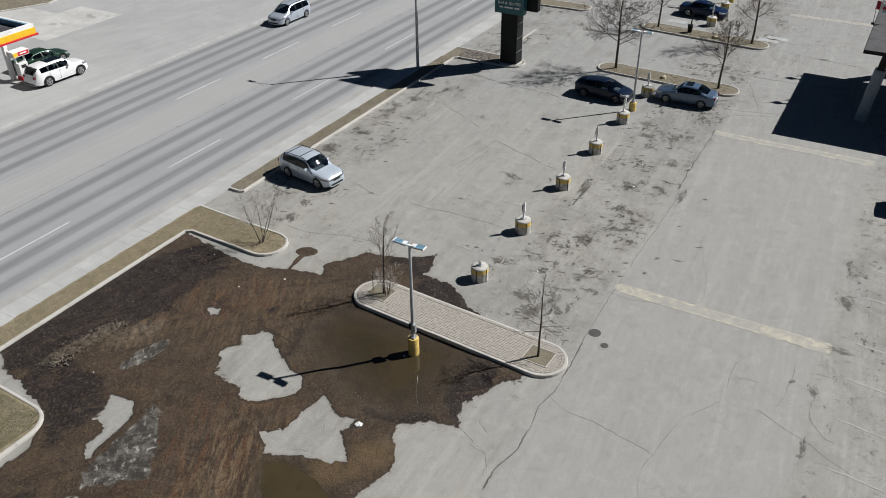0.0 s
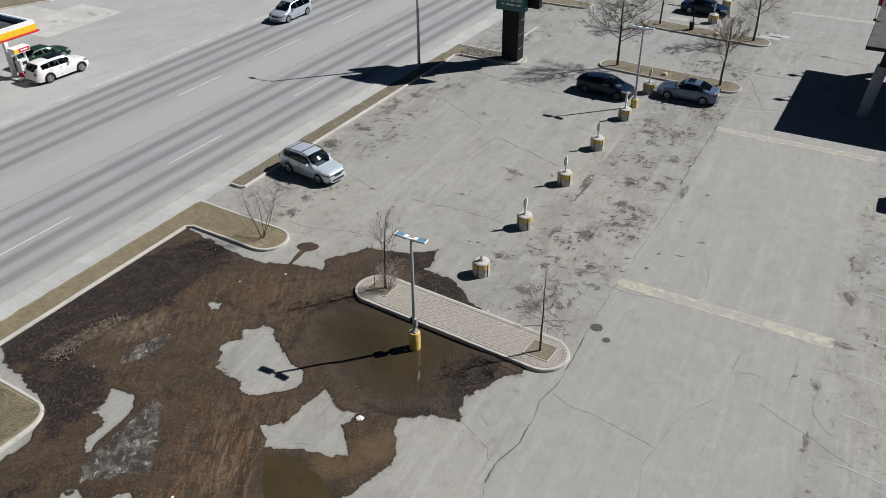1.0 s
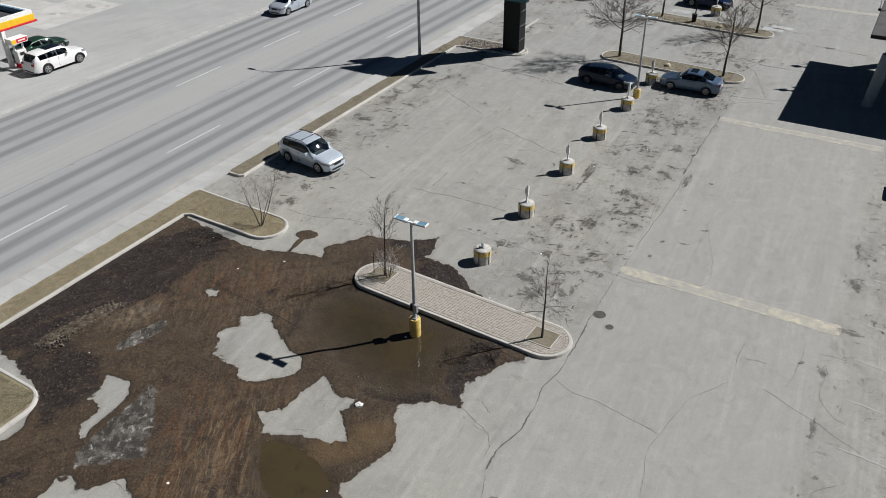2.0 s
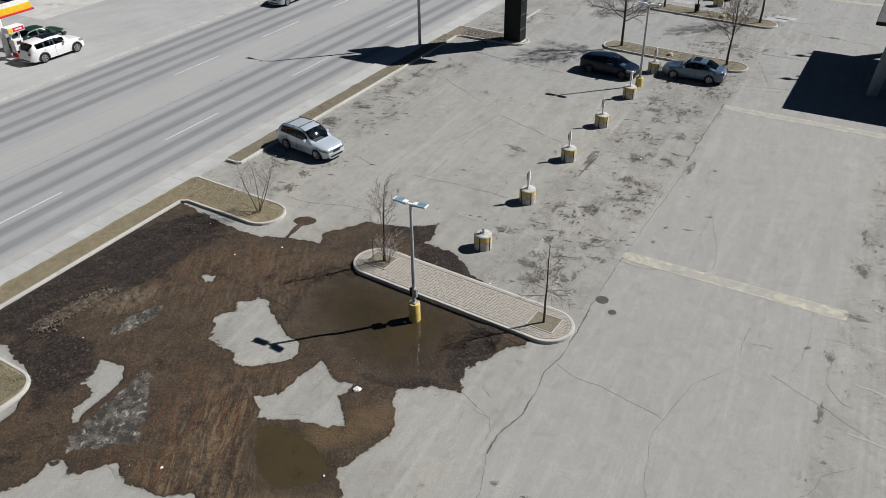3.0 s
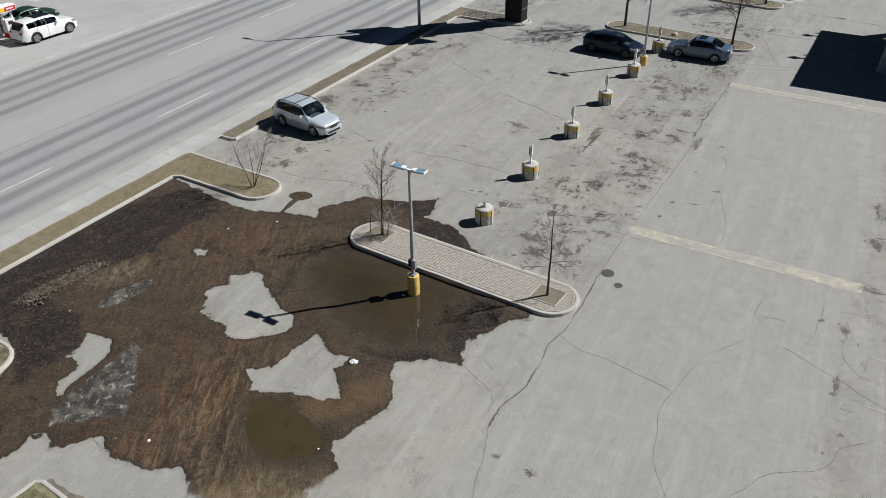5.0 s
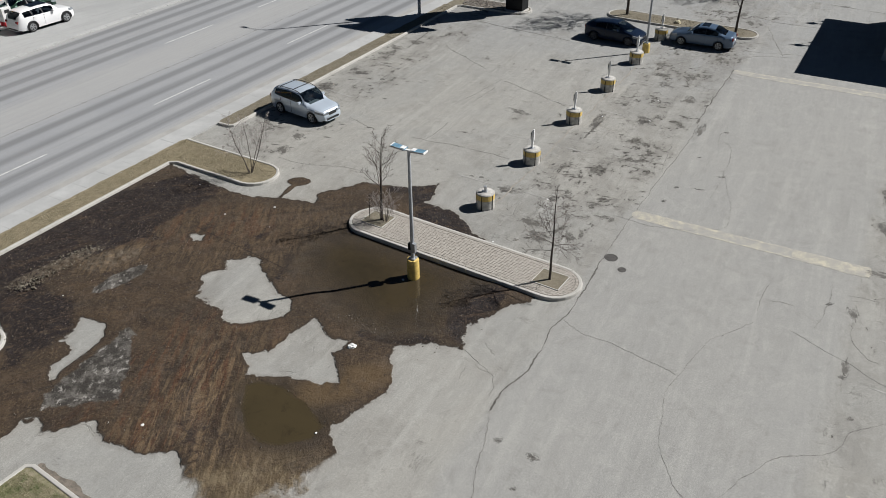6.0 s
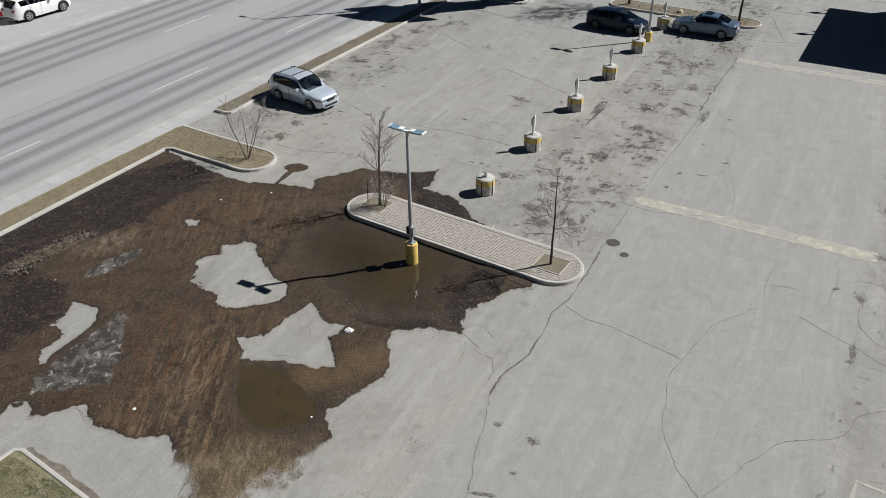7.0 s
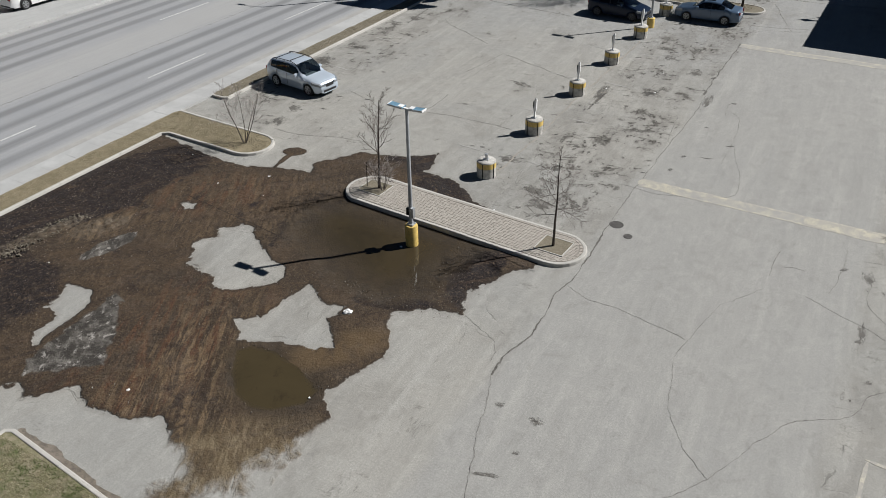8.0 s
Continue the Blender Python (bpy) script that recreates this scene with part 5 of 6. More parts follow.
def car(name, m, label, category, paint, length, width, base, r, top_line, belt, windows, roof_narrow=0.25, front_over=0.92, rails=False, sunroof=None, arch_trim=False, dark_sill=False, rims=None):
    """A car facing +x. top_line: (x, height) pairs of the roof line from rear to front; windows: x ranges of side panes; the screens lie where the roof line climbs."""
    top = thing(name, m, label, category)
    hx, hw = length / 2, width / 2
    zr_top = max(z for _, z in top_line)
    xf = hx - front_over
    xr = xf - base
    keys = [k for k, _ in top_line]
    deck, roof_r, roof_f, cowl = windows["deck"], windows["roof_r"], windows["roof_f"], windows["cowl"]
    xs = set(np.round(np.linspace(-hx, hx, 45), 3).tolist()) | {round(k, 3) for k in keys}
    ra = r + 0.055
    for w in (xf, xr):
        xs |= {round(w + ra * math.cos(radians(a)), 3) for a in range(0, 181, 20)}
    for a, b in windows["side"]:
        xs |= {round(a, 3), round(b, 3)}
    xs |= {deck, roof_r, roof_f, cowl, -hx + 0.04, hx - 0.04, -hx + 0.14, hx - 0.14}
    xs = sorted(xs)
    merged = [xs[0]]
    important = {round(k, 3) for pair in windows["side"] for k in pair} | {deck, roof_r, roof_f, cowl, round(hx, 3)}
    for x in xs[1:]:
        if x - merged[-1] > 0.035 or x in important:
            merged.append(x)
    xs = merged

    def ring(x):
        zt, zb = curve_table(x, top_line), lerp_table(x, belt)
        u = abs(x) / hx
        w = hw * (1 - (0.3 if x > 0 else 0.24) * max(0, (u - 0.66) / 0.34) ** 2.6)
        g = min(max((zt - zb - 0.02) / 0.26, 0), 1)
        g = g * g * (3 - 2 * g)
        sill = 0.25 + (0.07 if u > 0.93 else 0)
        for c in (xf, xr):
            if abs(x - c) < ra:
                sill = max(sill, r + math.sqrt(max(ra * ra - (x - c) ** 2, 0)))
        zs = min(zb - 0.09, zt - 0.13)
        full = max((zt - zb) / max(zr_top - zb, 0.1), 0)
        wr = w * (0.955 - roof_narrow * full)
        m1 = max(sill + 0.03, min(0.5, zs - 0.12))
        m2 = max(m1 + 0.02, min(0.7, zs - 0.05))

        def mix(cabin, bonnet):
            return tuple(p * g + q * (1 - g) for p, q in zip(cabin, bonnet))

        zc = zt - 0.13
        p6 = mix((w * 0.955, zb), (w * 0.94, zt - 0.105))
        p7 = mix(((w * 0.955 + wr) / 2 + 0.012, (zb + zc) / 2), (w * 0.89, zt - 0.058))
        p8 = mix((wr, zc), (w * 0.79, zt - 0.03))
        p9 = mix((wr * 0.93, zt - 0.06), (w * 0.62, zt - 0.008))
        p10 = mix((wr * 0.78, zt - 0.022), (w * 0.4, zt - 0.003))
        return [(0, 0.22), (w * 0.7, 0.22), (w * 0.96, sill), (w * 0.992, m1), (w, m2), (w * 0.985, max(zs, m2 + 0.03)), p6, p7, p8, p9, p10, (0, zt)]

    rings = [ring(x) for x in xs]
    groups = {}

    def add(key, quad):
        groups.setdefault(key, []).append(quad)

    for i in range(len(xs) - 1):
        a, b, mx = rings[i], rings[i + 1], (xs[i] + xs[i + 1]) / 2
        for s in (1, -1):
            for j in range(11):
                q = [(xs[i], s * a[j][0], a[j][1]), (xs[i], s * a[j + 1][0], a[j + 1][1]), (xs[i + 1], s * b[j + 1][0], b[j + 1][1]), (xs[i + 1], s * b[j][0], b[j][1])]
                if s > 0:
                    q = q[::-1]
                key = "body"
                if j in (6, 7):
                    for k, (wa, wb) in enumerate(windows["side"]):
                        if wa < mx < wb:
                            key = ("side_window", s, k)
                    if key == "body" and windows["side"][0][0] < mx < windows["side"][-1][1]:
                        key = ("window_pillar", s, sum(mx > wb for _, wb in windows["side"]))
                elif j >= 9 and roof_f < mx < cowl:
                    key = "windscreen"
                elif j >= 9 and deck < mx < roof_r:
                    key = "rear_window"
                elif j == 1 and dark_sill:
                    key = "sill_trim"
                add(key, q)
    for end, x in ((0, xs[0]), (-1, xs[-1])):
        ringp = rings[end]
        loop = [(x, p[0], p[1]) for p in ringp] + [(x, -p[0], p[1]) for p in ringp[-2:0:-1]]
        add("body", loop if end == 0 else loop[::-1])
    for key, quads in groups.items():
        bm, seen = bmesh.new(), {}
        for q in quads:
            vs = []
            for p in q:
                k = tuple(round(c, 4) for c in p)
                if k not in seen:
                    seen[k] = bm.verts.new(p)
                if seen[k] not in vs:
                    vs.append(seen[k])
            if len(vs) > 2:
                try:
                    bm.faces.new(vs)
                except ValueError:
                    pass
        bmesh.ops.recalc_face_normals(bm, faces=bm.faces)
        nm = key if isinstance(key, str) else key[0]
        if nm != "body":
            bm.normal_update()
            f = list(bm.faces)[0]
            if f.normal.dot(f.calc_center_median() - Vector((0, 0, 0.6))) < 0:
                bmesh.ops.reverse_faces(bm, faces=bm.faces)
        ob = part(nm, bm, paint if nm == "body" else (M_PLASTIC if nm in ("sill_trim", "window_pillar") else M_SCREEN if nm == "windscreen" else M_TINT), top, "" if nm in ("body", "sill_trim", "window_pillar") else "dark tinted glass")
        smooth(ob, 48)
    part("underbody", box(-hx + 0.2, hx - 0.2, -hw * 0.68, hw * 0.68, 0.16, min(0.6, r * 1.7)), M_BLACK, top)
    part("cabin_floor", box(deck + 0.5, cowl - 0.1, -hw * 0.82, hw * 0.82, 0.6, 0.66), M_CABIN, top, "dark cabin floor")
    part("dashboard", box(cowl - 0.62, cowl - 0.05, -hw * 0.8, hw * 0.8, 0.66, lerp_table(cowl, belt) - 0.1, 0.05), M_CABIN, top, "dark dashboard")
    for s in (1, -1):
        y, x = s * hw * 0.42, roof_f - 0.62
        bm = box(x, x + 0.5, y - 0.25, y + 0.25, 0.66, 0.82, 0.04)
        for lo, hi, half in ((0.8, 1.12, 0.24), (1.16, 1.32, 0.12)):
            more = box(x - 0.16, x + 0.02, y - half, y + half, lo, min(hi, zr_top - 0.2), 0.04)
            tmp = bpy.data.meshes.new("seat_piece")
            more.to_mesh(tmp)
            bm.from_mesh(tmp)
            bpy.data.meshes.remove(tmp)
        part("front_seat", bm, M_CABIN, top, "grey cloth front seat")
    x = roof_f - 1.55
    part("rear_seat", box(x, x + 0.55, -hw * 0.68, hw * 0.68, 0.66, 1.0, 0.05), M_CABIN, top, "grey cloth rear bench")
    for x in (xf, xr):
        for s in (1, -1):
            wheel(top, x, s * (hw - 0.115), r, s, rims or M_ALLOY)
            if arch_trim:
                bm = bmesh.new()
                pts = [(x + (ra + 0.02) * math.cos(radians(a)), r + (ra + 0.02) * math.sin(radians(a))) for a in range(-10, 191, 20)]
                for (xa, za), (xb, zb) in zip(pts, pts[1:]):
                    tube((xa, s * (hw - 0.01), za), (xb, s * (hw - 0.01), zb), 0.045, 0.045, 5, bm)
                part("arch_trim", bm, M_PLASTIC, top, "black plastic arch trim")
    nose = lerp_table(hx - 0.14, top_line)
    tail = min(lerp_table(-hx + 0.14, top_line), lerp_table(-hx + 0.2, belt) + 0.05)
    w_end = hw * 0.78
    for s in (1, -1):
        a, b = sorted((s * (w_end * 0.56), s * (w_end * 0.95)))
        vs, fs = [], []
        along = [hx - 0.58, hx - 0.46, hx - 0.34, hx - 0.22, hx - 0.12, hx - 0.04]
        for k, x in enumerate(along):
            g = ring(x)
            lo, up_ = nose - 0.2 + 0.1 * (1 - k / 5), nose - 0.06 + 0.11 * (1 - k / 5) ** 1.3
            up_ = min(up_, g[11][1] - 0.02)
            vs += [(x, s * (g[4][0] + 0.006), lo), (x, s * (g[4][0] + 0.006), up_), (x, s * (g[4][0] - 0.09), up_ + 0.025)]
        vs += [(hx + 0.008, s * w_end * 0.5, nose - 0.2), (hx + 0.008, s * w_end * 0.5, nose - 0.08), (hx - 0.07, s * w_end * 0.5, nose - 0.03)]
        for k in range(len(along)):
            fs += [(3 * k, 3 * k + 3, 3 * k + 4, 3 * k + 1), (3 * k + 1, 3 * k + 4, 3 * k + 5, 3 * k + 2)]
        part("headlight", (vs, fs), M_LENS, top, "clear headlight")
        a, b = sorted((s * (w_end * 0.7), s * (w_end * 1.03)))
        part("taillight", box(-hx - 0.006, -hx + 0.16, a, b, tail - 0.3, tail - 0.12, 0.025), M_TAIL, top, "red tail light")
        xm = windows["side"][-1][1] - 0.12
        a, b = sorted((s * (hw * 0.93), s * (hw + 0.17)))
        part("mirror", box(xm - 0.07, xm + 0.08, a, b, lerp_table(xm, belt) - 0.02, lerp_table(xm, belt) + 0.14, 0.03), paint, top)
        for k, (wa, wb) in enumerate(windows["side"][-2:]):
            a, b = sorted((s * (hw * 0.985), s * (hw + 0.018)))
            z = lerp_table(wa, belt) - 0.14
            part("door_handle", box(wa + 0.02, wa + 0.2, a, b, z - 0.018, z + 0.018, 0.008), paint, top)
            a, b = sorted((s * (hw * 0.98), s * (hw + 0.003)))
            part("door_seam", box(wa - 0.045, wa - 0.037, a, b, 0.36, lerp_table(wa, belt) - 0.07), M_BLACK, top)
    part("grille", box(hx - 0.06, hx + 0.012, -w_end * 0.42, w_end * 0.42, nose - 0.27, nose - 0.1, 0.02), M_PLASTIC, top, "dark grille")
    part("bumper_intake", box(hx - 0.08, hx + 0.01, -w_end * 0.7, w_end * 0.7, 0.28, 0.42, 0.02), M_PLASTIC, top)
    part("plate", box(-hx - 0.014, -hx + 0.02, -0.16, 0.16, 0.62, 0.74), M_WHITE, top, "pale number plate")
    part("rear_bumper_trim", box(-hx - 0.01, -hx + 0.08, -w_end * 0.8, w_end * 0.8, 0.28, 0.4, 0.02), M_PLASTIC, top)
    zr = max(z for _, z in top_line)
    if rails:
        for s in (1, -1):
            y = s * hw * (0.955 - roof_narrow) * 0.9
            bm = bmesh.new()
            run = [roof_r + 0.12 + (roof_f - roof_r - 0.1) * k / 12 for k in range(13)]
            high = [curve_table(x, top_line) - 0.03 + 0.05 * min(1, min(k, 12 - k) / 1.5) for k, x in enumerate(run)]
            for k in range(12):
                tube((run[k], y, high[k]), (run[k + 1], y, high[k + 1]), 0.02, 0.02, 6, bm)
            for x in (run[2], run[6], run[10]):
                tube((x, y, curve_table(x, top_line) - 0.08), (x, y, curve_table(x, top_line) + 0.02), 0.025, 0.02, 6, bm)
            part("roof_rail", bm, M_PLASTIC, top, "black roof rail")
        for x in rails:
            part("cross_bar", box(x - 0.025, x + 0.025, -hw * 0.61, hw * 0.61, curve_table(x, top_line) + 0.008, curve_table(x, top_line) + 0.03, 0.006), M_PLASTIC, top, "black cross bar")
    if sunroof:
        part("sunroof", box(sunroof[0], sunroof[1], -hw * 0.46, hw * 0.46, zr - 0.03, zr + 0.006, 0.004), M_GLASS, top, "dark glass sunroof")
    return top


P_SILVER = car_paint("silver_paint", (0.56, 0.635, 0.72), 0.3, 0.28)
P_WHITE = car_paint("white_car_paint", (0.8, 0.8, 0.8), 0.0, 0.35)
P_GREEN = car_paint("dark_green_paint", (0.022, 0.05, 0.035), 0.3, 0.3)
P_BLACK = car_paint("charcoal_paint", (0.007, 0.015, 0.034), 0.0, 0.25)
P_BLUEGREY = car_paint("blue_grey_paint", (0.09, 0.142, 0.22), 0.2, 0.28)
P_NAVY = car_paint("navy_paint", (0.006, 0.016, 0.05), 0.0, 0.25)
P_VAN = car_paint("light_silver_paint", (0.45, 0.5, 0.57), 0.3, 0.32)


def suv(h, hx, bonnet=1.06, tail=0.42):
    return [(-hx, 0.72), (-hx + 0.03, 0.92), (-hx + 0.1, 1.08), (-hx + tail + 0.08, h - 0.14), (-hx + tail + 0.35, h - 0.05), (-0.3, h), (hx - 1.95, h - 0.07), (hx - 1.2, bonnet + 0.01), (hx - 0.7, bonnet - 0.06), (hx - 0.35, bonnet - 0.12), (hx - 0.14, bonnet - 0.2), (hx - 0.04, bonnet - 0.31), (hx, bonnet - 0.44)]


def sedan(h, hx, bonnet=0.96, boot=1.06, deck_len=0.75, screen=1.0):
    return [(-hx, 0.66), (-hx + 0.04, 0.88), (-hx + 0.14, boot - 0.05), (-hx + deck_len, boot), (-hx + deck_len + 0.75, h - 0.06), (-0.15, h), (hx - 1.98, h - 0.05), (hx - 1.2, bonnet), (hx - 0.7, bonnet - 0.06), (hx - 0.35, bonnet - 0.13), (hx - 0.14, bonnet - 0.21), (hx - 0.04, bonnet - 0.31), (hx, bonnet - 0.42)]


SF = 4.6 / 2
car("suv", pose(-30.72, 36.22, 0, 0, 0, -8), "silver compact SUV parked with its tail over the kerb", "car", P_SILVER, 4.6, 1.86, 2.70, 0.36,
    suv(1.69, SF, 1.04), [(-SF, 1.2), (-0.9, 1.12), (0.4, 1.06), (SF - 1.2, 1.02), (SF, 0.8)],
    dict(deck=-SF + 0.12, roof_r=-SF + 0.5, roof_f=SF - 1.95, cowl=SF - 1.22, side=[(-SF + 0.62, -SF + 1.12), (-SF + 1.18, -SF + 1.98), (-SF + 2.05, -SF + 2.95)]), roof_narrow=0.16, rails=(-1.35, -0.25), dark_sill=False)
EX = 5.05 / 2
car("suv", pose(-60.42, 40.1, 0.05, 0, 0, 87.5), "white full-size SUV standing beside a fuel pump", "car", P_WHITE, 5.05, 2.0, 3.025, 0.39,
    suv(1.76, EX, 1.16, 0.4), [(-EX, 1.25), (0.4, 1.18), (EX - 1.2, 1.1), (EX, 0.92)],
    dict(deck=-EX + 0.12, roof_r=-EX + 0.5, roof_f=EX - 1.95, cowl=EX - 1.22, side=[(-EX + 0.62, -EX + 1.3), (-EX + 1.36, -EX + 2.2), (-EX + 2.27, -EX + 3.2)]), sunroof=(-0.9, 0.45), arch_trim=True, dark_sill=True)
GR = 4.8 / 2
car("sedan", pose(-64.35, 41.6, 0.05, 0, 0, 87), "dark green sedan standing at the far side of the pump", "car", P_GREEN, 4.85, 1.85, 2.8, 0.35,
    sedan(1.46, GR), [(-GR, 1.04), (0.4, 0.98), (GR - 1.2, 0.93), (GR, 0.7)],
    dict(deck=-GR + 0.78, roof_r=-GR + 1.5, roof_f=GR - 1.98, cowl=GR - 1.22, side=[(-GR + 1.25, -GR + 2.1), (-GR + 2.18, -GR + 3.2)]))
VN = 5.0 / 2
car("minivan", pose(-53.3, 62.15, 0.006, 0, 0, -90), "light silver minivan driving in the far lane of the road", "car", P_VAN, 4.95, 1.95, 3.03, 0.35,
    [(-VN, 0.75), (-VN + 0.04, 1.0), (-VN + 0.1, 1.1), (-VN + 0.36, 1.66), (-VN + 0.7, 1.74), (0.0, 1.77), (VN - 2.0, 1.7), (VN - 0.95, 1.1), (VN - 0.5, 0.98), (VN - 0.14, 0.84), (VN - 0.04, 0.74), (VN, 0.6)],
    [(-VN, 1.14), (0.4, 1.08), (VN - 1.0, 1.02), (VN, 0.82)],
    dict(deck=-VN + 0.12, roof_r=-VN + 0.4, roof_f=VN - 2.0, cowl=VN - 0.97, side=[(-VN + 0.5, -VN + 1.4), (-VN + 1.46, -VN + 2.45), (-VN + 2.52, -VN + 3.4)]), rails=(-1.2,))
PR = 4.46 / 2
car("hatchback", pose(-18.75, 58.15, 0, 0, 0, -4), "charcoal hatchback parked nose to a concrete footing", "car", P_BLACK, 4.46, 1.745, 2.70, 0.32,
    [(-PR, 0.75), (-PR + 0.05, 1.04), (-PR + 0.1, 1.17), (-PR + 0.75, 1.36), (-PR + 1.5, 1.46), (0.0, 1.49), (PR - 1.95, 1.45), (PR - 0.85, 0.98), (PR - 0.45, 0.88), (PR - 0.14, 0.76), (PR - 0.04, 0.68), (PR, 0.55)],
    [(-PR, 1.08), (0.0, 0.98), (PR - 0.9, 0.9), (PR, 0.72)],
    dict(deck=-PR + 0.12, roof_r=-PR + 0.75, roof_f=PR - 1.95, cowl=PR - 0.87, side=[(-PR + 0.95, -PR + 1.75), (-PR + 1.82, -PR + 2.8)]), rims=M_SHADED_ALLOY)
SE = 4.57 / 2
car("sedan", pose(-12.8, 60.15, 0, 0, 0, 181), "blue-grey sedan parked beside a bed with a bare tree", "car", P_BLUEGREY, 4.57, 1.79, 2.685, 0.32,
    sedan(1.51, SE, 0.98, 1.1, 0.62), [(-SE, 1.07), (0.4, 1.0), (SE - 1.2, 0.95), (SE, 0.74)],
    dict(deck=-SE + 0.64, roof_r=-SE + 1.38, roof_f=SE - 1.98, cowl=SE - 1.22, side=[(-SE + 1.1, -SE + 1.95), (-SE + 2.02, -SE + 3.05)]), sunroof=(-0.42, 0.1))
NV = 4.6 / 2
car("sedan", pose(-17.3, 82.6, 0, 0, 0, -2), "navy blue sedan parked in a far row", "car", P_NAVY, 4.6, 1.79, 2.7, 0.33,
    sedan(1.46, NV), [(-NV, 1.04), (0.4, 0.98), (NV - 1.2, 0.93), (NV, 0.72)],
    dict(deck=-NV + 0.77, roof_r=-NV + 1.5, roof_f=NV - 1.98, cowl=NV - 1.22, side=[(-NV + 1.2, -NV + 2.05), (-NV + 2.12, -NV + 3.1)]))
DK = 4.8 / 2
car("suv", pose(4.85, 50.2, 0, 0, 0, 2), "black SUV parked beside the stall lines", "car", P_BLACK, 4.8, 1.9, 2.8, 0.37,
    suv(1.75, DK), [(-DK, 1.08), (0.4, 1.0), (DK - 1.2, 0.98), (DK, 0.8)],
    dict(deck=-DK + 0.12, roof_r=-DK + 0.5, roof_f=DK - 1.95, cowl=DK - 1.22, side=[(-DK + 0.62, -DK + 1.2), (-DK + 1.26, -DK + 2.1), (-DK + 2.17, -DK + 3.1)]))


# ---- street lamp by the road ----
def street_lamp():
    top = thing("street_lamp", pose(-34.86, 56.44, 0.1), "tall grey street lamp beside the pavement", "street lamp")
    smooth(part("pole", lathe([(0.13, 0), (0.125, 1.2), (0.07, 11.4), (0.05, 11.5)], 14), M_POLE, top, "tall tapered steel pole"))
    part("base_flange", lathe([(0.24, 0), (0.24, 0.05), (0.2, 0.07)], 16), M_STEEL, top)
    bm = bmesh.new()
    pts = [(0, 0, 11.35), (-0.5, -0.02, 11.62), (-1.1, -0.04, 11.72), (-1.55, -0.05, 11.7)]
    for a, b in zip(pts, pts[1:]):
        tube(a, b, 0.04, 0.035, 8, bm)
    part("arm", bm, M_POLE, top)
    part("lamp_head", box(-2.1, -1.5, -0.17, 0.07, 11.6, 11.74, 0.04), M_STEEL, top, "flat cobra-head lantern")


street_lamp()


# ---- hotel sign ----
def text_part(words, size, m, mat, parent, name="lettering"):
    cu = bpy.data.curves.new("words", "FONT")
    cu.body, cu.size, cu.extrude, cu.align_x, cu.align_y = words, size, 0.008, "CENTER", "CENTER"
    tmp = new("words", cu)
    bpy.context.view_layer.update()
    me = bpy.data.meshes.new_from_object(tmp.evaluated_get(bpy.context.evaluated_depsgraph_get()))
    bpy.data.objects.remove(tmp)
    me.materials.clear()
    me.materials.append(mat)
    ob = new(name, me)
    ob.parent = parent
    ob.matrix_basis = m
    return ob


def pylon_sign():
    top = thing("pylon_sign", pose(-28.45, 61.45, 0.1), "tall black pylon sign with a teal cabinet", "sign")
    part("column", box(-0.75, 0.75, -0.6, 0.6, 0, 4.5, 0.02), M_BLACK, top, "black clad column")
    for z in (1.1, 2.3, 3.5):
        part("panel_joint", box(0.752, 0.758, -0.56, 0.56, z, z + 0.03), M_STEEL, top, "thin pale joint")
    cab = part("cabinet", box(-1.35, 1.3, -0.72, 0.0, 4.35, 9.0, 0.08), M_TEAL, top, "teal sign cabinet")
    part("rear_cabinet", box(-1.0, 2.2, 0.12, 0.75, 4.55, 9.0, 0.08), M_BLACK, top, "black rear cabinet")
    part("upper_board", box(-1.2, 3.7, -0.8, -0.45, 9.0, 12.6, 0.05), M_TEAL, top, "wide teal upper board")
    part("upper_rear_board", box(-1.95, 2.9, 0.45, 0.8, 9.0, 12.1, 0.05), M_BLACK, top, "wide dark rear board")
    part("upper_frame", box(-0.5, 0.5, -0.449, 0.449, 9.0, 12.0), M_BLACK, top)
    for k, (x, w, h) in enumerate(((-0.72, 0.3, 0.42), (-0.38, 0.22, 0.32), (-0.1, 0.22, 0.32), (0.12, 0.08, 0.45), (0.26, 0.08, 0.34), (0.46, 0.2, 0.4), (0.74, 0.24, 0.42))):
        part("logo_stroke", box(x - w / 2, x + w / 2, -0.735, -0.7, 5.62, 5.62 + h, 0.012), M_WHITE, cab, "white stroke of the logo")
    for k, ch in enumerate("INN & SUITES"):
        if ch != " ":
            text_part(ch, 0.33, pose(-0.99 + 0.178 * k, -0.724, 5.24, 90, 0, 0), M_WHITE, cab, "letter")
    for k in range(12):
        x = -0.86 + k * 0.152
        if k not in (2, 8):
            part("small_letter_bar", box(x, x + 0.11, -0.733, -0.7, 4.83, 4.96), M_WHITE, cab, "small pale letter bar")
    part("foot_ring", lathe([(1.02, -0.05), (1.02, 0.06), (0.98, 0.08)], 24), M_KERB, top, "pale concrete foot")


pylon_sign()


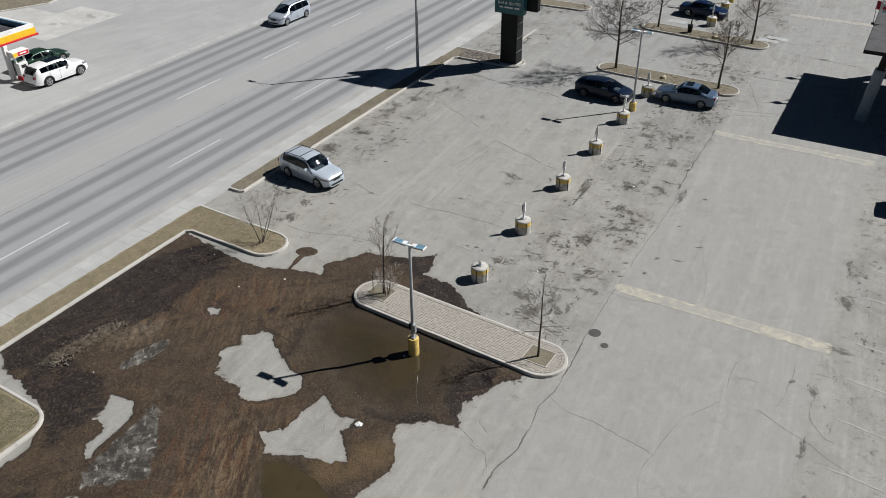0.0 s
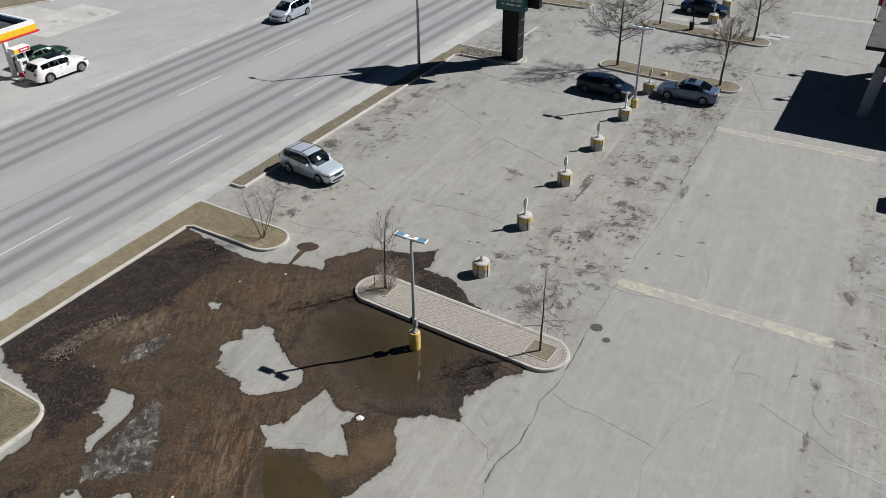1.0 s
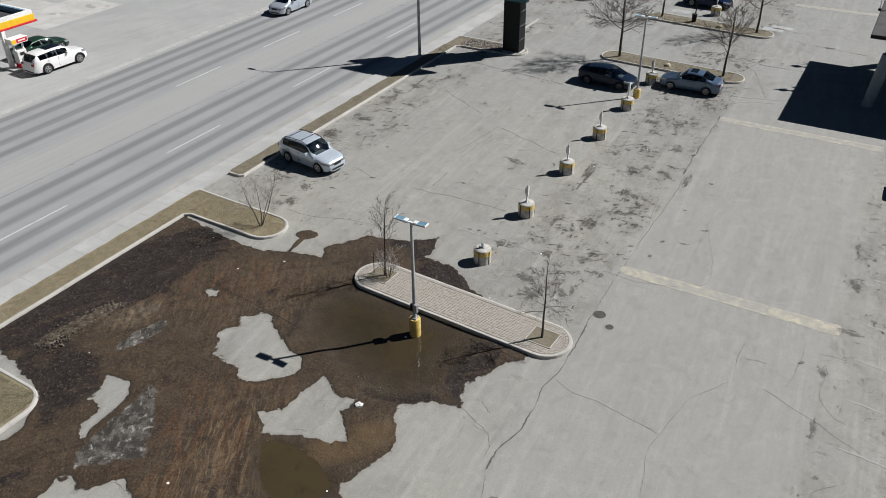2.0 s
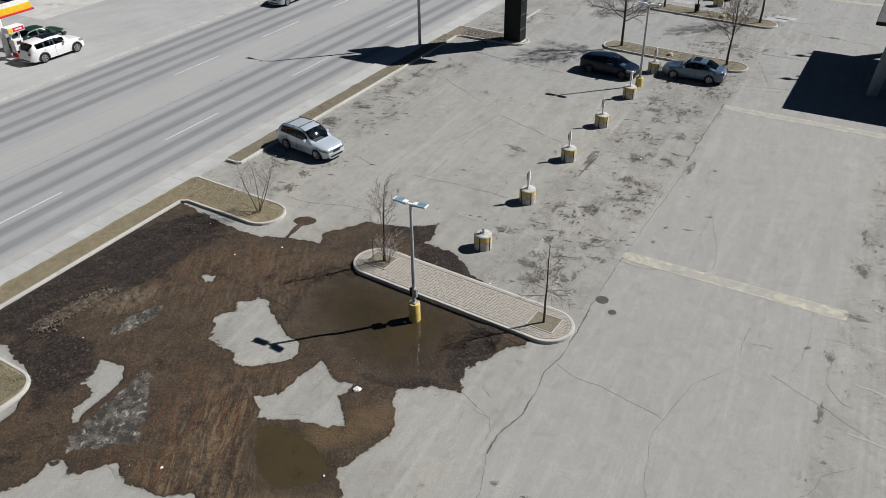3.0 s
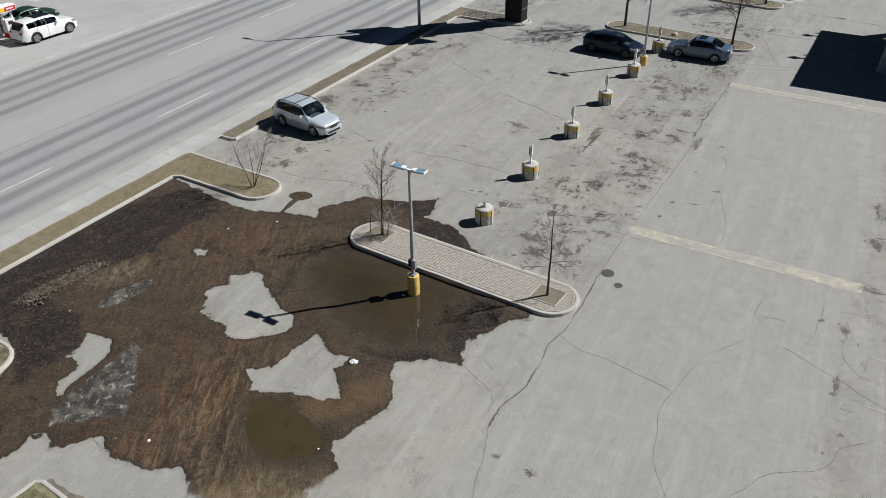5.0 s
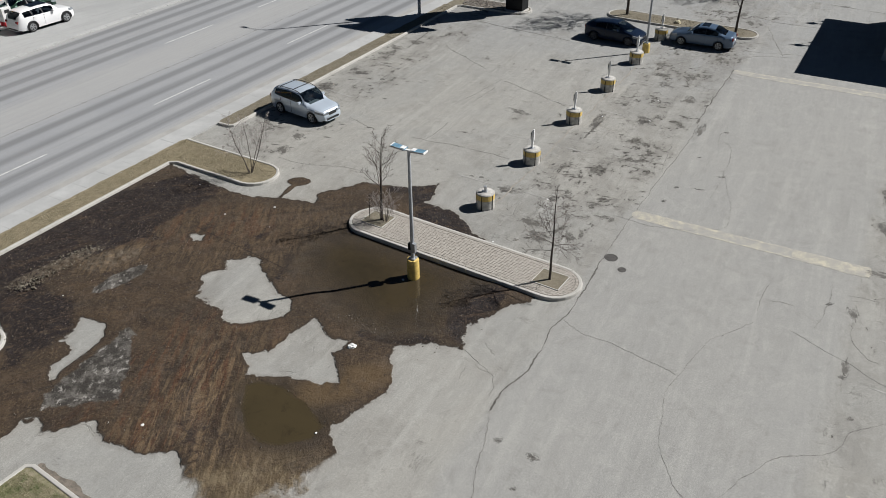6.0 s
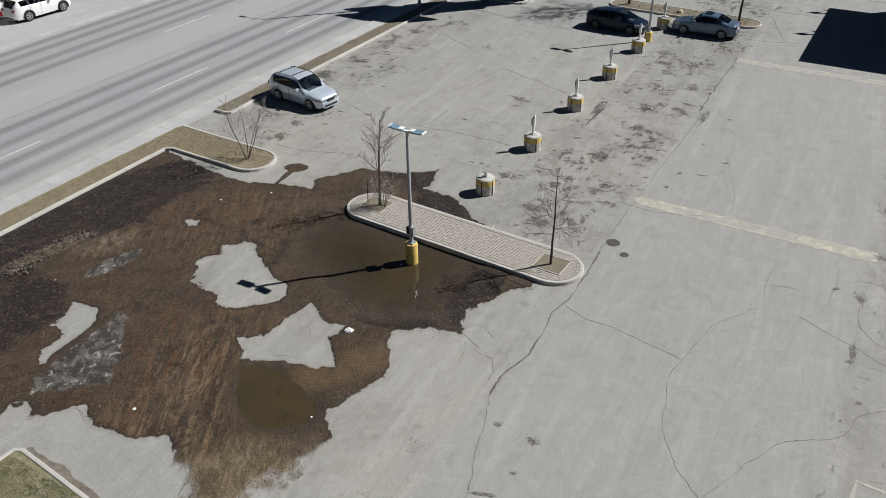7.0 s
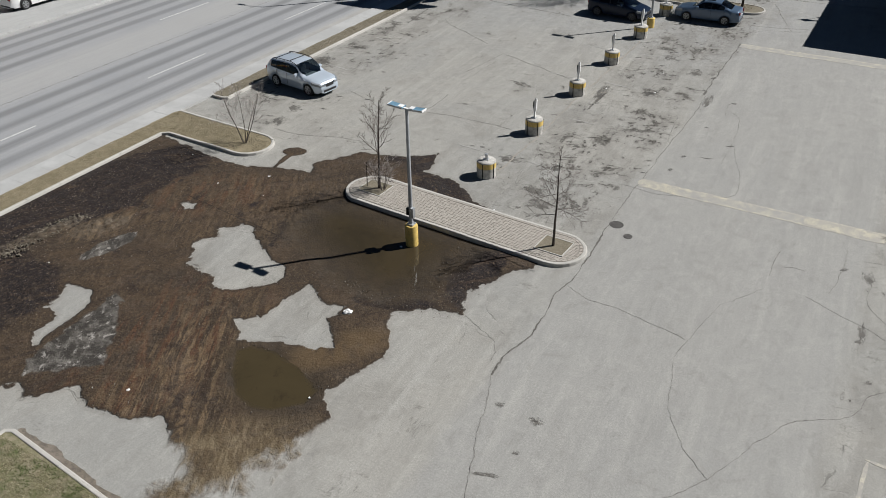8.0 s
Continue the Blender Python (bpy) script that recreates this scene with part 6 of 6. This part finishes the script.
# ---- hotel entrance canopy ----
def entrance_canopy():
    top = thing("entrance_canopy", pose(0, 0, 0), "dark flat-roofed entrance canopy on a stout pale column", "canopy")
    roof = part("roof", box(-1.62, 16.0, 61.5, 75.0, 5.3, 5.55, 0.03), M_BLACK, top, "dark fascia of the roof")
    for k in range(9):
        x0 = -1.58 + k * 1.95
        part("roof_sheet", box(x0, x0 + 1.94, 61.54, 74.96, 5.55, 5.565 + 0.004 * (k % 2), 0.004), M_ROOF, roof, "weathered dark roofing sheet")
    column = part("column", lathe([(0.4, -0.1), (0.4, 3.9), (0.38, 3.95)], 32), M_SHADED_COLUMN, top, "round pale column, leaning slightly, coloured blue-grey as in the roof's shade")
    column.matrix_basis = pose(-0.64, 62.9, 0, 0, 6, 0)
    smooth(column, 40)
    part("neck", lathe([(0.26, 3.95), (0.26, 5.3)], 20), M_BLACK, column, "dark steel neck")
    second = part("column", lathe([(0.78, -0.1), (0.78, 3.7), (0.75, 3.75)], 32), M_WHITE, top, "thick round pale column")
    second.location = (-0.15 + 12.5, 62.95, 0)
    third = part("column", lathe([(0.5, -0.1), (0.5, 5.3)], 32), M_BLACK, top, "dark column")
    third.location = (0.6, 73.6, 0)
    part("meter_box", box(0.5, 0.95, 62.25, 62.5, 0.8, 1.3, 0.02), M_WHITE, column, "small white box on the column")
    return top


entrance_canopy()


def flag(at, lean, label):
    top = thing("flag", pose(*at), label, "flag")
    part("staff", tube((0, 0, 0), (lean, 0, 1.75), 0.025, 0.02, 8), M_STEEL, top, "thin steel staff")
    part("bracket", box(-0.12, 0.1, -0.1, 0.1, -0.1, 0.05, 0.01), M_BLACK, top)
    bms = [bmesh.new() for _ in range(3)]
    for k in range(16):
        a, b = k / 16, (k + 1) / 16
        q = []
        for u in (a, b):
            x = lean * 0.9 + 1.15 * u
            y = 0.1 * math.sin(u * 9)
            z = 1.68 - 0.35 * u
            q.append(((x, y, z), (x - 0.03, y + 0.02, z - 0.62)))
        bm = bms[0] if u <= 0.26 else bms[1] if u <= 0.76 else bms[2]
        bm.faces.new([bm.verts.new(p) for p in (q[0][0], q[0][1], q[1][1], q[1][0])])
    for bm, mat, nm in zip(bms, (M_RED, M_WHITE, M_RED), ("red_field", "white_field", "red_field")):
        ob = part(nm, bm, mat, top, "waving %s cloth" % nm[:-6].replace("_", ""))
        ob.modifiers.new("cloth", "SOLIDIFY").thickness = 0.01
    bm = bmesh.new()
    leaf = [(math.sin(2 * math.pi * k / 14) * (0.17 if k % 2 == 0 else 0.09), math.cos(2 * math.pi * k / 14) * (0.17 if k % 2 == 0 else 0.09)) for k in range(14)]
    for dy in (-0.012, 0.012):
        bm.faces.new([bm.verts.new((lean * 0.9 + 0.575 + u, 0.1 * math.sin(4.5 + u * 7.8) + dy, 1.2 + w)) for u, w in leaf])
    part("emblem", bm, M_RED, top, "red leaf shape")
    return top


flag((-1.7, 68.4, 5.5), -0.1, "small red and white flag on the canopy roof edge")
flag((-1.7, 74.2, 5.5), -0.1, "small red and white flag on the far corner of the canopy")


# ---- filling station ----
def station_canopy():
    top = thing("station_canopy", pose(0, 0, 0.05), "filling station canopy with yellow, white and red fascia", "canopy")
    x0, x1, y0, y1 = -75.0, -59.15, 14.0, 38.4
    part("deck", box(x0 + 0.3, x1 - 0.3, y0 + 0.3, y1 - 0.3, 4.75, 5.0), M_ROOF, top, "gravel covered flat roof")
    part("soffit", box(x0 + 0.1, x1 - 0.1, y0 + 0.1, y1 - 0.1, 4.5, 4.74), M_WHITE, top)
    for nm, z0, z1, mat, out, lab in (("fascia_red", 4.45, 4.58, M_RED, 0.16, "red edge strip"), ("fascia_yellow", 4.58, 5.05, M_BRIGHT_YELLOW, 0.05, "bright yellow band"), ("fascia_white", 5.05, 5.35, M_WHITE, 0.0, "white upper band")):
        t = 0.3
        for a in ((x1 - t + out, x1 + out, y0 - out, y1 + out), (x0 - out, x0 + t - out, y0 - out, y1 + out), (x0 + t - out, x1 - t + out, y1 - t + out, y1 + out), (x0 + t - out, x1 - t + out, y0 - out, y0 + t - out)):
            part(nm, box(a[0], a[1], a[2], a[3], z0, z1, 0.02), mat, top, lab)
    part("parapet_cap", box(x0 + 0.3, x1 - 0.3, y1 - 0.5, y1 - 0.302, 5.0, 5.38), M_SOLAR, top, "blue-grey inner parapet")
    for x in (-63.4, -71.0):
        for y in (38.05, 28.0, 18.0):
            part("column", box(x - 0.16, x + 0.16, y - 0.16, y + 0.16, 0, 4.5, 0.02), M_WHITE, top, "white steel column")
    return top


station_canopy()


def fuel_pump(at, label):
    top = thing("fuel_pump", pose(at[0], at[1], 0.05), label, "fuel pump", "pumps of the filling station")
    part("plinth", box(-0.6, 0.6, -1.1, 1.1, 0, 0.14, 0.03), M_PAD, top, "concrete plinth")
    part("body", box(-0.3, 0.3, -0.42, 0.42, 0.14, 1.55, 0.03), M_WHITE, top, "white pump body")
    part("skirt", box(-0.31, 0.31, -0.43, 0.43, 0.14, 0.5, 0.02), M_RED, top, "red lower skirt")
    for s in (1, -1):
        a, b = sorted((s * 0.3, s * 0.32))
        part("screen", box(a, b, -0.2, 0.2, 1.15, 1.4), M_PLASTIC, top, "dark display")
        part("nozzle", tube((s * 0.36, 0.25, 0.9), (s * 0.34, 0.25, 1.25), 0.03, 0.04, 8), M_PLASTIC, top)
    for y in (-0.4, 0.4):
        part("post", box(-0.1, 0.1, y - 0.05, y + 0.05, 1.55, 2.15, 0.01), M_WHITE, top)
    head = part("header", box(-0.42, 0.42, -0.75, 0.75, 2.15, 2.6, 0.03), M_WHITE, top, "white illuminated header")
    for s in (1, -1):
        a, b = sorted((s * 0.42, s * 0.428))
        part("red_panel", box(a, b, -0.3, 0.7, 2.22, 2.54), M_RED, head, "red panel")
        part("yellow_panel", box(a, b, -0.72, -0.32, 2.22, 2.54), M_BRIGHT_YELLOW, head, "yellow panel")
        a, b = sorted((s * 0.426, s * 0.434))
        part("letter_bar", box(a, b, -0.12, 0.5, 2.33, 2.44), M_WHITE, head, "white letter bar")
    part("end_panel", box(-0.36, 0.36, 0.748, 0.756, 2.22, 2.54), M_RED, head)
    return top


fuel_pump((-62.55, 38.55), "white fuel pump with a red and yellow header")
fuel_pump((-67.6, 37.8), "white fuel pump with a red and yellow header under the canopy")


# ---- small things in the far beds ----
def waste_bin(at):
    top = thing("waste_bin", pose(at[0], at[1], 0.12), "black waste bin on a post in an earth bed", "bin")
    smooth(part("bin", lathe([(0.2, 0.05), (0.24, 0.7), (0.26, 0.72)], 16), M_BLACK, top))
    part("post", box(-0.05, 0.05, 0.24, 0.32, 0, 1.9, 0.01), M_BLACK, top)
    part("notice", box(-0.12, 0.12, 0.2, 0.24, 1.5, 1.9, 0.01), M_BLACK, top, "dark notice plate")


waste_bin((-17.0, 76.5))


def tree_stake(at):
    ob = part("tree_stake", tube((0, 0, -0.1), (0.03, 0.02, 1.25), 0.022, 0.018, 7), M_BARK)
    ob.location = (at[0], at[1], 0.15)
    return tagged(ob, "thin dark wooden stake beside the young tree", "stake")


tree_stake((-20.05, 27.45))


def rock(at, s, mat, label, seed, z=0.1):
    rnd = random.Random(seed)
    bm = bmesh.new()
    bmesh.ops.create_icosphere(bm, subdivisions=2, radius=s)
    for v in bm.verts:
        v.co *= 1 + 0.35 * noise.noise(v.co * (1.6 / s) + Vector((seed, 0, 0)))
        v.co.z = max(v.co.z * 0.75, -s * 0.3)
    ob = part("rock", bm, mat, None)
    ob.location = (at[0], at[1], z + s * 0.28)
    return tagged(ob, label, "rock")


rock((-15.7, 63.9), 0.25, M_PALE_ROCK, "pale boulder lying in an earth bed", 3)
rock((-14.5, 76.0), 0.27, M_PALE_ROCK, "pale boulder lying in a far earth bed", 8)


def crumpled_bag(at, s, label, seed):
    bm = bmesh.new()
    bmesh.ops.create_icosphere(bm, subdivisions=3, radius=s)
    for v in bm.verts:
        n = noise.noise(v.co * (2.6 / s) + Vector((seed, 2, 0)))
        v.co *= 1 + 0.5 * n
        v.co.z = max(v.co.z * 0.55, -s * 0.2)
    ob = part("litter_bag", bm, M_WHITE, None)
    ob.location = (at[0], at[1], s * 0.2)
    return tagged(ob, label, "litter")


crumpled_bag((-15.33, 19.27), 0.155, "crumpled white plastic bag lying on the wet mud", 5)
LITTER = ((-31.6, 21.9), (-26.6, 24.5), (-24.9, 26.2), (-14.0, 28.55), (-16.0, 24.0), (-23.9, 24.6), (-27.9, 16.1), (-19.2, 12.4), (-13.8, 15.0), (-20.3, 11.9), (-28.8, 23.6), (-13.4, 33.4), (-11.9, 45.0), (-12.4, 48.3), (-14.6, 44.3), (-29.9, 26.2))
for k, (x, y) in enumerate(LITTER):
    ob = crumpled_bag((x, y), 0.035 + 0.03 * ((k * 7) % 5) / 5, "small scrap of pale litter on the ground", k + 11)
    ob.name = "paper_scrap"

# ---- parking stop by the sign ----
stop = part("parking_stop", box(-1.6, 1.6, -0.1, 0.1, 0, 0.13, 0.03), M_KERB)
stop.matrix_basis = pose(-30.2, 69.0, 0, 0, 0, 90)
tagged(stop, "pale concrete parking stop", "parking stop")
for k, (x, y) in enumerate(((-19.0, 79.6), (-9.4, 78.8), (-10.1, 78.0))):
    ob = part("painted_symbol", box(x - 0.9, x + 0.9, y - 0.5, y + 0.5, 0, 0.008), worn_paint("pale_blue_paint", (0.4, 0.5, 0.58), (0.33, 0.31, 0.28), 0.45) if k == 0 else bpy.data.materials["pale_blue_paint"])
    tagged(ob, "worn pale blue painted symbol on the asphalt", kind="structure")


# ---- grass, pebbles and pavers ----
def blades(name, areas, count, high, mat, label, seed):
    rnd = random.Random(seed)
    vs, fs = [], []
    for (x0, x1, y0, y1), share in areas:
        for _ in range(int(count * share)):
            x, y = rnd.uniform(x0, x1), rnd.uniform(y0, y1)
            for _k in range(3):
                a = rnd.uniform(0, 6.283)
                h, w = high * rnd.uniform(0.5, 1.3), 0.009
                lx, ly = rnd.gauss(0, h * 0.6), rnd.gauss(0, h * 0.6)
                o = len(vs)
                c, s = math.cos(a) * w, math.sin(a) * w
                vs += [(x - c, y - s, 0.115), (x + c, y + s, 0.115), (x + lx, y + ly, 0.115 + h)]
                fs.append((o, o + 1, o + 2))
    return tagged(part(name, (vs, fs), mat), label, "grass", kind="stuff")


def blade_mat(name, a, b, c):
    m, t, bs = material(name, 0.9)
    r = per_island(t)
    k = blend(t, ramp(t, r, 0.2, 0.7), a, b)
    k = blend(t, ramp(t, grain(t, coords(t), 1.6, 5), 0.46, 0.58), k, c)
    put(t, bs.inputs["Base Color"], k)
    return m


M_STRAW = blade_mat("straw_blades", (0.25, 0.215, 0.15), (0.34, 0.298, 0.215), (0.22, 0.19, 0.125))
M_BED_LAWN = blade_mat("grey_green_blades", (0.16, 0.16, 0.1), (0.24, 0.225, 0.155), (0.1, 0.115, 0.055))
M_BLADE = blade_mat("green_blades", (0.25, 0.232, 0.135), (0.38, 0.335, 0.235), (0.13, 0.155, 0.058))
blades("dry_grass", [((-34.38, -33.2, 8, 29.7), 0.5), ((-33.1, -28.2, 27.5, 29.6), 0.25), ((-28.2, -27.1, 27.8, 29.0), 0.03), ((-34.38, -33.45, 32.5, 60), 0.35)], 26000, 0.026, M_STRAW, "short dry straw-coloured grass", 3)
blades("bed_lawn", [((-32.8, -27.3, 8.5, 13.1), 1.0)], 14000, 0.045, M_BED_LAWN, "short grey-green grass of a kerbed bed", 8)
blades("lawn_grass", [((-20.9, -12.0, 5.0, 8.5), 1.0), ((-20.9, -16.0, 8.4, 9.0), 0.12)], 18000, 0.05, M_BLADE, "short patchy green and straw grass", 5)
blades("bed_grass", [((-20.5, -10.5, 63.2, 64.8), 0.5), ((-20.5, -10.5, 75.6, 77.0), 0.5)], 3000, 0.06, M_STRAW, "dead straw grass in the earth beds", 6)


def pebbles(count, seed):
    """Loose stones and soil crumbs over the mud."""
    rnd = random.Random(seed)
    vs, fs = [], []
    spots = np.array([(rnd.uniform(-32.8, -12.5), rnd.uniform(10.5, 31.5)) for _ in range(count * 3)])
    px, py = spots[:, 0], spots[:, 1]
    free = (inside_by(px, py, MUD) > 0.1) & (inside_by(px, py, POOLS[0]) < -0.2) & (inside_by(px, py, POOLS[1]) < 0.1)
    for b in BARE:
        free &= inside_by(px, py, b) < -0.1
    for x, y in spots[free].tolist():
        if noise_at(x, y, 0.35, 3) < rnd.uniform(-0.6, 0.4):
            continue
        s = 0.009 + 0.028 * rnd.random() ** 5
        o = len(vs)
        a = rnd.uniform(0, 3)
        for k in range(4):
            vs.append((x + s * math.cos(a + k * 1.57), y + s * math.sin(a + k * 1.57), 0.0))
        vs.append((x, y, 0.03 + s * 1.1))
        fs += [(o + k, o + (k + 1) % 4, o + 4) for k in range(4)]
    return tagged(part("loose_stones", (vs, fs), M_STONES), "scattered small stones and crumbs on the mud", "gravel", kind="stuff")


M_STONES = blade_mat("loose_stone", (0.06, 0.045, 0.035), (0.2, 0.18, 0.155), (0.1, 0.08, 0.065))
pebbles(3600, 4)


def clods(name, spots, mat, label):
    """Broken lumps, each an uneven little block, at (x, y, z, size)."""
    rnd = random.Random(12)
    vs, fs = [], []
    for x, y, z, size in spots:
        o = len(vs)
        a = rnd.uniform(0, 6.283)
        c, s = math.cos(a), math.sin(a)
        for w, h in ((1.0, -0.5), (0.7, 0.45)):
            for u, v in ((-1, -0.7), (1, -0.7), (1, 0.7), (-1, 0.7)):
                u, v = u * w * rnd.uniform(0.6, 1.2) * size, v * w * rnd.uniform(0.6, 1.2) * size
                vs.append((x + u * c - v * s, y + u * s + v * c, z + h * size * rnd.uniform(0.7, 1.3)))
        fs += [tuple(o + i for i in f) for f in ((4, 5, 6, 7), (0, 1, 5, 4), (1, 2, 6, 5), (2, 3, 7, 6), (3, 0, 4, 7))]
    return tagged(part(name, (vs, fs), mat), label, "rubble", kind="stuff")


rnd = random.Random(31)
heap = []
for k in range(520):
    f = rnd.random()
    x, y = RIDGE[0][0] + (RIDGE[1][0] - RIDGE[0][0]) * f, RIDGE[0][1] + (RIDGE[1][1] - RIDGE[0][1]) * f
    x, y = x + rnd.gauss(0, 0.27) + 0.25 * noise_at(0, y, 0.8, 4), y + rnd.gauss(0, 0.12)
    heap.append((x, y, 0.08 + 0.05 * noise_at(x, y, 3, 5), 0.016 + 0.05 * rnd.random() ** 2))
M_BED_STONE = blade_mat("bed_stone", (0.13, 0.115, 0.1), (0.3, 0.28, 0.255), (0.2, 0.18, 0.16))
M_CLOD = blade_mat("dry_clod", (0.07, 0.058, 0.043), (0.19, 0.166, 0.13), (0.115, 0.097, 0.074))
clods("clod_ridge", heap, M_CLOD, "ridge of broken dry soil clods pushed up on the mud")
clods("shore_grit", [(rnd.gauss(-12.9, 0.55), rnd.gauss(22.6, 1.2), 0.015, rnd.uniform(0.008, 0.026)) for _ in range(260)] + [(rnd.uniform(-17, -13.5), rnd.gauss(20.6, 0.25), 0.015, rnd.uniform(0.008, 0.03)) for _ in range(120)], M_STONES, "pale grit and crumbs along the shore of the puddle")
M_LEAF = blade_mat("leaf_litter", (0.16, 0.125, 0.11), (0.3, 0.255, 0.225), (0.22, 0.18, 0.16))
bits = [(-32.7 + abs(rnd.gauss(0, 1.9)), rnd.uniform(14.9, 27.0)) for _ in range(380)] + [(rnd.uniform(-32, -26), rnd.uniform(14.5, 22)) for _ in range(350)]
clods("leaf_litter", [(x, y, 0.04 + 0.02 * noise_at(x, y, 3, 5), rnd.uniform(0.007, 0.02)) for x, y in bits], M_LEAF, "small pale scraps of leaf litter over the dark mud")
pits = []
for cx, cy in ((-19.62, 27.5), (-10.42, 26.88)):
    s, c = math.sin(radians(-3.3)), math.cos(radians(-3.3))
    sq = [(cx + u * c - w * s, cy + u * s + w * c) for u, w in ((-0.6, -0.55), (0.6, -0.55), (0.6, 0.55), (-0.6, 0.55))]
    pits.append((cx, cy))
    tagged(slab(sq, 0.0, 0.174, "tree_pit", M_EARTH), "square pit of bare earth round the tree", kind="structure")
    frame_top = tagged(new("pit_edging"), "pale concrete edging of the tree pit", kind="structure")
    for k in range(4):
        a, b = Vector(sq[k]), Vector(sq[(k + 1) % 4])
        d = (b - a).normalized() * 0.04
        n = Vector((d.y, -d.x))
        slab([tuple(a - d), tuple(b + d), tuple(b + d + n), tuple(a - d + n)], 0.05, 0.186, "edging_strip", M_KERB, frame_top)


def island_pavers():
    """Running bond across the island, a straight course along the kerb."""
    top = tagged(new("island_paving"), "weathered buff and grey clay pavers of the traffic island", kind="structure")
    cx, cy, half, r, rot = ISLAND
    s, c = math.sin(radians(rot)), math.cos(radians(rot))
    rnd = random.Random(2)
    a, b = 0.2, 0.1
    me = bpy.data.meshes.new("paver")
    bm = box(-a / 2 + 0.005, a / 2 - 0.005, -b / 2 + 0.005, b / 2 - 0.005, 0.0, 0.165)
    bmesh.ops.bevel(bm, geom=[e for e in bm.edges if all(v.co.z > 0.1 for v in e.verts)], offset=0.005, segments=1, affect="EDGES")
    bm.to_mesh(me)
    me.materials.append(M_PAVER)
    tv = [v.co.copy() for v in me.vertices]
    tf = [tuple(p.vertices) for p in me.polygons]
    spots = []
    ri = r - 0.19
    cell = 2 * b
    for k in range(int(2 * r / cell) + 2):
        for j in range(int(2 * half / cell) + 2):
            for e in (-1, 1):
                along = (j + k) % 2 == 0
                u = -half + (j + 0.5) * cell + (0 if along else e * b / 2)
                w = -r + (k + 0.5) * cell + (e * b / 2 if along else 0)
                inx = max(abs(u) - (half - r), 0)
                if math.hypot(inx, abs(w)) > ri - 0.13:
                    continue
                x, y = cx + u * c - w * s, cy + u * s + w * c
                if any(abs((x - px) * c + (y - py) * s) < 0.62 and abs(-(x - px) * s + (y - py) * c) < 0.57 for px, py in pits):
                    continue
                spots.append((x, y, rot if along else rot + 90))
    rim = resample(capsule(cx, cy, half - 0.19 - 0.06, r - 0.19 - 0.06, rot)[:-1], 0.22, True)
    for p, q in zip(rim, rim[1:]):
        spots.append(((p[0] + q[0]) / 2, (p[1] + q[1]) / 2, math.degrees(math.atan2(q[1] - p[1], q[0] - p[0]))))
    vs, fs, single = [], [], 0
    for x, y, ang in sorted(spots, key=lambda q: -q[0]):
        m = pose(x, y, rnd.uniform(-0.007, -0.002), rnd.gauss(0, 0.35), rnd.gauss(0, 0.35), ang + rnd.gauss(0, 0.5))
        if (ang - rot) % 90 > 1e-6:
            m = Matrix.Translation((0, 0, 0.006)) @ m
        if single < 300:
            ob = new("paver", me)
            ob.parent = top
            ob.matrix_basis = m
            single += 1
        else:
            o = len(vs)
            vs += [m @ v for v in tv]
            fs += [tuple(i + o for i in f) for f in tf]
    m2 = M_PAVER.copy()
    m2.name = "paver_joined"
    t = m2.node_tree
    info = next(n for n in t.nodes if n.bl_idname == "ShaderNodeObjectInfo")
    geo = t.nodes.new("ShaderNodeNewGeometry")
    for l in list(info.outputs["Random"].links):
        t.links.new(geo.outputs["Random Per Island"], l.to_socket)
    tagged(part("paver_field", (vs, fs), m2, top), kind="stuff")


island_pavers()
rnd = random.Random(44)
clods("bed_gravel", [(rnd.uniform(-33.2, -29.6), rnd.uniform(60.7, 62.3), 0.15, rnd.uniform(0.03, 0.075)) for _ in range(420)], M_BED_STONE, "coarse grey-brown gravel beside the sign")
